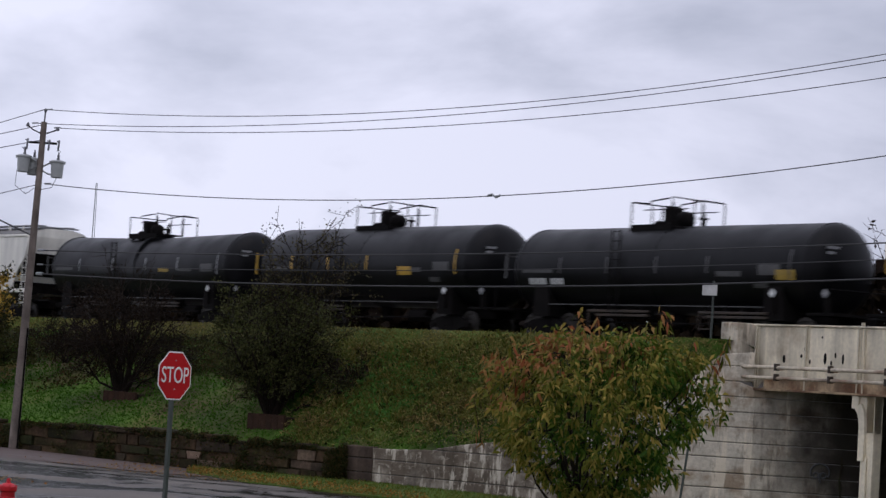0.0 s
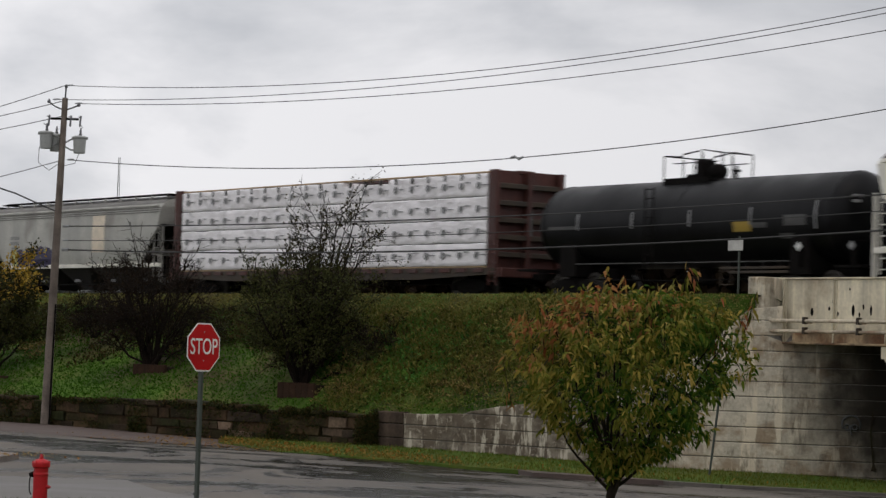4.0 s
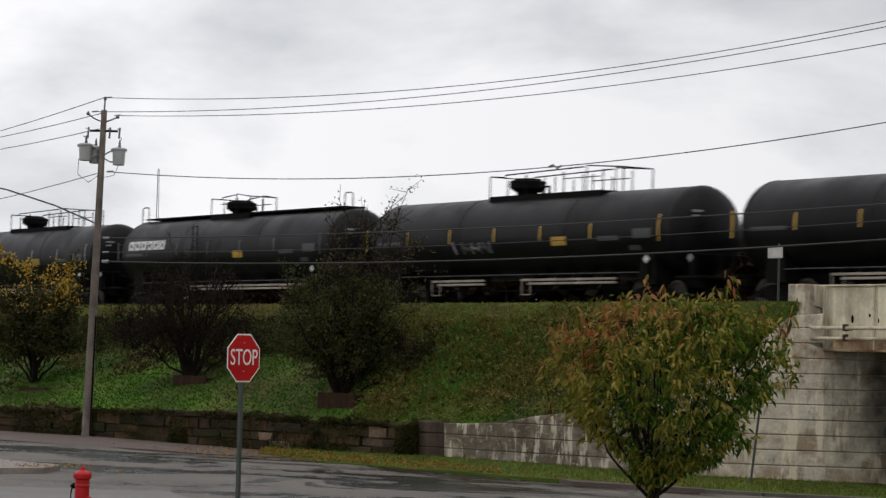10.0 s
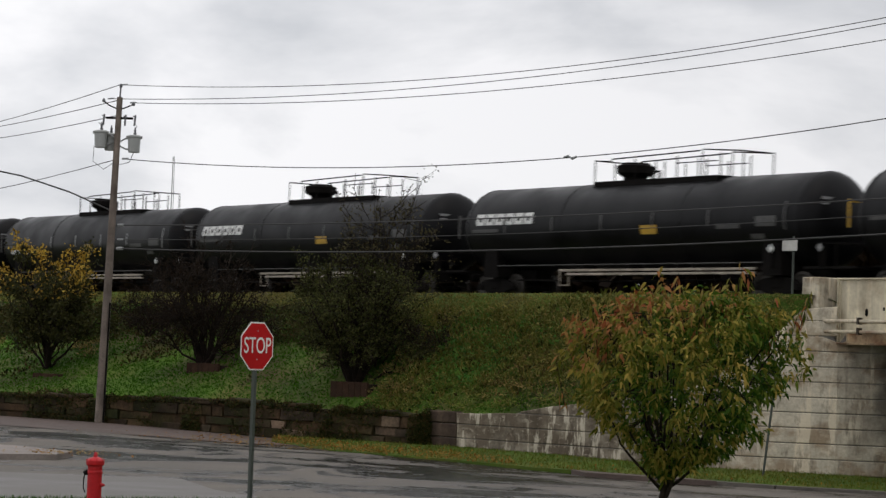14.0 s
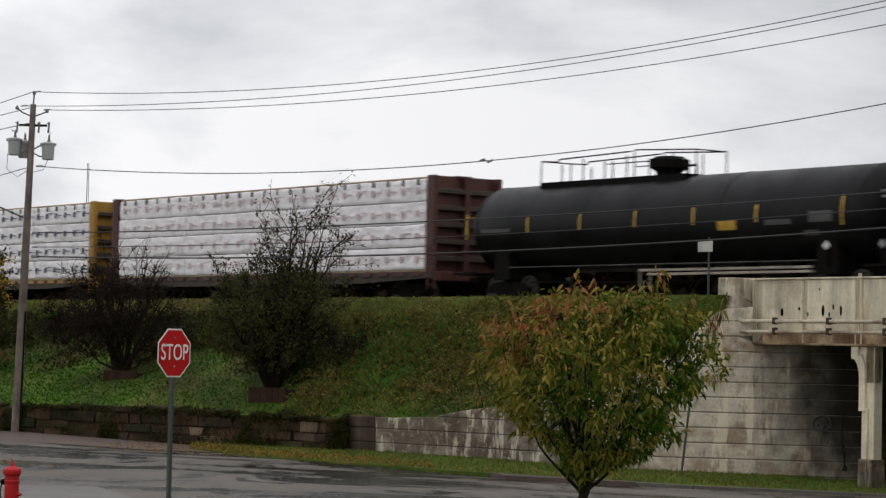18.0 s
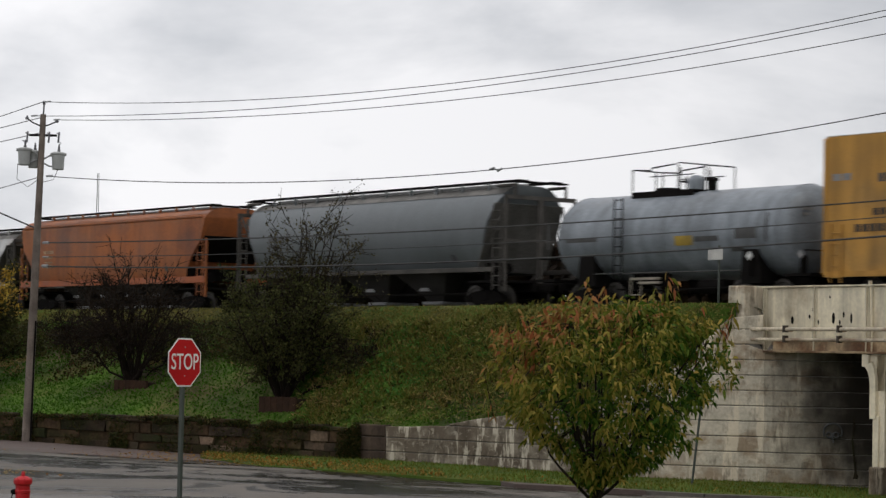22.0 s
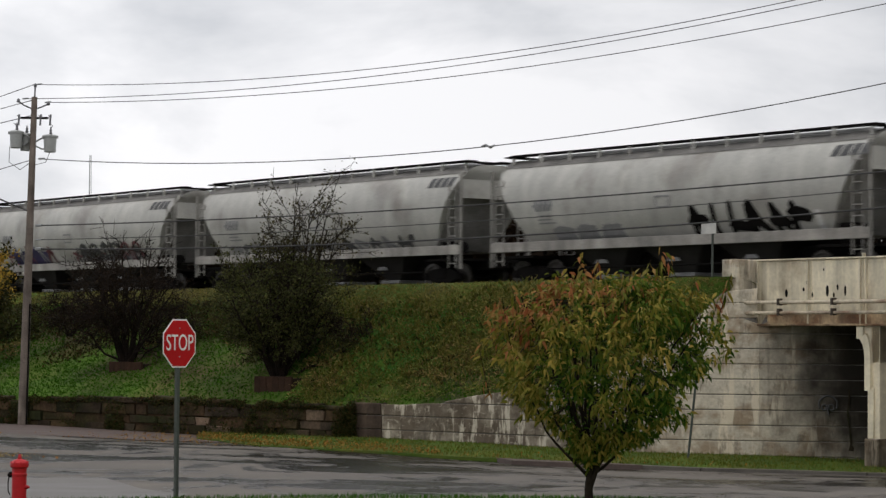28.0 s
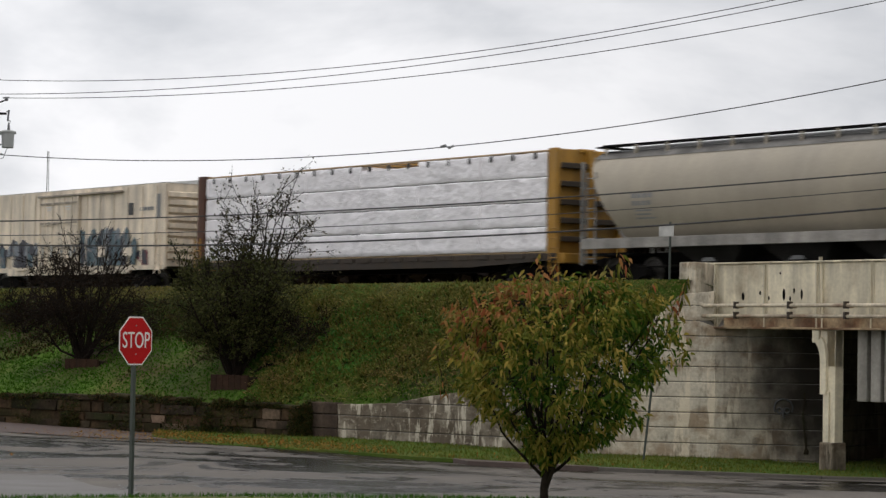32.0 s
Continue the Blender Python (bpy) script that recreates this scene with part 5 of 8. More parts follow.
def hopper_car(label, L, paint, style="hex", section=None, sill=None, bays=3, group="covered hopper cars of the train", marks=True, board=None, slope=0.0, deep_sill=0.0, outlet=None, crimps=False, low=0.0):
    """A covered hopper: body with sloped ends, roof with running boards and hatches, sills, outlets, ladders and trucks; low: metres off its height."""
    root = thing("hopper_car", label, "hopper car", group)
    sec = section or (CURVED if style == "slant" else FLAT)
    if low:
        sec = [(y, z - low * max(0.0, min(1.0, (z - 2.2) / 1.3))) for y, z in sec]
    SIDES[root.name] = side_of(sec)
    h = L / 2
    rows = []
    full = [(y, z) for y, z in sec] + [(-y, z) for y, z in sec[::-1]]
    for f in (-1.0, -0.96, -0.6, -0.2, 0.2, 0.6, 0.96, 1.0):
        row = []
        for y, z in full:
            e = h - end_cut(style, z + low, slope)
            row.append((f * e, y, z))
        rows.append(row)
    body = Shape().grid(rows)
    n = len(full)
    k = len(rows) - 1
    for base in (0, k * n):
        for i in range(len(sec) - 1):
            body.f.append([base + i, base + i + 1, base + n - 2 - i, base + n - 1 - i])
    part("body", body, paint, root, "", 28)
    sill = sill or paint
    cage = M_CAGE if paint is M_HOP_BEIGE or crimps else M_ENDDARK if style == "slant" else M_CAGE if style == "round" else paint
    top = [(y, z) for y, z in sec if z > 4.03 - low]
    over = [(y + 0.012, z + 0.012) for y, z in top] + [(-y - 0.012, z + 0.012) for y, z in top[::-1]]
    part("roof_sheet", Shape().grid([[(f * (h - end_cut(style, z + low, slope) - 0.02), y, z) for y, z in over] for f in (-1.0, -0.5, 0.0, 0.5, 1.0)]), paint if paint is M_HOP_ORANGE else M_ROOF, root, "roof sheet along the top of the body", 28)
    part("side_sill", Shape().box(-h + 0.05 + (0.7 if style == "slant" else 0), h - 0.05 - (0.7 if style == "slant" else 0), -1.56, -1.42, 1.37 - deep_sill, 1.53, 0.01), sill, root)
    part("side_sill", Shape().box(-h + 0.05, h - 0.05, 1.42, 1.56, 1.37, 1.53, 0.01), sill, root)
    if sec is FLAT and crimps:
        # crimps in a darker grey than the paint, for their shade lines
        for z in (3.7, 3.79, 3.88):
            part("side_crimp", Shape().box(-h + 0.2, h - 0.2, -side_of(sec)[0](z) - 0.02, -side_of(sec)[0](z) + 0.02, z, z + 0.03), M_ROOF, root)
    if sec is FLAT:
        part("top_chord", Shape().box(-h + 0.3, h - 0.3, -1.6, -1.5, 3.95, 4.03, 0.01), paint, root)
    part("centre_sill", Shape().box(-h, h, -0.32, 0.32, 0.72, 1.1), M_UNDER, root)
    board = board or M_UNDER
    board_in = 0.55 if style == "hex" else 0.35 if style == "round" else 0.05
    for y in (-0.75, 0.75):
        part("running_board", Shape().box(-h + board_in, h - board_in, y - 0.22, y + 0.22, 4.5 - low, 4.55 - low), board, root)
    m = int(L / 1.5)
    for i in range(m + 1):
        x = -h + board_in + 0.15 + (L - 2 * board_in - 0.3) * i / m
        part("board_stand", shared("stand_" + paint.name, lambda: Shape().box(-0.05, 0.05, -0.98, -0.9, 4.2, 4.5, 0.01), paint), paint, root, at=pose(x, 0, -low))
    part("hatch_strip", Shape().box(-h + 1.2, h - 1.2, -0.4, 0.4, 4.38 - low, 4.5 - low, 0.03), M_GREYMARK, root)
    for sg in (-1, 1):
        xe = sg * (h - 0.04)
        part("end_platform", Shape().box(min(xe, xe - sg * 2.2), max(xe, xe - sg * 2.2), -1.45, 1.45, 1.0, 1.08), M_UNDER, root)
        # plate over the sloped end: grime and the hollow's shade in its colour
        cut = [(sg * (h - end_cut(style, z + low, slope) + 0.015), z) for z in (3.2 if style == "hex" else 3.75 - low, 2.0, 1.42)]
        part("slope_sheet", Shape().prism(cut + [(x + sg * 0.03, z - 0.02) for x, z in cut[::-1]], -1.3 if style == "round" else -1.52, 1.3 if style == "round" else 1.52), M_CAGE if style == "round" or paint is M_HOP_BEIGE else M_SLOPE if style == "slant" else M_UNDER, root, "slope sheet darkened for shade and grime")
        if style == "round":
            part("end_sheet", Shape().box(xe - sg * 0.3, xe - sg * 0.26, -1.25, 1.25, 3.2, 4.15), paint, root)
        for y in (-1.5, 1.5):
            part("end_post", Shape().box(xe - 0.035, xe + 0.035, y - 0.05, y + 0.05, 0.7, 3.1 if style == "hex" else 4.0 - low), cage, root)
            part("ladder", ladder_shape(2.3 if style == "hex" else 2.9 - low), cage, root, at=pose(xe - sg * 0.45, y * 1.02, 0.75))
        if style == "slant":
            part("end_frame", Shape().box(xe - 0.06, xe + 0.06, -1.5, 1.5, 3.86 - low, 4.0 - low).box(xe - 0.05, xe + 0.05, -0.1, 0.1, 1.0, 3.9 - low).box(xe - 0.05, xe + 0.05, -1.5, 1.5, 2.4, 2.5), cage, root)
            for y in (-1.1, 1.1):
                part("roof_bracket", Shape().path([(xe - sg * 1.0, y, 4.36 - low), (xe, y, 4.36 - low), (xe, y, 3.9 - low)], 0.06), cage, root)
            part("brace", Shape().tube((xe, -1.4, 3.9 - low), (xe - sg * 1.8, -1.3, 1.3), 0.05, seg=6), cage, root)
        part("crossover", Shape().box(xe - sg * board_in - 0.2, xe - sg * board_in + 0.2, -1.1, 1.1, 4.45 - low, 4.5 - low), board, root)
    part("brake_gear", Shape().lathe([(-0.3, 0.2), (0.3, 0.2)], 12, "x", (h - 1.2, -0.7, 1.5)).box(h - 1.6, h - 1.0, -1.2, -0.8, 1.1, 1.7, 0.02), M_UNDER, root)
    for i in range(bays):
        x = -h + 3.6 + (L - 7.2) * (i + 0.5) / bays
        w = (L - 7.2) / bays * 0.46
        part("outlet", Shape().add([(x - w, -1.3, 1.4), (x + w, -1.3, 1.4), (x + w, 1.3, 1.4), (x - w, 1.3, 1.4), (x - 0.4, -0.5, 0.38), (x + 0.4, -0.5, 0.38), (x + 0.4, 0.5, 0.38), (x - 0.4, 0.5, 0.38)],
                                   [(0, 1, 5, 4), (1, 2, 6, 5), (2, 3, 7, 6), (3, 0, 4, 7), (4, 5, 6, 7)]), outlet or M_OUTLET, root, "grimy outlet hopper")
        part("valve_plate", Shape().prism([(x - 0.32, 0.76), (x + 0.32, 0.76), (x + 0.18, 0.88), (x - 0.18, 0.88)], -1.1, -1.04), M_GREYMARK, root, "pale valve plate of an outlet")
        part("gate", Shape().box(x - 0.6, x + 0.6, -0.75, 0.75, 0.28, 0.4, 0.02), M_GREYMARK, root)
    part("train_pipe", Shape().path([(-h + 2.5, -1.3, 0.62), (h - 2.5, -1.3, 0.62)], 0.03), M_UNDER, root)
    if marks:
        mk = M_RUST if paint is M_HOP_ORANGE else M_DARKMARK if paint is M_HOP_SLATE else M_GREYMARK
        for z0, z1, l in ((2.75, 2.9, 1.0), (2.52, 2.66, 0.9)):
            for k in range(4):
                side_mark("stencil", root, rect(-h + 2.5 + l * k / 4, -h + 2.5 + l * (k + 0.75) / 4, z0, z1), mk)
        for z0, l in ((2.34, 0.8), (2.22, 0.7), (2.1, 0.9)):
            side_mark("data_stencil", root, rect(-h + 2.6, -h + 2.6 + l, z0, z0 + 0.05), mk)
        side_mark("placard", root, rect(h - 3.3, h - 3.05, 1.78, 2.0), M_DARKMARK)
    add_trucks(root, h - 1.75)
    add_couplers(root, h)
    return root


def centerbeam(label, L, paint, spots, group="centerbeam flatcars of the train", nx=7, torn=0.0, grimy=False):
    """A centerbeam flatcar: deck, bulkheads, centre beam, and four layers of wrapped lumber packs on each side."""
    root = thing("centerbeam_flatcar", label, "flatcar", group)
    h = L / 2
    rnd = random.Random(int(L * 100) + nx)
    part("deck", Shape().box(-h, h, -1.5, 1.5, 0.98, 1.12, 0.01), M_SILL, root)
    part("side_sill", Shape().prism([(-h, 1.12), (-h, 0.9), (-h * 0.6, 0.72), (h * 0.6, 0.72), (h, 0.9), (h, 1.12)], -1.53, -1.45), M_SILL, root)
    part("centre_sill", Shape().box(-h, h, -0.35, 0.35, 0.6, 1.0), M_UNDER, root)
    low = M_SILL if grimy else paint
    for i in range(22):
        x = -h + 0.9 + (L - 1.8) * i / 21
        part("stake_pocket", shared("pocket_" + low.name, lambda: Shape().box(-0.3, 0.3, -1.58, -1.5, 0.96, 1.1, 0.01), low), low, root, at=pose(x, 0, 0))
    part("centre_beam", Shape().box(-h + 0.5, h - 0.5, -0.12, 0.12, 1.1, 4.45).box(-h + 0.2, h - 0.2, -0.35, 0.35, 4.45, 4.58, 0.02), paint, root)
    for sg in (-1, 1):
        x = sg * (h - 0.35)
        steel = M_RUSTY_END if grimy and sg < 0 else paint
        bh = part("bulkhead", Shape().box(x - 0.1, x + 0.1, -1.5, 1.5, 1.1, 4.55, 0.02), steel, root)
        # ribs darker than the posts: rust and the face's shade in their colour
        for z in (1.6, 2.2, 2.8, 3.4, 4.0):
            part("bulkhead_rib", Shape().box(x + sg * 0.1, x + sg * 0.32, -1.42, 1.42, z - 0.09, z + 0.09, 0.02), M_SILL, bh)
        for y in (-1.42, 0, 1.42):
            part("bulkhead_post", Shape().box(x + sg * 0.08, x + sg * 0.36, y - 0.1, y + 0.1, 1.1, 4.55, 0.02), steel, bh)
        part("end_sill", Shape().box(sg * (h + 0.1) - 0.25, sg * (h + 0.1) + 0.25, -1.45, 1.45, 0.8, 1.12, 0.02), paint, root)
        part("corner_ladder", ladder_shape(1.6), paint, root, at=pose(sg * (h - 0.05), -1.53, 0.5))
    z, hh = 1.2, 0.8
    x0, x1 = -h + 0.55, h - 0.55
    for layer in range(4):
        for i in range(nx):
            a, b = x0 + (x1 - x0) * i / nx, x0 + (x1 - x0) * (i + 1) / nx
            if torn and layer == 3 and abs((a + b) / 2 - torn) < (b - a) / 2:
                hz = hh * 0.8
            else:
                hz = hh
            for side in (-1, 1):
                o = rnd.uniform(-0.02, 0.015)
                rows = []
                m = 16
                za, zb = z, z + hz - 0.01
                ring = [(1.45 + o, za)] + [(1.475 + o, za + (zb - za) * f) for f in (0.05, 0.2, 0.35, 0.5, 0.65, 0.8, 0.95)] + [(1.44 + o, zb), (0.8, zb + 0.01), (0.16, zb), (0.16, za)]
                for q in range(m + 1):
                    xx = a + 0.01 + (b - a - 0.02) * q / m
                    rows.append([(xx, side * (y + (0.06 * (0.5 - abs(noise.noise((xx * 1.6 + zz * 1.5, zz * 2.2, layer * 3 + side)))) - 0.03 if y > 1 else 0)), zz + (0.02 * noise.noise((xx * 1.7, zz * 2, 9 + side)))) for y, zz in ring])
                sh = Shape().grid(rows)
                nn = len(ring)
                for base in (0, m * nn):
                    sh.f.append(list(range(base, base + nn)))
                for q in range(m):
                    sh.f.append([q * nn, q * nn + nn - 1, (q + 1) * nn + nn - 1, (q + 1) * nn])
                pk = part("lumber_pack", sh, M_WRAP, root, "white-wrapped lumber pack" if side < 0 else "", 40)
                if side < 0 and spots:
                    for q in range(3):
                        xx = a + (b - a) * (q + 0.5) / 3
                        part("printed_mark", Shape().prism([(xx - 0.11, za + 0.3), (xx + 0.02, za + 0.22), (xx + 0.12, za + 0.34), (xx + 0.16, za + 0.46), (xx - 0.02, za + 0.5), (xx - 0.09, za + 0.44)], -1.515, -1.5), spots, pk)
                        part("printed_line", Shape().box(xx + 0.22, xx + 0.55, -1.512, -1.5, za + 0.36 + 0.1 * (q % 2), za + 0.4 + 0.1 * (q % 2)), spots, pk)
        part("spacer", Shape().box(x0, x1, -1.4, -0.2, z - 0.06, z - 0.01).box(x0, x1, 0.2, 1.4, z - 0.06, z - 0.01), M_LUMBER if layer == 0 else M_UNDER, root)
        z += hh + 0.015
    part("top_strip", Shape().box(x0, x1, -1.4, -1.1, z + 0.0, z + 0.05, 0.01), M_LUMBER, root, "pale timber strip along the top")
    for i in range(nx * 3):
        x = x0 + (x1 - x0) * (i + 0.5) / (nx * 3)
        part("strap", Shape().box(x - 0.03, x + 0.03, -1.3, -0.2, z - 0.03, z - 0.01).box(x - 0.03, x + 0.03, -1.52, -1.4, z - 0.24, z - 0.04), M_DARKMARK, root)
    add_trucks(root, h - 2.0)
    add_couplers(root, h + 0.3)
    return root


def boxcar(label, L, paint, door_x, doors, door_mat, top=4.98, group="boxcars of the train"):
    """A box car: body, ribbed ends, plug doors with lock rods, roof, ladders, sill and trucks."""
    root = thing("boxcar", label, "boxcar", group)
    h = L / 2
    part("body", Shape().box(-h, h, -1.5, 1.5, 1.05, top - 0.01, 0.02), paint, root)
    part("roof", Shape().prism([(-h - 0.02, top - 0.02), (h + 0.02, top - 0.02), (h + 0.02, top + 0.02), (-h - 0.02, top + 0.02)], -1.47, 1.47).add([(-h, -1.5, top), (h, -1.5, top), (h, 0, top + 0.16), (-h, 0, top + 0.16), (h, 1.5, top), (-h, 1.5, top)], [(0, 1, 2, 3), (3, 2, 4, 5), (0, 3, 5), (1, 4, 2)]), M_WHITE, root)
    for sg in (-1, 1):
        n = 6 if top > 4.8 else 9
        for i in range(n):
            z = 1.3 + i * (top - 1.6) / n
            w_ = (top - 1.6) / n
            part("end_rib", Shape().prism([(sg * h, z), (sg * (h + 0.13), z + 0.14 * w_), (sg * (h + 0.13), z + 0.68 * w_), (sg * h, z + 0.82 * w_)], -1.38, 1.38), M_BOX_END if paint is M_BOX_YELLOW else paint, root)
        part("corner_post", Shape().box(sg * h - 0.06, sg * h + 0.06, -1.54, -1.42, 1.0, top - 0.06, 0.01), paint, root)
        part("ladder", ladder_shape(1.7), paint, root, at=pose(sg * (h - 0.5), -1.56, 0.75))
    part("side_sill", Shape().prism([(-h, 1.08), (-h, 0.92), (-h + 2.8, 0.92), (-h + 2.9, 0.78), (h - 2.9, 0.78), (h - 2.8, 0.92), (h, 0.92), (h, 1.08)], -1.53, -1.4), paint, root)
    if top < 4.8:
        for i in range(14):
            x = -h + 0.7 + (L - 1.4) * i / 13
            part("side_rib", Shape().box(x - 0.04, x + 0.04, -1.54, -1.5, 1.1, top - 0.1, 0.01), paint, root)
    w = doors / 2
    for k in (0, 1):
        a = door_x - w + k * w
        d = part("door", Shape().box(a + 0.02, a + w - 0.02, -1.6, -1.5, 1.12, top - 0.25, 0.015), door_mat, root, "plug door")
        for q in range(1, 4):
            part("door_rib", Shape().box(a + 0.08, a + w - 0.08, -1.63, -1.6, 1.12 + q * 0.9, 1.2 + q * 0.9, 0.01), door_mat, d)
        for xx in (a + w * 0.3, a + w * 0.7):
            part("lock_rod", Shape().tube((xx, -1.65, 1.15), (xx, -1.65, top - 0.3), 0.025, seg=6), door_mat, d)
        part("lock_handle", Shape().box(a + w * 0.62, a + w * 0.78, -1.68, -1.64, 1.7, 1.78).box(a + w * 0.66, a + w * 0.74, -1.68, -1.64, 1.55, 2.05), M_WHITE, d)
        part("door_stencil", Shape().box(a + w * 0.32, a + w * 0.6, -1.612, -1.6, top - 0.62, top - 0.57), M_WHITE, d)
        part("door_stencil", Shape().box(a + w * 0.3, a + w * 0.64, -1.612, -1.6, top - 0.74, top - 0.69), M_WHITE, d)
        part("door_stencil", Shape().box(a + w * 0.36, a + w * 0.56, -1.612, -1.6, top - 0.86, top - 0.81), M_WHITE, d)
        part("door_latch", Shape().box(a + w * 0.2, a + w * 0.26, -1.66, -1.6, 1.5, 2.1), M_GREYMARK, d)
    part("door_track", Shape().box(door_x - w - 2.2, door_x + w + 0.2, -1.62, -1.5, 1.0, 1.1, 0.01), paint, root)
    if top > 4.8:
        part("upper_track", Shape().box(door_x - w - 2.2, door_x + w + 0.2, -1.6, -1.5, top - 0.24, top - 0.16, 0.01), paint, root)
    else:
        part("upper_track", Shape().box(door_x - w - 0.2, door_x + w + 3.7, -1.68, -1.5, top - 0.28, top - 0.2, 0.01), M_BOARD, root, "grimy door track hood")
        for a in (door_x - w, door_x + w):
            part("door_post", Shape().box(a - 0.05, a + 0.05, -1.66, -1.5, 1.1, top - 0.28, 0.01), paint, root)
        for z in (2.0, 3.0, 3.85):
            part("door_bar", Shape().box(door_x - w, door_x + w, -1.65, -1.6, z, z + 0.08, 0.01), M_BOARD, root)
    part("centre_sill", Shape().box(-h - 0.3, h + 0.3, -0.35, 0.35, 0.6, 1.0), M_UNDER, root)
    add_trucks(root, h - 2.2)
    add_couplers(root, h + 0.55)
    return root


def flat_mark(name, root, poly, mat, label="", y=-1.66, t=0.012):
    """A painted shape on a car's near side, from points in x and z."""
    if root.name in SIDES:
        return side_mark(name, root, [(x, max(1.54, z)) for x, z in poly], mat, label, 0.012 + max(0.0, -1.645 - y if y < -1.6 else -1.53 - y))
    return part(name, Shape().prism(poly, y, y + t), mat, root, label)
# ---------- the train, first car first: where each car's rear end stands at the start ----------
S = [26.4, 8.74, -7.45, -25.6, -45.18, -63.87, -80.15, -104.84, -123.1, -144.22, -164.62, -184.01, -204.68, -225.83, -246.77, -267.25, -288.32, -308.7, -329.38, -349.56,
     -369.93, -391.07, -416.6, -440.89, -461.59, -474.68, -494.55, -514.03, -531.27, -551.51, -567.8, -588.65, -608.22, -628.23, -648.46, -668.05, -688.17, -711.76, -731.0]
TRAIN = []
CARS = {}


def couple(i, car, length):
    """Puts car number i of the train on the track."""
    car.matrix_basis = track_pose(S[i] + length / 2, 0, RAIL)
    TRAIN.append((car, S[i] + length / 2))
    CARS[i] = (car, length / 2)
    return car


def room(i, gap=1.2):
    return S[i - 1] - S[i] - gap


couple(0, tank_car("black tank car with a square dome box and low end bars", 15.0, "square", bars=(2.8, 5.2, 7.6, 10.0, 12.4), R=1.5, fit=(5.6, 9.5, 5.6, 9.5, 6.9), panel=8.6, boards=((4.5, 7.4), (9.8, 12.8))), 15.0)
couple(1, tank_car("black tank car with white stencils and a low dull shell", 15.0, "square", bars=(3.0, 5.4, 7.8, 10.2), R=1.42, zc=2.4, bar_mat=M_DIM, fit=(5.57, 8.6, 5.57, 7.6, 6.9), panel=13.2, boards=((4.47, 7.42), (9.83, 12.85)), letters=(1.33, 3.16, 1.86)), 15.0)
couple(2, tank_car("black tank car with a square dome and yellow end bar", 14.6, "square", bars=(2.77, 5.29, 7.89), fit=(5.8, 9.1, 5.8, 8.0, 7.0), panel=9.9, boards=((3.6, 6.2),)), 14.6)
couple(3, tank_car("dusty black tank car with a bent belly and pale bars", 16.4, "square", bars=(3.29, 6.35, 9.27, 11.98), R=1.45, zc=2.55, bar_mat=M_GREYMARK, fit=(6.2, 9.8, 6.2, 8.6, 6.9), panel=10.4, boards=((4.0, 7.0), (8.2, 12.0)), sag=0.16), 16.4)
for i in (4, 5):
    L = room(i, 1.55)
    couple(i, hopper_car("clean white covered hopper car with flat sides", L, M_HOP_WHITE, "hex", board=M_GREYMARK, outlet=M_OUTLET_PALE), L)
couple(6, tank_car("short black tank car with pale panels", 15.0, "square", bars=(2.6, 5.4, 8.2, 11.0), R=1.42, zc=2.5, bar_mat=M_GREYMARK, fit=(6.0, 8.8, 6.0, 8.2, 7.3), panel=10.2, boards=((9.6, 12.6),)), 15.0)
L = room(7, 1.9)
couple(7, centerbeam("red-brown centerbeam flatcar loaded with white-wrapped lumber", L, M_BROWN, M_GREYMARK, nx=7, torn=2.0), L)
for i in (8, 9, 10):
    L = room(i, 1.0)
    c = hopper_car("dirty cream covered hopper car" if i > 8 else "cream covered hopper car with a purple tag", L, M_HOP_GREY if i == 8 else M_HOP_CREAM, "hex", sill=M_HOP_WHITE, crimps=True)
    couple(i, c, L)
LT = 18.9
base_tank = tank_car("long black tank car with a railed walkway and yellow bars", LT, "walkway")
couple(13, base_tank, LT)
grey_bars = tank_car("long black tank car with pale bars and a railed walkway", 18.5, "walkway", bars=(3.3, 6.0, 8.8, 11.5, 14.3), bar_mat=M_GREYMARK, panel=11.5, boards=((5.9, 14.6),))
couple(15, grey_bars, 18.5)
couple(11, tank_car("long black tank car with its walkway towards the rear", LT, "walkway_back", bars=(5.97, 9.06, 11.33, 13.67), bar_mat=M_GREYMARK, fit=(3.17, 10.7, 3.17, 10.0, 8.56), panel=7.03, boards=((4.5, 8.5), (11.3, 16.9))), LT)
for i in (12, 16):
    couple(i, copy_thing(base_tank, Matrix()), LT)
couple(19, tank_car("long black tank car with white stencils and pale bars", LT, "walkway", bars=(3.4, 6.14, 8.84, 11.51, 14.2), bar_mat=M_GREYMARK, fit=(7.38, 15.1, 7.38, 13.9, 8.74), panel=9.79, boards=((7.2, 15.5),), letters=(1.45, 3.42, 2.1)), LT)
couple(20, tank_car("long black tank car with pale bars and a rear walkway", 19.4, "walkway_back", bars=(2.59, 5.85, 8.68, 11.5, 14.3), bar_mat=M_DIM, fit=(2.83, 10.4, 2.83, 10.0, 8.78), panel=12.9, boards=((5.25, 16.3),)), 19.4)
couple(21, tank_car("black tank car with yellow bars and its walkway towards the rear", 19.4, "walkway_back", bars=(3.6, 6.37, 9.11, 11.87, 14.67), fit=(3.19, 11.0, 3.19, 10.5, 9.0), panel=12.94, boards=((9.17, 16.86),)), 19.4)
logo_tank = tank_car("long black tank car with a white painted company mark", LT, "full", logo=True, panel=10.7, bar_mat=M_DIM, boards=((6.1, 16.2),))
couple(14, logo_tank, LT)
logo_tank_two = tank_car("black tank car with a railed walkway and a white company mark", LT, "walkway", logo=True, panel=10.7, bar_mat=M_DIM, boards=((6.1, 16.2),))
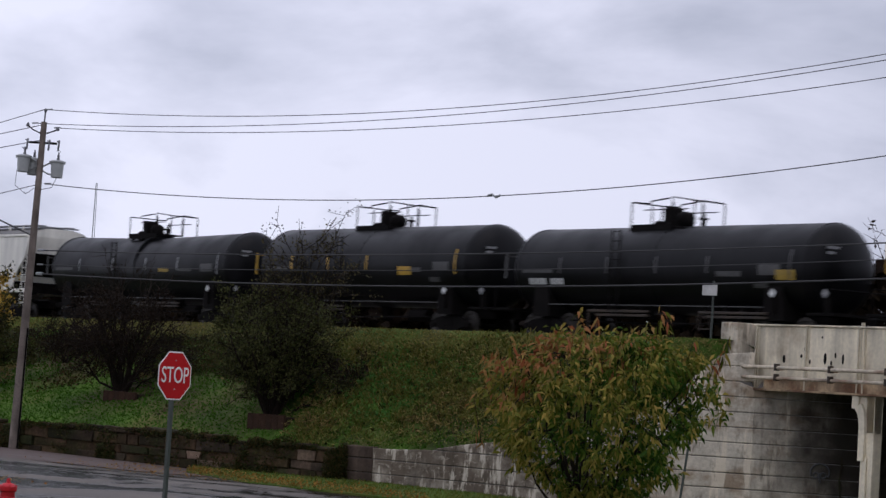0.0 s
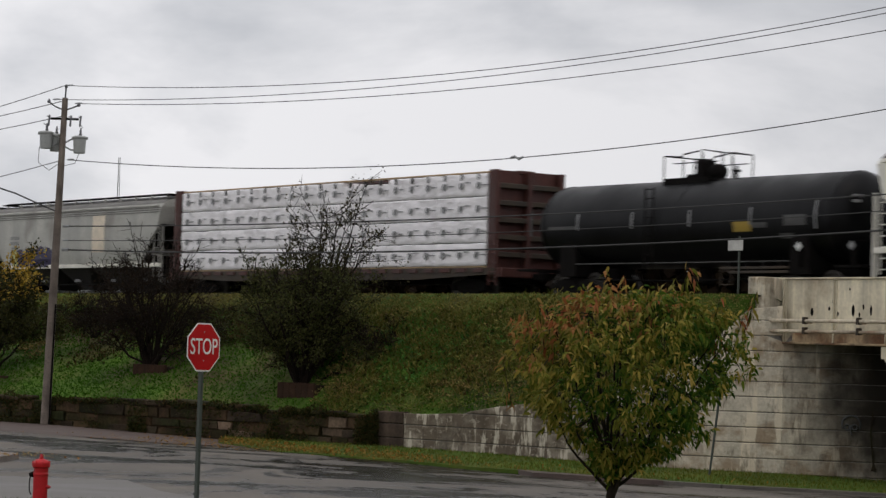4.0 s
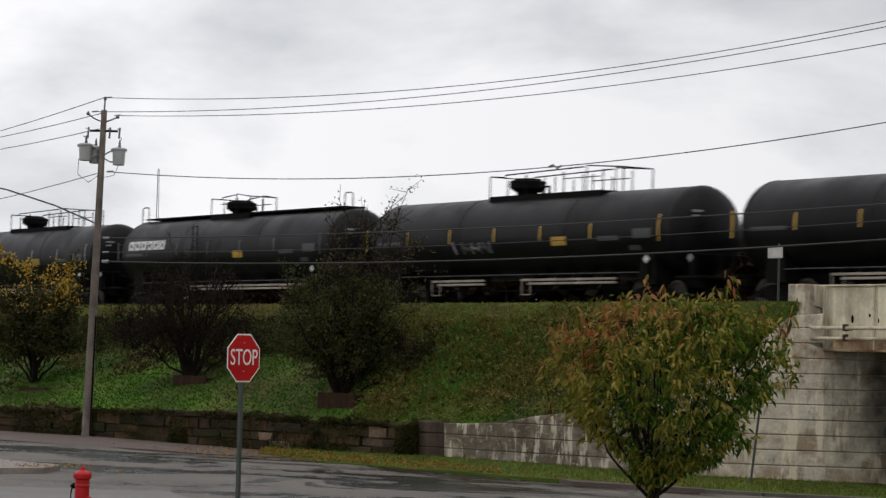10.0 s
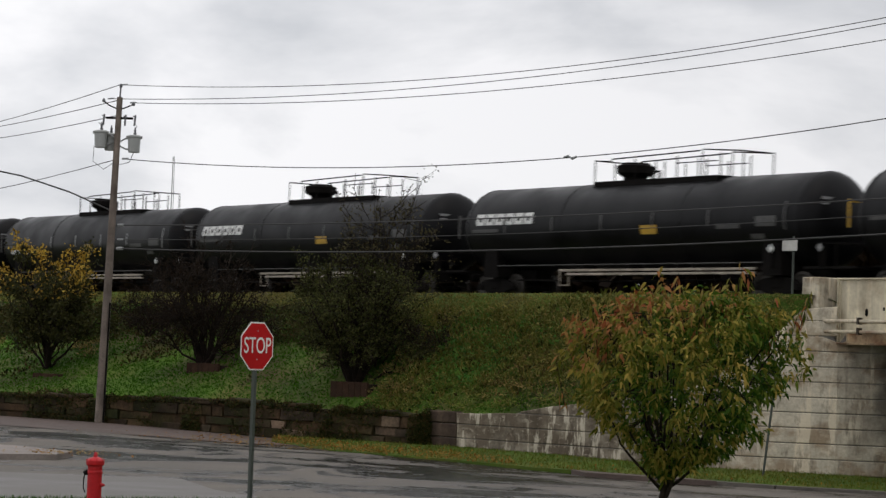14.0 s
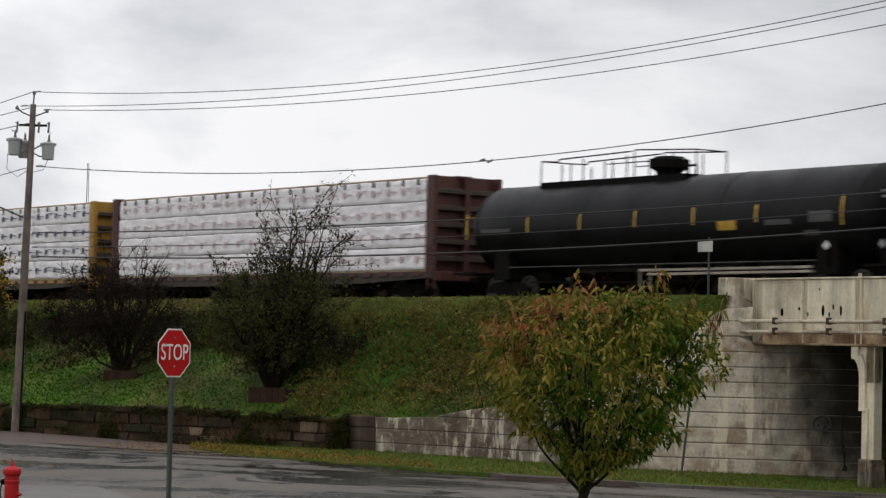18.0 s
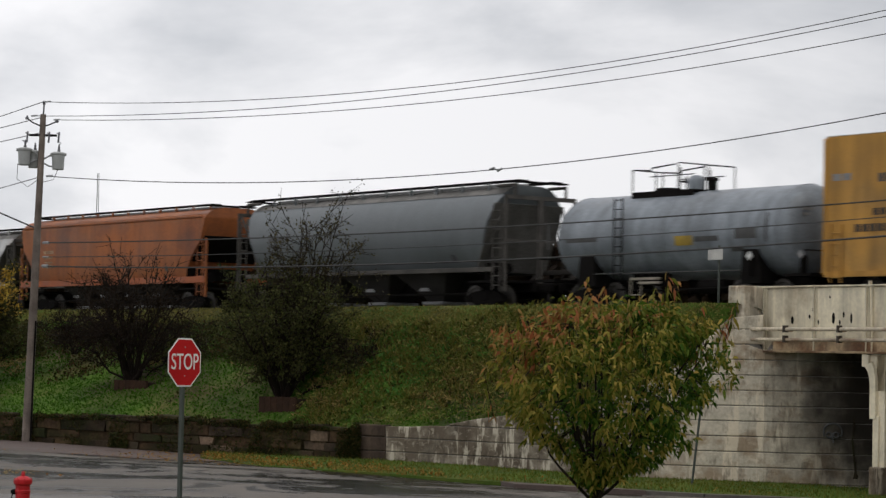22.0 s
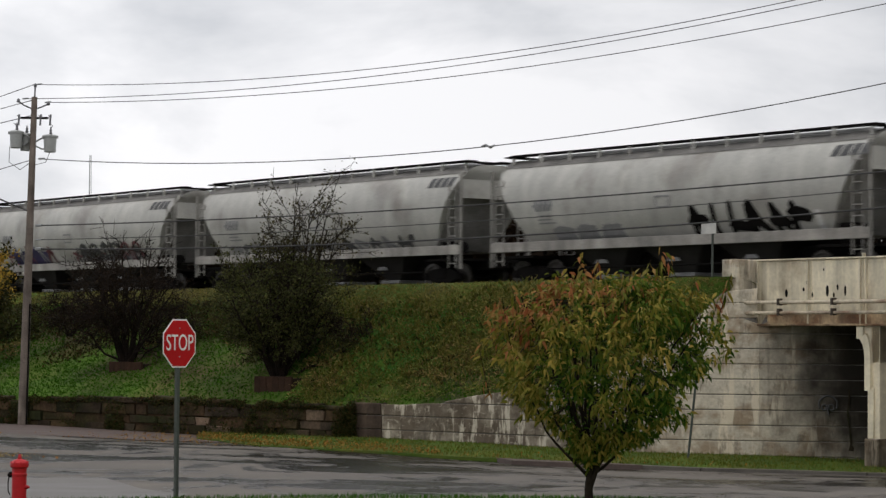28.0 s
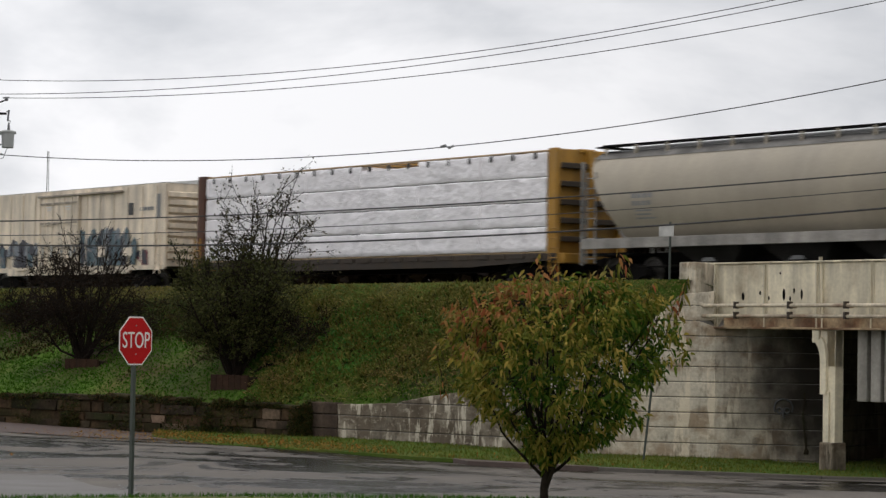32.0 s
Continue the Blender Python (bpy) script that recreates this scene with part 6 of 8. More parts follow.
couple(17, logo_tank_two, LT)
couple(18, copy_thing(logo_tank_two, Matrix()), LT)
L = room(22, 1.8)
couple(22, centerbeam("brown centerbeam flatcar stacked with white-wrapped lumber", L, M_BROWN, M_FAINT, nx=8), L)
L = room(23, 1.7)
couple(23, centerbeam("yellow centerbeam flatcar with blue-printed lumber packs", L, M_CB_YELLOW, M_INK, nx=8), L)
L = 18.3
couple(24, boxcar("yellow boxcar with black plug doors and a painted emblem", L, M_BOX_YELLOW, 0.24, 4.86, M_DOOR_BLACK, 5.0), L)
couple(25, tank_car("short grey tank car with a small railed dome", 11.7, "small", paint=M_GREYTANK, bars=(), R=1.42, zc=2.4, bar_mat=M_DIM, fit=(3.43, 6.9, 3.43, 6.4, 5.8), panel=6.4, boards=((4.2, 5.6),)), 11.7)
couple(26, hopper_car("slate-grey covered hopper car with curved sides", 17.7, M_HOP_SLATE, "slant", sill=M_ENDDARK, slope=0.42), 17.7)
couple(27, hopper_car("faded orange covered hopper car with rust stains", 17.0, M_HOP_ORANGE, "hex", FLAT, sill=M_SILL_ORANGE, bays=4, deep_sill=0.1), 17.0)
couple(28, hopper_car("grey covered hopper car with rust stains on its upper sides", 16.45, M_HOP_RUSTGREY, "slant", slope=0.9, low=0.45), 16.45)
couple(29, hopper_car("beige covered hopper car with curved sides", 18.2, M_HOP_BEIGE, "slant", deep_sill=0.14), 18.2)
couple(30, tank_car("short black tank car with a small railed dome", 15.1, "square", bars=(2.6, 5.2, 7.8, 10.4), R=1.42, zc=2.5, bar_mat=M_DIM, fit=(5.6, 8.5, 5.6, 8.0, 7.0), panel=9.6, boards=((9.6, 12.6),)), 15.1)
for i in range(31, 37):
    L = 17.95 if i == 35 else room(i, 1.75)
    p = {31: M_HOP_WHITE, 35: M_HOP_BRIGHT, 36: M_HOP_TAUPE}.get(i, M_HOP_GREY)
    lab = {31: "white covered hopper car", 35: "clean white covered hopper car with a round emblem", 36: "beige-grey covered hopper car"}.get(i, "light grey covered hopper car with grimy lower sides")
    couple(i, hopper_car(lab, L, p, "hex" if i == 35 else "round", FLAT if i in (31, 35) else CURVED, deep_sill=0.16, sill=M_SILL_PALE if i in (32, 33, 34, 36) else None), L)
L = room(37, 1.3)
couple(37, centerbeam("yellow centerbeam flatcar with plain white-wrapped lumber", L, M_CB_YELLOW, None, nx=6, torn=0.5, grimy=True), L)
L = 16.7
couple(38, boxcar("dirty white insulated boxcar with spray-painted sides", L, M_BOX_WHITE, -0.54, 3.46, M_BOX_WHITE, 4.45), L)


# ---------- painted marks and spray paint on the cars ----------
def car_of(i):
    return CARS[i][0]


def half_of(i):
    return CARS[i][1]


def tag_letters(i, x0, x1, z0, z1, mats, n, seed, y=-1.66, lean_=0.12, name="spray_paint", label="spray-painted shape"):
    """A row of rough sprayed shapes between two points of a car's side."""
    rnd = random.Random(seed)
    root, h = car_of(i), half_of(i)
    for k in range(n):
        a = x0 + (x1 - x0) * k / n - h
        b = x0 + (x1 - x0) * (k + 0.92) / n - h
        top = z1 - rnd.uniform(0, 0.18) * (z1 - z0)
        m = 10
        pts = []
        for q in range(m):
            f = q / (m - 1)
            pts.append((a + (b - a) * f + lean_ * (rnd.random() - 0.5), top - abs(f - 0.5) ** 2 * 0.5 * (z1 - z0) + rnd.uniform(-0.04, 0.04)))
        for q in range(m):
            f = 1 - q / (m - 1)
            pts.append((a + (b - a) * f + lean_ * (rnd.random() - 0.5), z0 + rnd.uniform(-0.03, 0.08)))
        flat_mark(name, root, pts, mats[k % len(mats)], label, y - 0.002 * (k % 3))


def spray_mass(i, x0, x1, z0, z1, mats, n, seed, y=-1.515):
    """A packed mass of overlapping sprayed lobes with a ragged top."""
    rnd = random.Random(seed)
    root, h = car_of(i), half_of(i)
    for k in range(n):
        c = x0 + (x1 - x0) * (k + 0.5) / n - h + rnd.uniform(-0.12, 0.12)
        w = (x1 - x0) / n * rnd.uniform(0.9, 1.6)
        low, top = z0 + (rnd.random() < 0.3) * 0.4 * (z1 - z0), z1 - rnd.random() ** 1.5 * 0.4 * (z1 - z0)
        lean_ = rnd.uniform(-0.15, 0.15)
        pts = [(c - w * 0.8, low + rnd.uniform(0, 0.06)), (c + w * 0.8, low)]
        for q in range(9):
            a = math.pi * q / 8
            pts.append((c + lean_ + w * math.cos(a) * rnd.uniform(0.75, 1.1), top - 0.3 * (1 - math.sin(a)) + rnd.uniform(-0.05, 0.05)))
        flat_mark("spray_lobe", root, pts, mats[k % len(mats)], "sprayed lobe of a tag", y - 0.0028 * k)


def tag_strokes(i, x0, x1, z0, z1, mats, n, seed, y=-1.66, thick=0.16, label="sprayed letter stroke"):
    """A row of sprayed letter-like strokes: uprights, slants and short bars."""
    rnd = random.Random(seed)
    root, h = car_of(i), half_of(i)
    w = (x1 - x0) / n
    for k in range(n):
        a, b = x0 + w * k - h, x0 + w * (k + 0.9) - h
        lines = [((a + rnd.uniform(0, 0.3) * w, z0), (a + rnd.uniform(-0.1, 0.35) * w, z1 - rnd.uniform(0, 0.2) * (z1 - z0)))]
        if rnd.random() < 0.75:
            lines.append((lines[0][1] if rnd.random() < 0.6 else (b, z1 - rnd.uniform(0, 0.3) * (z1 - z0)), (b - rnd.uniform(0, 0.2) * w, z0 + rnd.uniform(-0.05, 0.2) * (z1 - z0))))
        for q in range(rnd.choice((0, 1, 1))):
            zz = z0 + (z1 - z0) * rnd.uniform(0.25, 0.8)
            lines.append(((a, zz), (b - 0.1 * w, zz + rnd.uniform(-0.15, 0.15))))
        for (xa, za), (xb, zb) in lines:
            t = thick * rnd.uniform(0.6, 1.15)
            d = Vector((xb - xa, zb - za)).normalized() * t * 0.5
            e = Vector((-d.y, d.x))
            pts = [(xa - e.x, za - e.y), (xa - d.x, za - d.y), (xa + e.x, za + e.y), ((xa + xb) / 2 + e.x * rnd.uniform(0.8, 1.5), (za + zb) / 2 + e.y * 1.2), (xb + e.x, zb + e.y), (xb + d.x, zb + d.y), (xb - e.x, zb - e.y), ((xa + xb) / 2 - e.x * rnd.uniform(0.6, 1.3), (za + zb) / 2 - e.y)]
            flat_mark("spray_stroke", root, pts, mats[k % len(mats)], label, y - 0.002 * (k % 3))


def bars(i, x0, x1, z0, z1, mat, n, label, y=-1.66, slope=0.0, name="lettering_bar"):
    """Plain upright bars in place of lettering."""
    root, h = car_of(i), half_of(i)
    for k in range(n):
        a, b = x0 + (x1 - x0) * k / n - h, x0 + (x1 - x0) * (k + 0.8) / n - h
        flat_mark(name, root, [(a, z0), (b, z0), (b + slope, z1), (a + slope, z1)], mat, label, y)


def frame_mark(i, x0, x1, z0, z1, mat, label, y=-1.66, t=0.06, name="emblem"):
    root, h = car_of(i), half_of(i)
    x0, x1 = x0 - h, x1 - h
    for p in ([(x0, z0), (x1, z0), (x1, z0 + t), (x0, z0 + t)], [(x0, z1 - t), (x1, z1 - t), (x1, z1), (x0, z1)], [(x0, z0), (x0 + t, z0), (x0 + t, z1), (x0, z1)], [(x1 - t, z0), (x1, z0), (x1, z1), (x1 - t, z1)]):
        flat_mark(name, root, p, mat, label, y)


# purple tag with pale halo and a newly painted patch
tag_letters(8, 2.7, 7.4, 1.3, 2.3, [M_LIME, M_GREYMARK], 6, 1, -1.652)
tag_letters(8, 3.2, 6.95, 1.2, 2.52, [M_PURPLE], 5, 2, -1.665, 0.3)
tag_letters(8, 3.3, 6.8, 1.3, 2.2, [M_PURPLE], 1, 3, -1.672, 0.3)
flat_mark("paint_patch", car_of(8), [(10.9 - half_of(8), 2.05), (12.1 - half_of(8), 2.05), (12.1 - half_of(8), 3.68), (10.9 - half_of(8), 3.68)], M_PATCH, "fresh white paint patch", -1.652)
sill_tag = random.Random(6)
for k in range(7):
    x = 3.35 + 0.48 * k - half_of(8)
    lo = 1.385 + sill_tag.uniform(0.0, 0.05)
    part("spray_drip", Shape().prism([(x - 0.22, lo), (x + 0.2, lo + 0.02), (x + 0.24, 1.53), (x - 0.24, 1.53)], -1.566, -1.558), M_PURPLE if k != 4 else M_YELLOW, car_of(8), "purple spray paint over the sill")
# the yellow boxcar: crossed emblem, marks and a bubble tag
b24, h24 = car_of(24), half_of(24)
for sg, m, o in ((1, M_BLUE, 0.0), (-1, M_BLUE, 0.0), (1, M_RED, 0.2), (-1, M_RED, -0.2)):
    cx, cz = 3.47 - h24 + (o if m == M_RED else 0), 3.78 - (0.12 if m == M_RED else 0)
    w, t = 0.62, 0.24
    flat_mark("emblem_stroke", b24, [(cx - w, cz - sg * 0.55), (cx - w + t, cz - sg * 0.55), (cx + w, cz + sg * 0.55), (cx + w - t, cz + sg * 0.55)], m, "painted stroke of a crossed emblem", -1.512 - (0.004 if m == M_BLUE else 0))
bars(24, 2.1, 2.6, 3.6, 3.85, M_DARKMARK, 2, "small dark lettering bars", -1.51)
bars(24, 4.5, 5.0, 3.6, 3.85, M_DARKMARK, 2, "small dark lettering bars", -1.51)
bars(24, 1.9, 3.3, 2.66, 2.86, M_SILL, 5, "dark lettering bars", -1.51)
bars(24, 1.2, 3.8, 2.2, 2.42, M_SILL, 9, "dark lettering bars", -1.51)
tag_strokes(24, 4.2, 6.0, 1.9, 2.7, [M_SILL], 3, 41, -1.51, 0.06)
bars(24, 14.2, 16.0, 3.52, 4.04, M_DULLRED, 3, "faded red company mark bars", -1.51)
bars(24, 13.05, 17.15, 3.2, 3.3, M_GREYMARK, 9, "faded lettering bars", -1.51)
bars(24, 15.0, 16.6, 1.6, 2.3, M_GREYMARK, 3, "grey data panel", -1.51)
bars(24, 0.3, 1.1, 3.7, 3.9, M_GREYMARK, 2, "grey scrawl", -1.51)
for k, (cx, w) in enumerate(((12.4, 0.52), (13.2, 0.46), (13.95, 0.5), (14.7, 0.4))):
    for q, (f, m, dz) in enumerate(((1.14, M_UNDER, 0.0), (1.0, M_WHITE, 0.0), (0.62, M_TEAL, -0.14))):
        flat_mark("bubble_letter", b24, [(cx - h24 + w * f * math.cos(radians(a)) * (1 + 0.12 * math.sin(3 * radians(a) + k)), 1.52 + dz + 0.5 * f * math.sin(radians(a)) * (0.7 if q == 2 else 1)) for a in range(0, 360, 20)], m, "bubble letter sprayed in white and teal", -1.56 - 0.012 * q - 0.003 * k)
flat_mark("paint_patch", b24, [(3.0 - h24, 1.12), (3.7 - h24, 1.12), (3.6 - h24, 1.6), (3.2 - h24, 1.55)], M_WHITE, "white paint patch", -1.51)
# grey hopper cars with a company mark at the top and grimy tags
for i in (32, 33, 34):
    bars(i, 16.15, 17.7, 3.6, 3.95, M_DARKMARK, 4, "dark company mark bars", -1.61, 0.08)
    bars(i, 2.4, 3.5, 2.65, 2.75, M_GREYMARK, 4, "stencil bars", -1.66)
    frame_mark(i, 8.6, 9.3, 2.4, 2.8, M_GREYMARK, "faint square emblem")
tag_strokes(32, 10.1, 15.4, 1.3, 2.55, [M_UNDER], 6, 11, -1.655, 0.34)
tag_letters(32, 3.2, 6.9, 1.2, 2.1, [M_GREYMARK], 3, 12, -1.652, 0.2)
tag_letters(32, 3.6, 7.0, 1.1, 1.4, [M_TEAL], 8, 13, -1.66)
bars(32, 15.5, 15.8, 1.3, 2.1, M_WHITE, 1, "white upright mark", -1.66)
tag_strokes(33, 2.5, 15.0, 1.5, 1.95, [M_GREYMARK, M_DARKMARK], 14, 14, -1.645, 0.2)
tag_letters(34, 3.2, 6.7, 1.4, 2.26, [M_PURPLE], 4, 15, -1.66, 0.4)
for k in range(6):
    cx = 10.3 + 0.95 * k - half_of(34)
    outer = [(cx + 0.42 * math.cos(radians(a)), 1.9 + 0.44 * math.sin(radians(a))) for a in range(0, 181, 20)]
    inner = [(cx + 0.3 * math.cos(radians(a)), 1.9 + 0.32 * math.sin(radians(a))) for a in range(180, -1, -20)]
    flat_mark("spray_arch", car_of(34), [(cx + 0.42, 1.55)] + outer + [(cx - 0.42, 1.55), (cx - 0.3, 1.55)] + inner + [(cx + 0.3, 1.55)], M_DARKMARK if k < 4 else M_MAROON, "sprayed arch of a letter", -1.675)
tag_strokes(34, 2.7, 7.4, 1.55, 2.4, [M_MAROON, M_PURPLE, M_GREYMARK], 7, 35, -1.672, 0.12)
tag_strokes(34, 9.2, 16.0, 1.5, 2.1, [M_MAROON, M_GREYMARK, M_UNDER], 9, 36, -1.65, 0.14)
tag_letters(34, 3.0, 7.0, 1.3, 1.6, [M_RED, M_PURPLE], 8, 16, -1.652, 0.2)
tag_strokes(34, 9.5, 15.4, 1.45, 2.3, [M_DARKMARK], 9, 17, -1.655, 0.2)
tag_letters(34, 9.9, 15.0, 1.4, 1.75, [M_GREYMARK, M_DARKMARK], 12, 18, -1.665, 0.2)
for a in range(0, 360, 30):
    flat_mark("emblem", car_of(35), [(8.5 - half_of(35) + r * math.cos(radians(b)), 2.55 + r * math.sin(radians(b))) for r, b in ((0.42, a), (0.42, a + 30), (0.35, a + 30), (0.35, a))], M_GREYMARK, "faint grey round emblem", -1.66)
bars(35, 8.15, 8.85, 2.45, 2.65, M_GREYMARK, 3, "grey lettering bars in the emblem", -1.66)
bars(35, 1.6, 2.5, 2.7, 2.9, M_DARKMARK, 4, "dark stencil bars", -1.66)
bars(35, 1.6, 2.5, 2.22, 2.4, M_DARKMARK, 4, "dark stencil bars", -1.66)
tag_letters(28, 3.6, 6.5, 1.3, 1.75, [M_TEAL], 6, 19, -1.66, 0.1)
# tank cars with faint tags
tag_strokes(16, 4.3, 8.7, 1.8, 2.3, [M_DULLLIME, M_DIM], 6, 20, -1.53, 0.2)
tag_strokes(16, 8.9, 13.4, 1.85, 2.2, [M_DIM, M_DULLLIME], 6, 21, -1.53, 0.12)
tag_strokes(13, 6.0, 8.8, 2.0, 2.4, [M_GREYMARK, M_DIM], 5, 22, -1.53, 0.1)
# the white boxcar's lower side
spray_mass(38, 9.5, 14.2, 1.12, 2.72, [M_STEELBLUE, M_NAVY, M_STEELBLUE, M_GREYTANK, M_STEELBLUE], 26, 23)
spray_mass(38, 6.2, 9.5, 1.12, 2.05, [M_NAVY, M_MAROON, M_NAVY, M_GREYTANK], 16, 24, -1.56)
spray_mass(38, 0.5, 6.2, 1.12, 2.42, [M_NAVY, M_STEELBLUE, M_NAVY, M_GREYTANK], 26, 25)
spray_mass(38, 14.2, 15.4, 1.12, 1.85, [M_NAVY, M_MAROON], 5, 26)
tag_strokes(38, 9.8, 13.9, 1.3, 2.4, [M_NAVY, M_GREYMARK, M_STEELBLUE], 8, 27, -1.6, 0.09)
tag_strokes(38, 0.6, 9.0, 1.2, 2.1, [M_GREYMARK, M_NAVY], 12, 28, -1.6, 0.06)
bars(38, 6.2, 9.4, 2.28, 2.34, M_NAVY, 1, "dark scuffed door track", -1.59)
bars(38, 11.3, 12.1, 1.5, 2.0, M_PATCH, 1, "pale square in the tag", -1.612)
bars(38, 13.5, 14.4, 1.5, 1.85, M_PATCH, 1, "pale square in the tag", -1.612)
bars(38, 16.0, 16.4, 3.05, 4.0, M_GREYMARK, 1, "dark worn panel by the corner", -1.52)
bars(38, 13.7, 14.2, 3.2, 3.7, M_DARKMARK, 1, "dark shield emblem", -1.52)
bars(38, 14.7, 15.8, 3.35, 3.5, M_GREYMARK, 4, "stencil bars", -1.52)

# ---------- signs, hydrant, pole and wires ----------


def octagon(r, y0, y1):
    return Shape().prism([(r * math.cos(radians(22.5 + 45 * i)), r * math.sin(radians(22.5 + 45 * i))) for i in range(8)], y0, y1)


stop = thing("stop_sign", "red octagonal stop sign on a thin steel post in grass", "sign", at=pose(-4.12, 38.3, 0.01, 0, 0, 54))
R8 = 0.381 / math.cos(radians(22.5))
up = Matrix.Translation((0, 0, 2.36))
part("post", Shape().box(-0.03, 0.03, 0.0, 0.055, -0.3, 2.68), M_POSTGREEN, stop)
part("plate", octagon(R8 * 0.99, -0.004, 0.0), M_GALV, stop, at=up)
part("border", octagon(R8, -0.008, -0.004), M_SIGNWHITE, stop, "white sign border", at=up)
part("face", octagon(R8 * 0.94, -0.013, -0.008), M_SIGNRED, stop, at=up)
fc = bpy.data.curves.new("letters", "FONT")
fc.body, fc.size, fc.align_x, fc.align_y, fc.extrude = "STOP", 0.36, "CENTER", "CENTER", 0.003
fo = new("letters", fc)
bpy.context.view_layer.update()
lm = bpy.data.meshes.new_from_object(fo.evaluated_get(bpy.context.evaluated_depsgraph_get()))
bpy.data.objects.remove(fo)
lm.materials.clear()
lm.materials.append(M_SIGNWHITE)
part("letters", lm, M_SIGNWHITE, stop, "white word STOP", at=Matrix.Translation((0, -0.017, 2.36)) @ pose(0, 0, 0, 90, 0, 0) @ Matrix.Diagonal((0.74, 1.0, 1.0, 1)))
for z in (2.15, 2.6):
    part("bolt", Shape().lathe([(-0.02, 0.012), (-0.014, 0.012)], 8, "y", (0, 0, z)), M_GALV, stop)

hyd = thing("fire_hydrant", "red cast-iron fire hydrant at the lawn's edge", "hydrant", at=pose(-6.27, 36.35, -0.02))
part("barrel", Shape().lathe([(-0.1, 0.15), (0.02, 0.15), (0.03, 0.108), (0.4, 0.108), (0.41, 0.116), (0.44, 0.116), (0.45, 0.108), (0.52, 0.11)], 24, "z"), M_HYDRANT, hyd, "", 35)
part("bonnet", Shape().lathe([(0.515, 0.108), (0.535, 0.132), (0.57, 0.139), (0.6, 0.136), (0.615, 0.12), (0.64, 0.085), (0.658, 0.03)], 24, "z"), M_HYDRANT, hyd, "", 35)
for a in range(0, 360, 45):
    part("flange_bolt", shared("flange_bolt", lambda: Shape().lathe([(0.6, 0.014), (0.622, 0.012)], 6, "z", (0.124, 0, 0)), M_HYDRANT), M_HYDRANT, hyd, at=pose(0, 0, 0, 0, 0, a + 20))
part("operating_nut", Shape().lathe([(0.65, 0.03), (0.67, 0.034), (0.7, 0.026), (0.725, 0.016)], 5, "z"), M_HYDRANT, hyd)
for a, r, m in ((90, 0.06, M_HYDRANT), (185, 0.042, M_UNDER), (-20, 0.03, M_HYDRANT)):
    part("hose_cap", Shape().lathe([(0.08, r), (0.14, r), (0.15, r * 0.8), (0.175, r * 0.35)], 12, "x", (0, 0, 0.42 if a > 0 else 0.24)), m, hyd, "", 35, at=pose(0, 0, 0, 0, 0, a))
part("chain", Shape().path([(-0.15, 0, 0.41), (-0.165, -0.01, 0.3), (-0.16, -0.02, 0.18), (-0.13, -0.03, 0.12)], 0.01), M_UNDER, hyd)

pole = thing("utility_pole", "weathered wooden utility pole with two grey transformers", "utility pole", at=pose(-14.96, 87.2, -0.7))
part("shaft", Shape().tube((0, 0, -0.3), (0.28, 0, 11.75), 0.18, 0.105, 14), M_POLE, pole, "", 40)
part("top_pin", Shape().tube((0.28, 0, 11.7), (0.3, 0, 12.15), 0.03, seg=8).lathe([(0, 0.05), (0.1, 0.06), (0.14, 0.03)], 10, "z", (0.3, 0, 12.1)), M_INSUL, pole)
part("conduit", Shape().tube((0.16, -0.12, 0.0), (0.24, -0.12, 4.3), 0.032, seg=8), M_UNDER, pole)
arm = part("side_arm", Shape().path([(0.26, 0, 11.3), (-0.1, 0, 11.45), (-0.3, 0, 11.6)], 0.025).path([(0.28, 0, 11.3), (0.55, 0, 11.4), (0.78, 0, 11.5)], 0.025), M_UNDER, pole)
for x, z in ((-0.3, 11.6), (0.78, 11.5)):
    part("insulator", Shape().lathe([(0, 0.04), (0.05, 0.07), (0.1, 0.05), (0.15, 0.02)], 10, "z", (x, 0, z - 0.05)), M_INSUL, arm)
bar = part("crossarm", Shape().box(-0.2, 0.8, -0.06, 0.0, 10.95, 11.03), M_UNDER, pole)
for x in (-0.28, 0.5, 0.85):
    part("cutout", Shape().tube((x, -0.05, 10.72), (x + 0.03, -0.05, 11.12), 0.035, seg=8).tube((x - 0.06, -0.05, 11.08), (x + 0.06, -0.05, 11.02), 0.02, seg=6), M_INSUL, bar)
for x, y, z in ((-0.36, 0.0, 9.9), (-0.05, 0.3, 9.83), (0.86, 0.0, 9.76)):
    can = part("transformer", Shape().lathe([(0.0, 0.19), (0.02, 0.21), (0.52, 0.235), (0.54, 0.26), (0.59, 0.265), (0.63, 0.2), (0.65, 0.05)], 18, "z", (x, y, z)), M_CAN, pole, "grey pole transformer", 35)
    part("bushing", Shape().lathe([(0.62, 0.045), (0.7, 0.06), (0.74, 0.035), (0.8, 0.05), (0.84, 0.03), (0.92, 0.018)], 8, "z", (x + 0.02, y, z)), M_INSUL, can)
    part("lid_clamp", Shape().box(x - 0.29, x - 0.24, y - 0.04, y + 0.04, z + 0.5, z + 0.6).box(x + 0.24, x + 0.29, y - 0.04, y + 0.04, z + 0.5, z + 0.6), M_CAN, can)
    part("bracket", Shape().path([(0.24, y * 0.3, z + 0.32), (0.24 + (x - 0.24) * 0.5, y * 0.7, z + 0.5), (x, y, z + 0.5)], 0.03, 6).path([(0.24, y * 0.3, z + 0.28), (0.24 + (x - 0.24) * 0.5, y * 0.7, z + 0.12), (x, y, z + 0.12)], 0.03, 6), M_GALV, can)
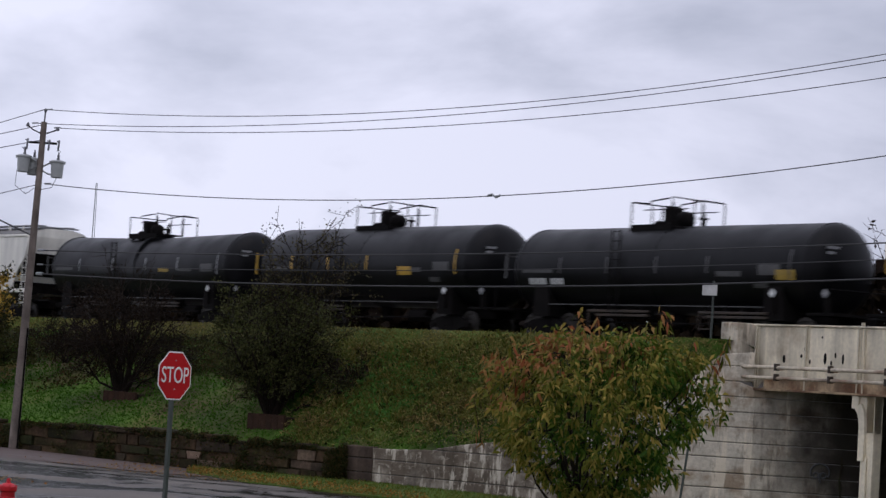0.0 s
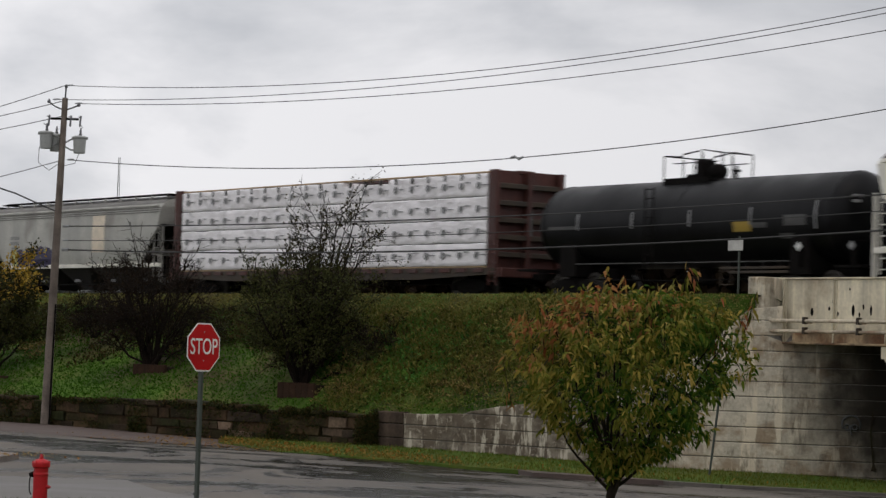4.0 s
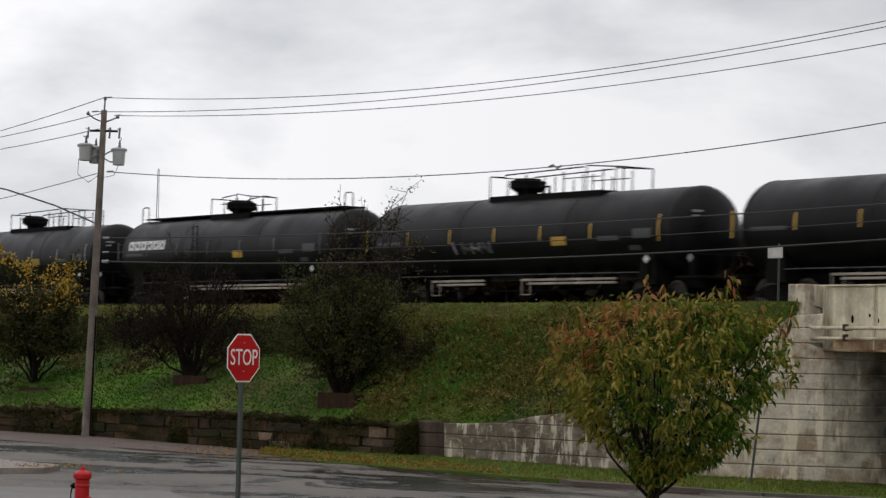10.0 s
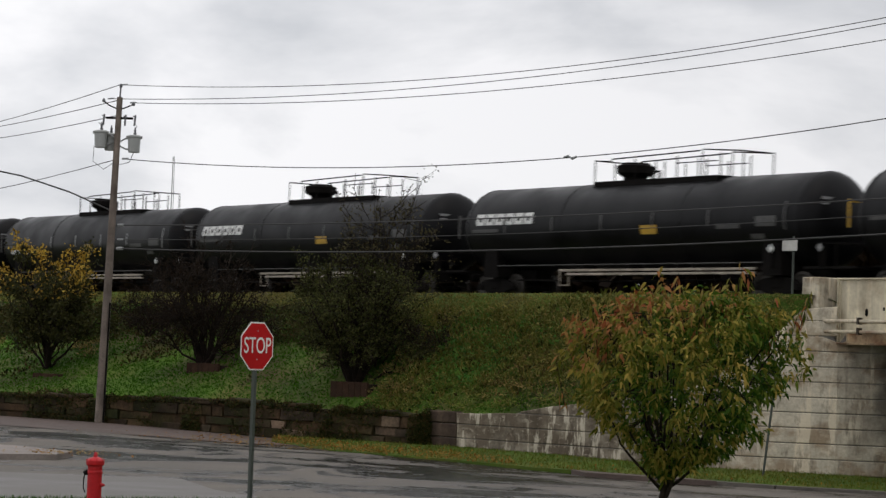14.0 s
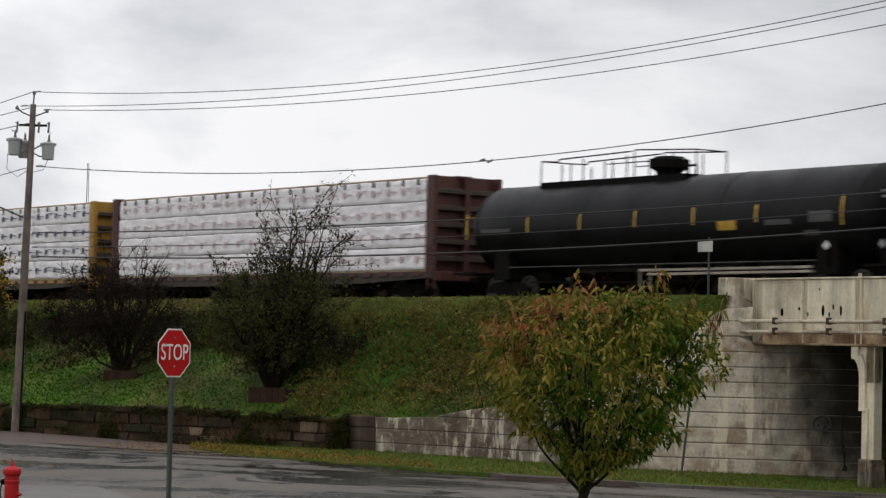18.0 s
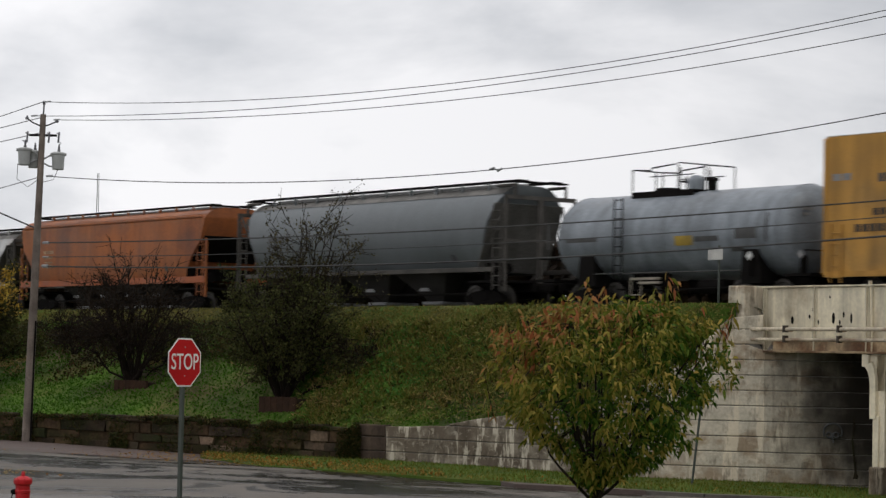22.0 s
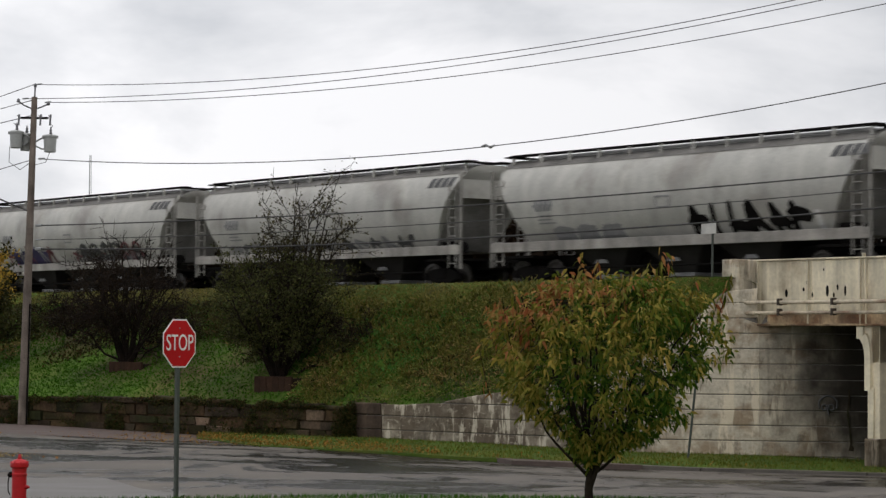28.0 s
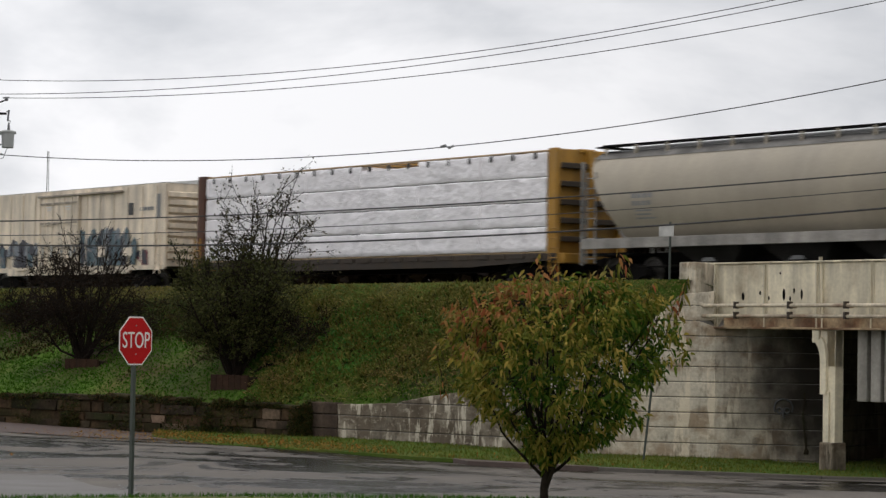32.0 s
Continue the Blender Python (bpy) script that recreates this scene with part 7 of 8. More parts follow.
for pts in ([(-0.58, -0.05, 9.95), (-0.6, -0.05, 9.4), (-0.2, -0.05, 9.12), (0.2, -0.1, 9.4)], [(0.86, -0.05, 9.76), (0.72, -0.05, 9.4), (0.35, -0.1, 9.3)], [(-0.28, -0.05, 10.75), (-0.45, -0.05, 10.8), (-0.36, -0.02, 10.72)], [(0.85, -0.05, 10.8), (0.95, -0.03, 10.72), (0.88, -0.02, 10.6)]):
    part("drop_lead", Shape().path(pts, 0.012, 5), M_WIRE, pole)

P0 = Vector((-14.7, 87.2, 0))
WAY = Vector((0.7828, -0.6223, 0))


def hung(name, label, x0, x1, a, b, c, r):
    """A cable above the road along the pole line; its height at a distance s is a s^2 + b s + c."""
    root = thing(name, label, "wire", "overhead wires")
    pts = [P0 + WAY * s + Vector((0, 0, a * s * s + b * s + c)) for s in [x0 + (x1 - x0) * i / 50 for i in range(51)]]
    part("cable", Shape().path(pts, r, 5), M_WIRE, root)
    part("dead_end_clamp", Shape().path([pts[0], pts[0] + WAY * 0.3], r * 2.2, 6), M_GALV, root)
    return root


hung("power_line", "high bare power conductor over the road", 0.1, 44, 0.00287, -0.07372, 11.505, 0.013)
hung("power_line", "high bare power conductor over the road", -0.6, 44, 0.00249, -0.0506, 10.99, 0.013)
hung("power_line", "high bare power conductor over the road", 0.6, 44, 0.00246, -0.06007, 10.86, 0.013)
splice_wire = hung("neutral_line", "lower conductor with a splice over the road", 0.3, 44, 0.0031, -0.0862, 8.835, 0.016)
q = P0 + WAY * 20.6
part("splice", Shape().path([(q.x - 0.2, q.y + 0.16, 8.38), (q.x - 0.07, q.y + 0.06, 8.43), (q.x + 0.05, q.y - 0.04, 8.33), (q.x + 0.18, q.y - 0.14, 8.4)], 0.035), M_GALV, splice_wire, "dull metal splice clamp")
hung("cable_line", "black telephone cable over the road", 0.2, 46, 0.00083, -0.00835, 6.418, 0.022)
hung("cable_line", "black telephone cable over the road", 0.2, 46, 0.0009, -0.00912, 5.907, 0.014)
hung("cable_line", "thick black telephone cable over the road", 0.2, 46, 0.00115, -0.0233, 5.577, 0.028)
for z0, z1 in ((11.5, 12.22), (10.95, 12.0), (10.4, 11.46), (8.8, 9.13)):
    r = thing("power_line", "power conductor running on along the road", "wire", "overhead wires")
    e = Vector((-24.0, 110.0, z1)) - Vector((-14.7, 87.2, z0))
    pts = [Vector((-14.7, 87.2, z0)) + e * (i / 8 * 2.2) + Vector((0, 0, -0.9 * (i / 8) * (1 - i / 8))) for i in range(9)]
    part("cable", Shape().path(pts, 0.016, 5), M_WIRE, r)
r = thing("service_drop", "black service cable sagging to the pole", "wire", "overhead wires")
part("cable", Shape().path([(-14.75, 87.1, 6.9), (-16.5, 88, 7.6), (-18.5, 89, 8.2), (-20.6, 90, 8.6), (-26, 93, 9.0)], 0.03, 6), M_WIRE, r)

post = thing("track_sign", "small weathered sign on a thin post beside the track", "sign", at=track_pose(18.9, -3.1, 4.3))
part("post", Shape().tube((0, 0, -0.2), (0, 0, 1.75), 0.035, seg=8), M_POSTGREEN, post)
part("plate", Shape().box(-0.45, 0.2, -0.05, -0.03, 1.32, 1.68, 0.01), M_SIGNDULL, post)
lean = thing("leaning_stake", "thin dark metal stake leaning in the verge", "stake", at=pose(7.05, 69.3, -0.85))
part("rod", Shape().tube((0, 0, -0.2), (0.28, 0, 2.6), 0.035, seg=6), M_POSTGREEN, lean)
mast = thing("radio_mast", "thin distant lattice radio mast", "mast", at=pose(-43.5, 300, -1.2))
mr = Shape()
for a in range(3):
    mr.tube((0.38 * math.cos(a * 2.1), 0.38 * math.sin(a * 2.1), 0), (0.1 * math.cos(a * 2.1), 0.1 * math.sin(a * 2.1), 26.0), 0.045, seg=5)
part("lattice", mr, M_GALV, mast)

# ---------- plants ----------


def leaf_into(sh, p, d, n, size, wide, curl=False):
    """One pointed leaf, folded along its rib, at p along d."""
    s = d.cross(n).normalized() * (size * wide)
    if curl:
        k = len(sh.v)
        a = p + d * (size * 0.35) + s.cross(d).normalized() * (size * 0.05)
        b = p + d * (size * 0.72) + Vector((0, 0, -0.08 * size))
        e = p + d * size + Vector((0, 0, -0.3 * size))
        sh.v += [tuple(p), tuple(a + s), tuple(a - s), tuple(b + s * 0.75), tuple(b - s * 0.75), tuple(e)]
        sh.f += [(k, k + 1, k + 2), (k + 1, k + 3, k + 4, k + 2), (k + 3, k + 5, k + 4)]
        return
    k = len(sh.v)
    m = p + d * (size * 0.45) + n * (size * 0.06)
    e = p + d * size
    sh.v += [tuple(p), tuple(m + s), tuple(e), tuple(m - s)]
    sh.f += [(k, k + 1, k + 2), (k, k + 2, k + 3)]


def any_way(rnd):
    while True:
        v = Vector((rnd.uniform(-1, 1), rnd.uniform(-1, 1), rnd.uniform(-1, 1)))
        if 0.1 < v.length < 1:
            return v.normalized()


def limb_into(sh, pts, r0, r1, seg=6):
    n = len(pts) - 1
    ways = [(pts[min(i + 1, n)] - pts[max(i - 1, 0)]).normalized() for i in range(n + 1)]
    side = ways[0].orthogonal().normalized()
    ring = []
    for i, (p, d) in enumerate(zip(pts, ways)):
        r = r0 + (r1 - r0) * i / n
        side = (side - d * side.dot(d)).normalized()
        up = d.cross(side)
        ring += [p + (side * math.cos(6.28318 * k / seg) + up * math.sin(6.28318 * k / seg)) * r for k in range(seg)]
    faces = [(i * seg + k, i * seg + (k + 1) % seg, (i + 1) * seg + (k + 1) % seg, (i + 1) * seg + k) for i in range(n) for k in range(seg)]
    sh.add(ring, faces + [tuple(range(seg))[::-1], tuple(range(n * seg, (n + 1) * seg))])


def bent(rnd, p, q, n, wobble, lift=0.0):
    """A crooked way from p to q."""
    out = []
    for i in range(n + 1):
        f = i / n
        w = Vector((rnd.uniform(-1, 1), rnd.uniform(-1, 1), rnd.uniform(-1, 1))) * (wobble * math.sin(math.pi * f))
        out.append(p.lerp(q, f) + w + Vector((0, 0, lift * math.sin(math.pi * f))))
    return out


def young_tree():
    """The slim young street tree: short trunk, upswept limbs, a full crown of drooping leaves that redden at the top."""
    rnd = random.Random(11)
    root = thing("young_street_tree", "young street tree with green leaves turning red at the top", "tree", at=pose(1.55, 25.0, 0.0))
    prof = [(1.12, 0.08), (1.3, 0.26), (1.45, 0.5), (1.7, 0.86), (2.0, 1.1), (2.25, 1.24), (2.45, 1.22), (2.68, 1.14), (2.85, 0.95), (2.98, 0.66), (3.06, 0.4), (3.12, 0.1)]

    def radius(z, ang):
        for a, b in zip(prof, prof[1:]):
            if a[0] <= z <= b[0]:
                r = a[1] + (b[1] - a[1]) * (z - a[0]) / (b[0] - a[0])
                return r * (1 + 0.42 * noise.noise((math.cos(ang) * 2.1, math.sin(ang) * 2.1, z * 2.3)))
        return 0.0

    part("trunk", (lambda s: (limb_into(s, [Vector((-0.02, 0, -0.3)), Vector((0.0, 0, 0.5)), Vector((-0.02, 0.0, 0.95)), Vector((0.02, 0.0, 1.3))], 0.056, 0.038, 10), s)[1])(Shape()), M_BARK, root, "slender dark trunk", 40)
    limbs = []
    spec = [(180, 1.05, 0.66, 1.92), (170, 1.12, 0.5, 1.98), (4, 1.08, 0.7, 1.95)] + [(i * 137.5 + rnd.uniform(-20, 20), rnd.uniform(0.95, 1.25), rnd.uniform(0.15, 1.15), rnd.uniform(2.2, 3.25)) for i in range(15)]
    for ang, z0, reach, z1 in spec:
        a = radians(ang)
        reach = min(reach, max(0.1, radius(min(z1, 3.3), a) * 0.9))
        p, q = Vector((0, 0, z0)), Vector((math.cos(a) * reach, math.sin(a) * reach, z1))
        pts = bent(rnd, p, q, 6, 0.045, -0.07 if z1 < 2.0 else 0.0)
        s = Shape()
        limb_into(s, pts, 0.022, 0.006, 6)
        part("limb", s, M_BARK, root)
        limbs.append(pts)
    deep, green, red, twigs = Shape(), Shape(), Shape(), Shape()
    for i in range(3700):
        z = 1.14 + 1.9 * rnd.random() ** 0.85
        ang = rnd.uniform(0, 6.2832)
        edge = radius(z, ang)
        r = edge * (0.2 + 0.8 * rnd.random() ** 0.5)
        if noise.noise((r * math.cos(ang) * 3.1 + 7.0, r * math.sin(ang) * 3.1, z * 3.1)) < -0.13 + 0.62 * max(0.0, 1.98 - z):
            continue
        c = Vector((r * math.cos(ang) * (0.84 if math.cos(ang) < 0 else 1.0) + 0.07 + 0.12 * max(0.0, z - 2.3), r * math.sin(ang), z))
        near = min((q for l in limbs for q in l[2:]), key=lambda q: (q - c).length_squared)
        if i % 3 == 0:
            back = near - c
            twigs.tube(c + back * min(1.0, 0.22 / max(0.01, back.length)), c, 0.005, 0.003, 4, cap=False)
        out = Vector((c.x, c.y, 0.25)).normalized()
        tip = c + out * rnd.uniform(0.06, 0.18) + Vector((0, 0, rnd.uniform(-0.12, 0.1)))
        redness = (z - 2.5) * 1.0 + (-c.x) * 0.42 + 0.5 * noise.noise((c.x * 2, c.y * 2, z * 2)) + (0.2 if r > edge * 0.85 else -0.3)
        # greener to the right; darker inward and low, crown shade put into colour
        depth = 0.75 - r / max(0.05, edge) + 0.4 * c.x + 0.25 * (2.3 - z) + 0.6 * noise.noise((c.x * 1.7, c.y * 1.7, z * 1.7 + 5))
        for k in range(6):
            p = c.lerp(tip, k / 5)
            d = (out * rnd.uniform(0.0, 0.5) + Vector((rnd.uniform(-0.7, 0.7), rnd.uniform(-0.7, 0.7), rnd.uniform(-1.1, 0.25)))).normalized()
            q = rnd.uniform(-0.3, 0.3)
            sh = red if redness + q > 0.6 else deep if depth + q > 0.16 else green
            leaf_into(sh, p, d, (any_way(rnd) + Vector((0, -0.7, 0.5))).normalized(), rnd.uniform(0.055, 0.105), 0.17, True)
    for (x, y, z, n) in ((0.72, -0.1, 3.38, 20), (0.8, 0, 3.3, 20), (0.62, 0.1, 3.26, 16), (-0.12, -0.2, 3.3, 18), (0.08, 0.1, 3.26, 18), (-0.02, 0.3, 3.2, 14), (-0.82, -0.2, 2.95, 18), (-0.92, 0.1, 2.86, 14), (-1.16, 0, 2.35, 12), (1.44, 0, 3.12, 16), (1.34, 0.1, 2.95, 14), (-0.45, 0.1, 3.0, 16), (-0.55, -0.2, 2.92, 14), (0.4, 0, 3.16, 16), (0.3, -0.3, 3.08, 14), (1.05, -0.1, 3.04, 14), (1.15, 0.2, 2.92, 14), (-0.7, 0.4, 2.86, 14), (0.55, 0.5, 3.2, 14)):
        c = Vector((x, y, z + 0.05))
        twigs.tube(c - Vector((x * 0.1, 0, 0.5)), c, 0.006, 0.003, 4, cap=False)
        for k in range(n):
            p = c - Vector((x * 0.1, 0, 0.5)) * (k / n) + any_way(rnd) * 0.03
            d = (any_way(rnd) * 0.7 + Vector((0.15 * x, 0, -0.7))).normalized()
            leaf_into(red if rnd.random() < (0.75 if x < 0.2 else 0.4) else green, p, d, any_way(rnd), rnd.uniform(0.09, 0.14), 0.16, True)
    tagged(part("inner_crown", deep.mesh("inner_crown", M_LEAF_DEEP, 0, False), M_LEAF_DEEP, root, "deep green leaves, darker inside for the crown's shade"), kind="stuff")
    tagged(part("crown", green.mesh("crown", M_LEAF_GREEN, 0, False), M_LEAF_GREEN, root, "drooping dull green leaves"), kind="stuff")
    tagged(part("crown_top", red.mesh("crown_top", M_LEAF_RED, 0, False), M_LEAF_RED, root, "leaves turning orange and red"), kind="stuff")
    tagged(part("branchwork", twigs.mesh("branchwork", M_BARK, 0, False), M_BARK, root), kind="stuff")


young_tree()


def shrub(name, label, base, seed, stems, height, spread, leaves, crown, leaf_mat, top_mat=None, top_from=9.0, size=0.13, lean=0.0, bare=0.3, r0=0.06):
    """A many-stemmed shrub: crooked stems that fork twice, with clumps of leaves on part of the twigs."""
    rnd = random.Random(seed)
    root = thing(name, label, "shrub", "", pose(base[0], base[1], base[2]))
    tw, lf, tp, ends = Shape(), Shape(), Shape(), []
    for i in range(stems):
        a = 6.2832 * i / stems + rnd.uniform(-0.5, 0.5)
        out = rnd.uniform(0.25, 1.0)
        low = 0.5 if lean == 0 and i % 4 == 0 else 1.0
        q = Vector((math.cos(a) * spread * out * (1.25 if low < 1 else 1.0) + lean * height, math.sin(a) * spread * out * 0.8, height * low * (1.0 - 0.45 * out) * rnd.uniform(0.75, 1.0)))
        st = Shape()
        pts = bent(rnd, Vector((rnd.uniform(-0.12, 0.12), rnd.uniform(-0.12, 0.12), -0.15)), q, 6, 0.16, 0.1)
        limb_into(st, pts, r0 * rnd.uniform(0.6, 1.1), 0.014, 6)
        part("stem", st, M_BARK, root)
        for k in range(9):
            f = rnd.uniform(0.3, 1.0)
            j = min(5, int(f * 6))
            p = pts[j].lerp(pts[j + 1], f * 6 - j)
            d = (any_way(rnd) + Vector((math.cos(a) * 0.6, math.sin(a) * 0.6, 0.75))).normalized()
            l = rnd.uniform(0.5, 1.25) * height * 0.2
            b = bent(rnd, p, p + d * l, 3, 0.06)
            limb_into(tw, b, 0.018, 0.009, 4)
            for m in range(5):
                g = rnd.uniform(0.3, 1.0) * 2.99
                p2 = b[int(g)].lerp(b[int(g) + 1], g - int(g))
                d2 = (d + any_way(rnd) * 1.1).normalized()
                e = p2 + d2 * rnd.uniform(0.25, 0.7)
                tw.tube(p2, e, 0.012, 0.007, 3, cap=False)
                ends.append((p2, e))
    tagged(part("branchwork", tw.mesh("branchwork", M_BARK, 0, False), M_BARK, root), kind="stuff")
    for i in range(leaves):
        p, e = rnd.choice(ends)
        c = p.lerp(e, rnd.random()) + any_way(rnd) * rnd.uniform(0, 0.3)
        low, high = crown
        if c.z > high * height and rnd.random() > bare:
            continue
        if c.z < low * height:
            continue
        sh = tp if top_mat and rnd.random() < (c.z - top_from) / 1.6 and noise.noise((c.x * 1.1, c.y * 1.1, c.z * 1.1)) > -0.12 else lf
        leaf_into(sh, c, any_way(rnd), any_way(rnd), size * rnd.uniform(0.6, 1.4), 0.3)
    if lf.v:
        part("crown", lf.mesh("crown", leaf_mat, 0, False), leaf_mat, root)
    if tp.v:
        part("crown_top", tp.mesh("crown_top", top_mat, 0, False), top_mat, root, "yellow autumn leaves")
    return root


shrub("yellowing_shrub", "tangled bank shrub with yellow autumn leaves on top", (-18.3, 94.6, 1.05), 3, 14, 6.3, 2.3, 11000, (0.12, 2.0), M_LEAF_DARK, M_LEAF_YELLOW, 2.6, 0.14, bare=1.0)
shrub("bare_shrub", "nearly leafless dark brown shrub on the bank", (-11.45, 89.0, 1.4), 5, 30, 5.7, 2.1, 7000, (0.1, 0.7), M_LEAF_BROWN, None, 9, 0.075, bare=0.12)
shrub("bushy_tree", "dense dull green bushy tree with thin bare top", (-5.5, 82.3, 1.05), 8, 32, 5.4, 2.7, 24000, (0.1, 0.85), M_LEAF_OLIVE, None, 9, 0.095, bare=0.15, r0=0.08)
shrub("bare_sapling", "thin bare tree with sparse leaves rising from a bush", (-5.3, 83.0, 1.2), 21, 14, 8.1, 1.3, 4200, (0.42, 2.0), M_LEAF_DULL, None, 9, 0.095, lean=0.1, bare=1.0, r0=0.07)
shrub("bank_bush", "low dark brown bush on the bank", (-3.0, 83.0, 1.6), 31, 12, 2.2, 1.6, 2600, (0.1, 2.0), M_LEAF_BROWN, None, 9, 0.075, bare=1.0, r0=0.03)
shrub("bank_bush", "low dark brown bush on the bank", (-14.3, 93.5, 2.6), 32, 12, 1.7, 2.2, 2600, (0.1, 2.0), M_LEAF_BROWN, None, 9, 0.075, bare=1.0, r0=0.03)
for x, y, z, w in ((-18.05, 93.2, 0.72, 1.6), (-11.4, 88.2, 1.38, 1.6), (-5.6, 81.6, 1.0, 1.6)):
    pl = thing("planter_edging", "low weathered brick edging round a shrub", "edging", "brick edgings on the bank", pose(x, y, z - 0.2, 0, 0, -36))
    for i in range(6):
        part("brick", shared("edging_brick", lambda: Shape().box(-0.13, 0.13, -0.06, 0.06, -0.2, 0.36, 0.012), M_DIRT), M_DIRT, pl, at=pose(-w / 2 + w * (i + 0.5) / 6, 0, 0, 0, 0, 0))
    part("soil", Shape().box(-w / 2, w / 2, 0.06, 0.8, -0.2, 0.3, 0.03), M_SOIL, pl, "dark soil")


def thicket():
    """Dark undergrowth on the far side of the track."""
    rnd = random.Random(77)
    lf, tw = Shape(), Shape()
    for i in range(26000):
        s = rnd.uniform(-75, 52)
        z = rnd.uniform(3.2, 6.9 + 0.5 * noise.noise((s * 0.3, 0, 3)))
        c = track(s, rnd.uniform(4.6, 7.2) + (0 if s < 19 else 1.5), z)
        leaf_into(lf, c, any_way(rnd), any_way(rnd), rnd.uniform(0.42, 0.75), 0.45)
    for i in range(500):
        s = rnd.uniform(-75, 50)
        p = track(s, rnd.uniform(5, 7), 3.4)
        tw.tube(p, p + Vector((rnd.uniform(-0.6, 0.6), rnd.uniform(-0.6, 0.6), rnd.uniform(2.2, 3.6))), 0.03, 0.008, 4, cap=False)
    root = tagged(new("thicket", lf.mesh("thicket", M_LEAF_BROWN, 0, False)), "dark brushwood thicket behind the track", "thicket", "", "stuff")
    part("stems", tw.mesh("stems", M_BARK, 0, False), M_BARK, root)


thicket()
for s, d, h, seed in ((12.5, 8.5, 5.6, 41), (15.2, 8.5, 5.9, 42), (-32, 9, 5.6, 43), (-37, 9, 5.0, 44)):
    p = track(s, d, 3.3)
    shrub("background_tree", "bare-topped small tree behind the track", (p.x, p.y, 3.3), seed, 5, h, 0.8, 260 if s > 0 else 900, (0.5, 2.0), M_LEAF_BROWN, None, 9, 0.2, bare=1.0)


def on_bank(rnd):
    """A random place on the visible bank."""
    while True:
        i = rnd.randrange(25, len(emb) - 1)
        j = rnd.randrange(0, 24)
        a, b, c, d = (Vector(emb[i][j]), Vector(emb[i + 1][j]), Vector(emb[i + 1][j + 1]), Vector(emb[i][j + 1]))
        if rnd.random() < (b - a).cross(d - a).length / 0.6:
            break
    u, v = rnd.random(), rnd.random()
    return a * (1 - u) * (1 - v) + b * u * (1 - v) + c * u * v + d * (1 - u) * v, (j + v) / 24


def blade_into(sh, p, h, w, rnd, tilt=0.5):
    a = rnd.uniform(0, 3.1416)
    s = Vector((math.cos(a), math.sin(a), 0)) * w
    k = len(sh.v)
    t = p + Vector((rnd.uniform(-tilt, tilt) * h, rnd.uniform(-tilt, tilt) * h, h))
    sh.v += [tuple(p - s), tuple(p + s), tuple(t)]
    sh.f += [(k, k + 1, k + 2)]


def straw_into(sh, p, rnd):
    """A long blade that bends over and hangs down the slope."""
    a = rnd.uniform(0, 3.1416)
    s = Vector((math.cos(a), math.sin(a), 0)) * rnd.uniform(0.012, 0.022)
    l = rnd.uniform(0.16, 0.42)
    m = p + Vector((rnd.uniform(-0.5, 0.5) * l, -0.3 * l, 0.6 * l))
    e = m + Vector((rnd.uniform(-0.5, 0.5) * l, -0.5 * l, rnd.uniform(-0.5, 0.3) * l))
    k = len(sh.v)
    sh.v += [tuple(p - s), tuple(p + s), tuple(m + s * 0.8), tuple(m - s * 0.8), tuple(e)]
    sh.f += [(k, k + 1, k + 2, k + 3), (k + 3, k + 2, k + 4)]


def tuft_into(sh, p, r, n, rnd, size, drop=0.35):
    """A low dome of leaves that hang outwards, as wide as 2 r."""
    for k in range(n):
        o = any_way(rnd)
        o.z = abs(o.z)
        o.y = -abs(o.y) if rnd.random() < 0.6 else o.y
        q = p + Vector((o.x * r * 1.5, o.y * r * 0.8, o.z * r * 0.6))
        d = (o + any_way(rnd) * 0.6 + Vector((0, -0.25, -drop))).normalized()
        leaf_into(sh, q, d, (o + any_way(rnd) * 0.4).normalized(), size * rnd.uniform(0.6, 1.6), 0.15)


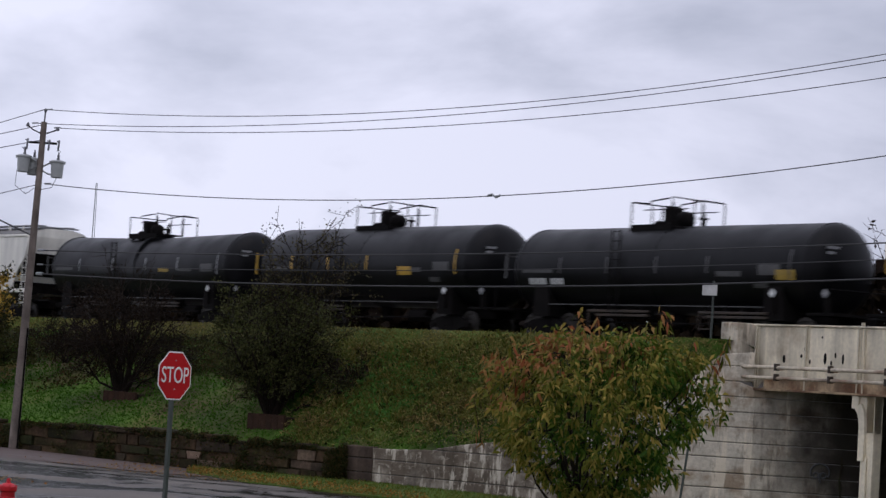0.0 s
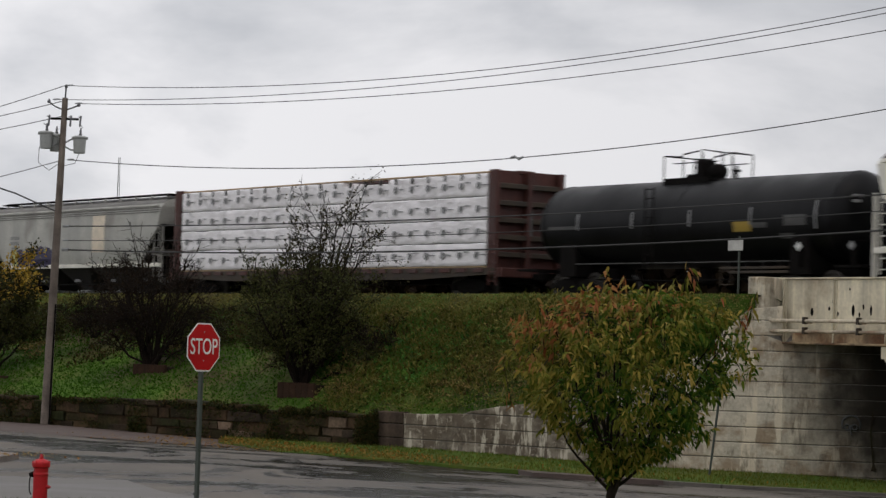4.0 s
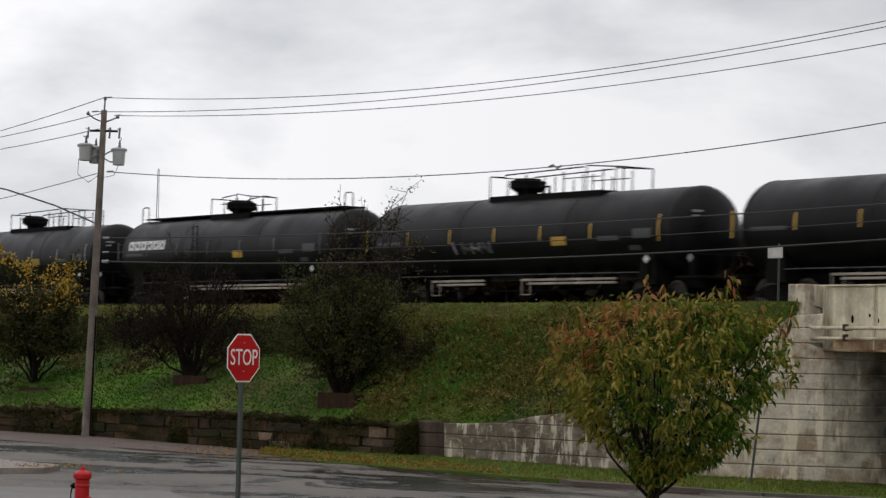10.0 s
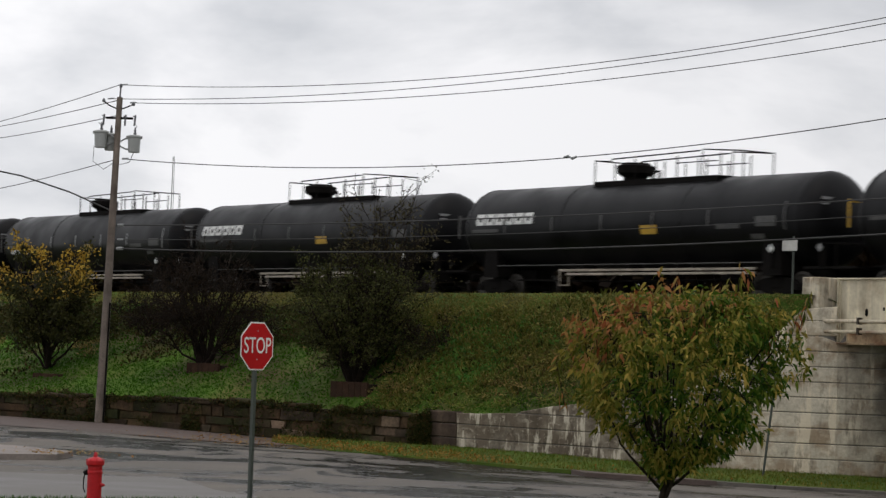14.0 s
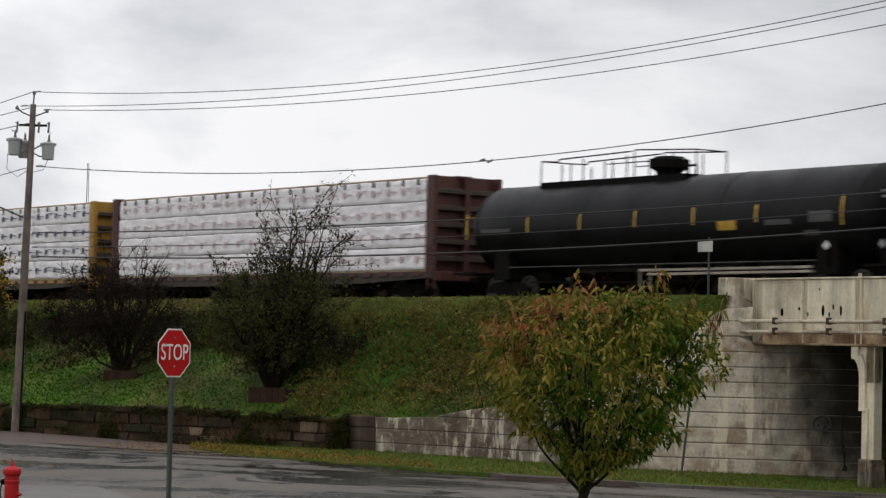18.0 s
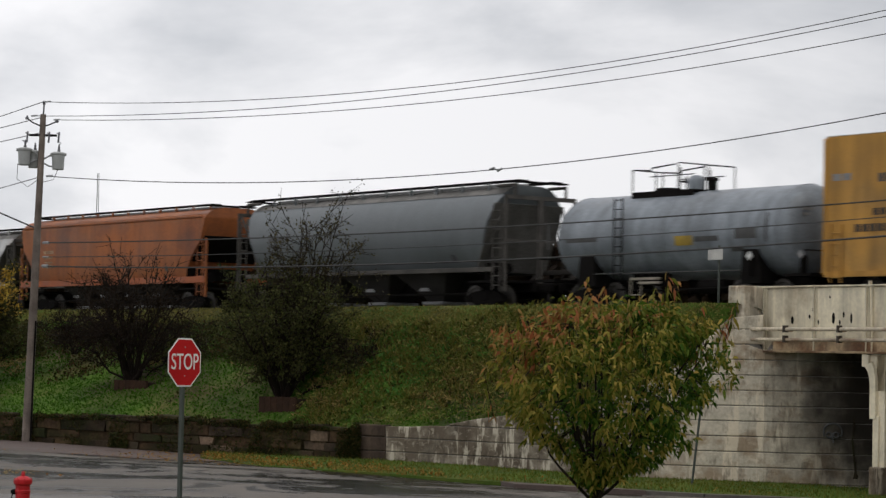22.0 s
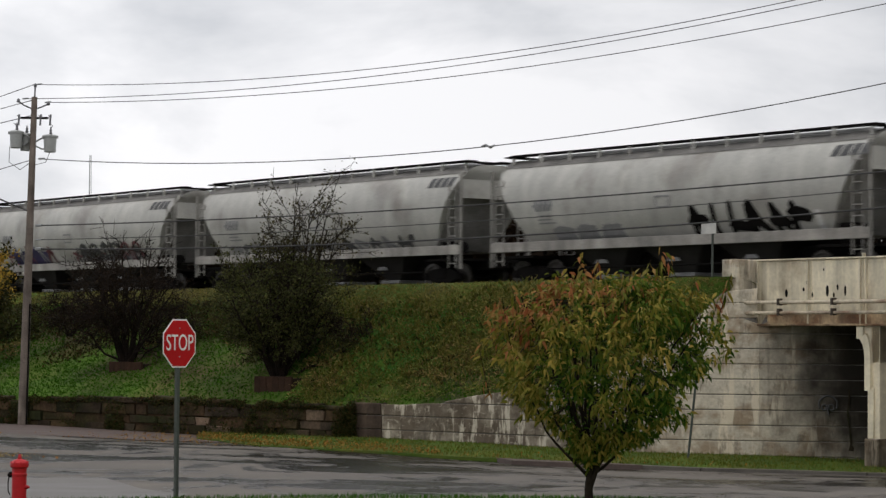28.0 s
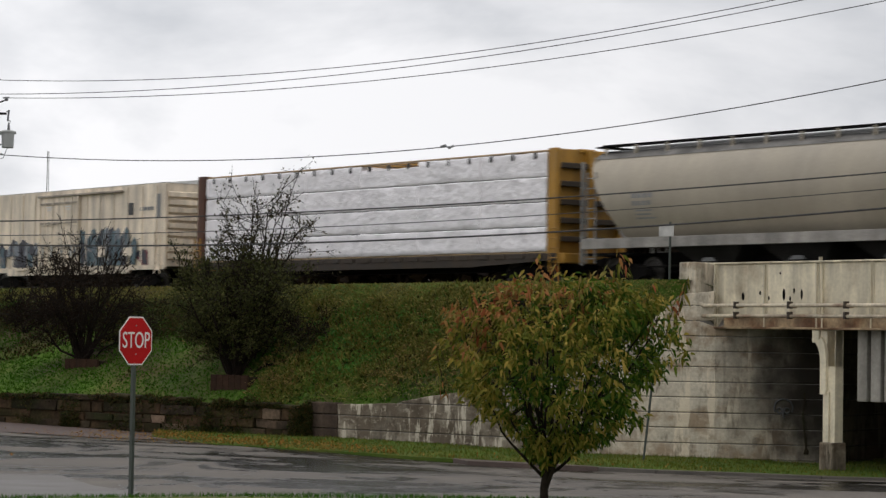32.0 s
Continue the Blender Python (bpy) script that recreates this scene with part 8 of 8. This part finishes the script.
def bank_tufts():
    """Tufts of weeds and long grass that make the bank lumpy: lush green low down, olive and russet above."""
    rnd = random.Random(15)
    lush, olive, russet, pale, crest, dark = (Shape() for k in range(6))
    for i in range(12000):
        p, w = on_bank(rnd)
        west = p.x < -4.5 + 2.0 * noise.noise((p.y * 0.3, 1, 1))
        n = noise.noise((p.x * 0.33, p.y * 0.33, 14)) + 0.4 * noise.noise((p.x * 1.1, p.y * 1.1, 12))
        if west and w < 0.5 + 0.2 * n:
            continue
        if w > (0.84 if west else 0.95) or w < 0.04 or p.z > 3.6 and p.x > 4:
            continue
        if w > 0.86 + 0.12 * n + rnd.uniform(-0.05, 0.05):
            if not west:
                if p.x < 2 or rnd.random() < 0.4:
                    tuft_into(crest, p, rnd.uniform(0.03, 0.09), 10, rnd, 0.08)
                continue
        if w < 0.2 + 0.15 * n and rnd.random() < 0.8:
            sh, size, r = pale, 0.12, rnd.uniform(0.08, 0.22)
        elif not west and n + rnd.uniform(-0.15, 0.15) > -0.06 + 1.0 * abs(w - 0.45):
            sh, size, r = lush, 0.11, rnd.uniform(0.12, 0.32)
        elif n + rnd.uniform(-0.35, 0.35) < (-0.18 if not west else 0.1):
            sh, size, r = russet, 0.12, rnd.uniform(0.08, 0.22)
        else:
            sh, size, r = olive, 0.13, rnd.uniform(0.12, 0.36)
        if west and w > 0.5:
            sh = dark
        tuft_into(sh, p, r, rnd.randrange(14, 26), rnd, size)
    tagged(new("wall_top_grass", pale.mesh("wall_top_grass", M_PALEGRASS, 0, False)), "bright rough grass above the wall", "grass", "", "stuff")
    tagged(new("crest_tufts", crest.mesh("crest_tufts", M_CREST, 0, False)), "low straw-green tufts along the top of the bank", "grass", "", "stuff")
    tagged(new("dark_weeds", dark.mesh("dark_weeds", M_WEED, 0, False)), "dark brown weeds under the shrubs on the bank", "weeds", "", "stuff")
    tagged(new("lush_weeds", lush.mesh("lush_weeds", M_EMERALD, 0, False)), "lush green weeds in the middle of the bank", "weeds", "", "stuff")
    tagged(new("olive_tufts", olive.mesh("olive_tufts", M_TUFT, 0, False)), "dark olive grass tufts on the bank", "grass", "", "stuff")
    tagged(new("russet_weeds", russet.mesh("russet_weeds", M_RUSSET, 0, False)), "withered russet weeds on the bank", "weeds", "", "stuff")


def bank_growth():
    rnd = random.Random(5)
    grass, weeds, straw, rim = Shape(), Shape(), Shape(), Shape()
    for i in range(95000):
        p, w = on_bank(rnd)
        n = noise.noise((p.x * 0.22, p.y * 0.22, 4)) + 0.5 * noise.noise((p.x * 0.9, p.y * 0.9, 2))
        if w > (0.88 if p.x < -4 else 0.86 + 0.16 * n + rnd.uniform(-0.05, 0.05)) or p.z > 3.6 and p.x > 4:
            for k in range(4):
                blade_into(rim, p + Vector((rnd.uniform(-0.15, 0.15), rnd.uniform(-0.05, 0.05), 0)), rnd.uniform(0.02, 0.07), 0.03, rnd, 1.0)
        elif n + max(-0.25, min(0.3, 0.1 * (p.x + 3))) + 1.3 * (w - 0.42) + rnd.uniform(-0.3, 0.3) > 0.1:
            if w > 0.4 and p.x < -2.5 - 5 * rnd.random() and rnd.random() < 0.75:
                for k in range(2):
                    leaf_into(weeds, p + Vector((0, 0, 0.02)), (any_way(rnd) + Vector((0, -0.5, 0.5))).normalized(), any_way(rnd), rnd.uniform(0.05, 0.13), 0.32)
            elif p.x > -5 and rnd.random() < 0.3:
                for k in range(5):
                    straw_into(straw, p + Vector((rnd.uniform(-0.07, 0.07), rnd.uniform(-0.07, 0.07), 0)), rnd)
            elif rnd.random() < 0.5:
                for k in range(2):
                    leaf_into(weeds, p + Vector((0, 0, 0.02)), (any_way(rnd) + Vector((0, -0.5, 0.7))).normalized(), any_way(rnd), rnd.uniform(0.06, 0.17), 0.32)
        else:
            blade_into(grass, p, rnd.uniform(0.03, 0.09), 0.034, rnd, 1.0)
    tagged(new("bank_grass", grass.mesh("bank_grass", M_BLADE, 0, False)), "short green grass on the bank", "grass", "", "stuff")
    tagged(new("rim_grass", rim.mesh("rim_grass", M_CREST, 0, False)), "short straw-green grass below the crest of the bank", "grass", "", "stuff")
    tagged(new("bank_weeds", weeds.mesh("bank_weeds", M_WEED, 0, False)), "dark green and brown weeds on the bank", "weeds", "", "stuff")
    tagged(new("long_grass", straw.mesh("long_grass", M_STRAW, 0, False)), "matted long olive and straw-brown grass on the bank", "grass", "", "stuff")
    crest = Shape()
    for i in range(15000):
        s = rnd.uniform(-60, 19.4)
        a = -2.7 - 2.4 * rnd.random() ** 2.0
        blade_into(crest, track(s, a, CREST - 0.05 - max(0.0, -3.5 - a) * 0.36), rnd.uniform(0.03, 0.07), 0.02, rnd)
    tagged(new("crest_grass", crest.mesh("crest_grass", M_CREST, 0, False)), "uneven grass along the crest of the bank", "grass", "", "stuff")
    lawn = Shape()
    for i in range(26000):
        x = rnd.uniform(-9, 9)
        y = lawn_edge(x) + 0.1 - 8.5 * rnd.random() ** 1.5
        blade_into(lawn, Vector((x, y, -0.03)), rnd.uniform(0.03, 0.09), 0.008, rnd)
    tagged(new("lawn_grass", lawn.mesh("lawn_grass", M_BLADE, 0, False)), "damp lawn grass at the road's edge", "grass", "", "stuff")
    rough = Shape()
    for i in range(24000):
        k = rnd.randrange(11, 16)
        f = rnd.random()
        a, b = Vector(WALL[k][:3]).lerp(Vector(WALL[k + 1][:3]), f), WALL[k][3] + (WALL[k + 1][3] - WALL[k][3]) * f
        if rnd.random() < 0.8 and noise.noise((a.x * 0.5, a.y * 0.5, 8)) > -0.35:
            p = Vector((a.x, a.y - rnd.uniform(-0.3, 0.16), b + rnd.uniform(-0.3, 0.14) * abs(noise.noise((a.x, a.y, 1))) * 3))
        elif noise.noise((a.x * 0.6, a.y * 0.6, 5)) > 0.0:
            p = Vector((a.x, a.y - rnd.uniform(0.12, 0.22), a.z + rnd.uniform(-0.1, 0.12) + (b - a.z) * rnd.random() ** 3))
        else:
            continue
        leaf_into(rough, p, (any_way(rnd) + Vector((0, -0.6, 0.3))).normalized(), any_way(rnd), rnd.uniform(0.05, 0.13), 0.3)
    tagged(new("wall_weeds", rough.mesh("wall_weeds", M_WEED, 0, False)), "weeds hanging over and growing before the old wall", "weeds", "", "stuff")
    verge, litter, dry = Shape(), Shape(), Shape()
    for i in range(14000):
        k = rnd.randrange(0, len(VG) - 1)
        f, g = rnd.random(), rnd.random()
        a, b = (Vector(VG[k][0]).lerp(Vector(VG[k + 1][0]), f), Vector(VG[k][1]).lerp(Vector(VG[k + 1][1]), f))
        p = a.lerp(b, g)
        blade_into(dry if rnd.random() < (0.6 if g > 0.6 and p.x < 2 else 0.2) else verge, p, rnd.uniform(0.04, 0.1), 0.014, rnd)
        if rnd.random() < (0.6 if p.x < 0 else 0.05) and g > 0.45 + 0.3 * rnd.random() + 0.04 * p.x:
            leaf_into(litter, p + Vector((0, 0, 0.05)), any_way(rnd), Vector((0, 0, 1)), rnd.uniform(0.05, 0.1), 0.4)
    for i in range(1500):
        p = Vector((rnd.gauss(-7.5, 2.2), rnd.gauss(79.0, 2.0), 0))
        p.z = road_z(p.x, p.y) + 0.03
        if p.y < wall_y(p.x) - 0.2:
            leaf_into(litter, p, (any_way(rnd) + Vector((1, 0, 0))).normalized(), Vector((0, 0, 1)), rnd.uniform(0.05, 0.1), 0.4)
    for i in range(160):
        p = Vector((rnd.gauss(-10.4, 0.7), rnd.gauss(55.5, 1.0), 0))
        p.z = road_z(p.x, p.y) + 0.16
        leaf_into(litter, p, (any_way(rnd) + Vector((1, 0, 0))).normalized(), Vector((0, 0, 1)), rnd.uniform(0.05, 0.1), 0.4)
    tagged(new("dry_verge_grass", dry.mesh("dry_verge_grass", M_STRAW, 0, False)), "withered grass on the verge", "grass", "", "stuff")
    tagged(new("verge_grass", verge.mesh("verge_grass", M_VERGE, 0, False)), "short grass on the verge", "grass", "", "stuff")
    tagged(new("fallen_leaves", litter.mesh("fallen_leaves", M_LITTER, 0, False)), "scattered orange fallen leaves", "leaves", "", "stuff")


bank_growth()
bank_tufts()


# ---------- the train passes ----------
def motions():
    """Every car rolls along the straight track at a nearly even speed."""
    for car, s0 in TRAIN:
        rows = []
        for t in (0, 4, 8, 12, 16, 20, 24, 28, 32):
            rows.append((t, track_pose(s0 + 21.98 * t - 0.00874 * (t - 16) ** 2, 0, RAIL)))
        walk(car, rows)


motions()
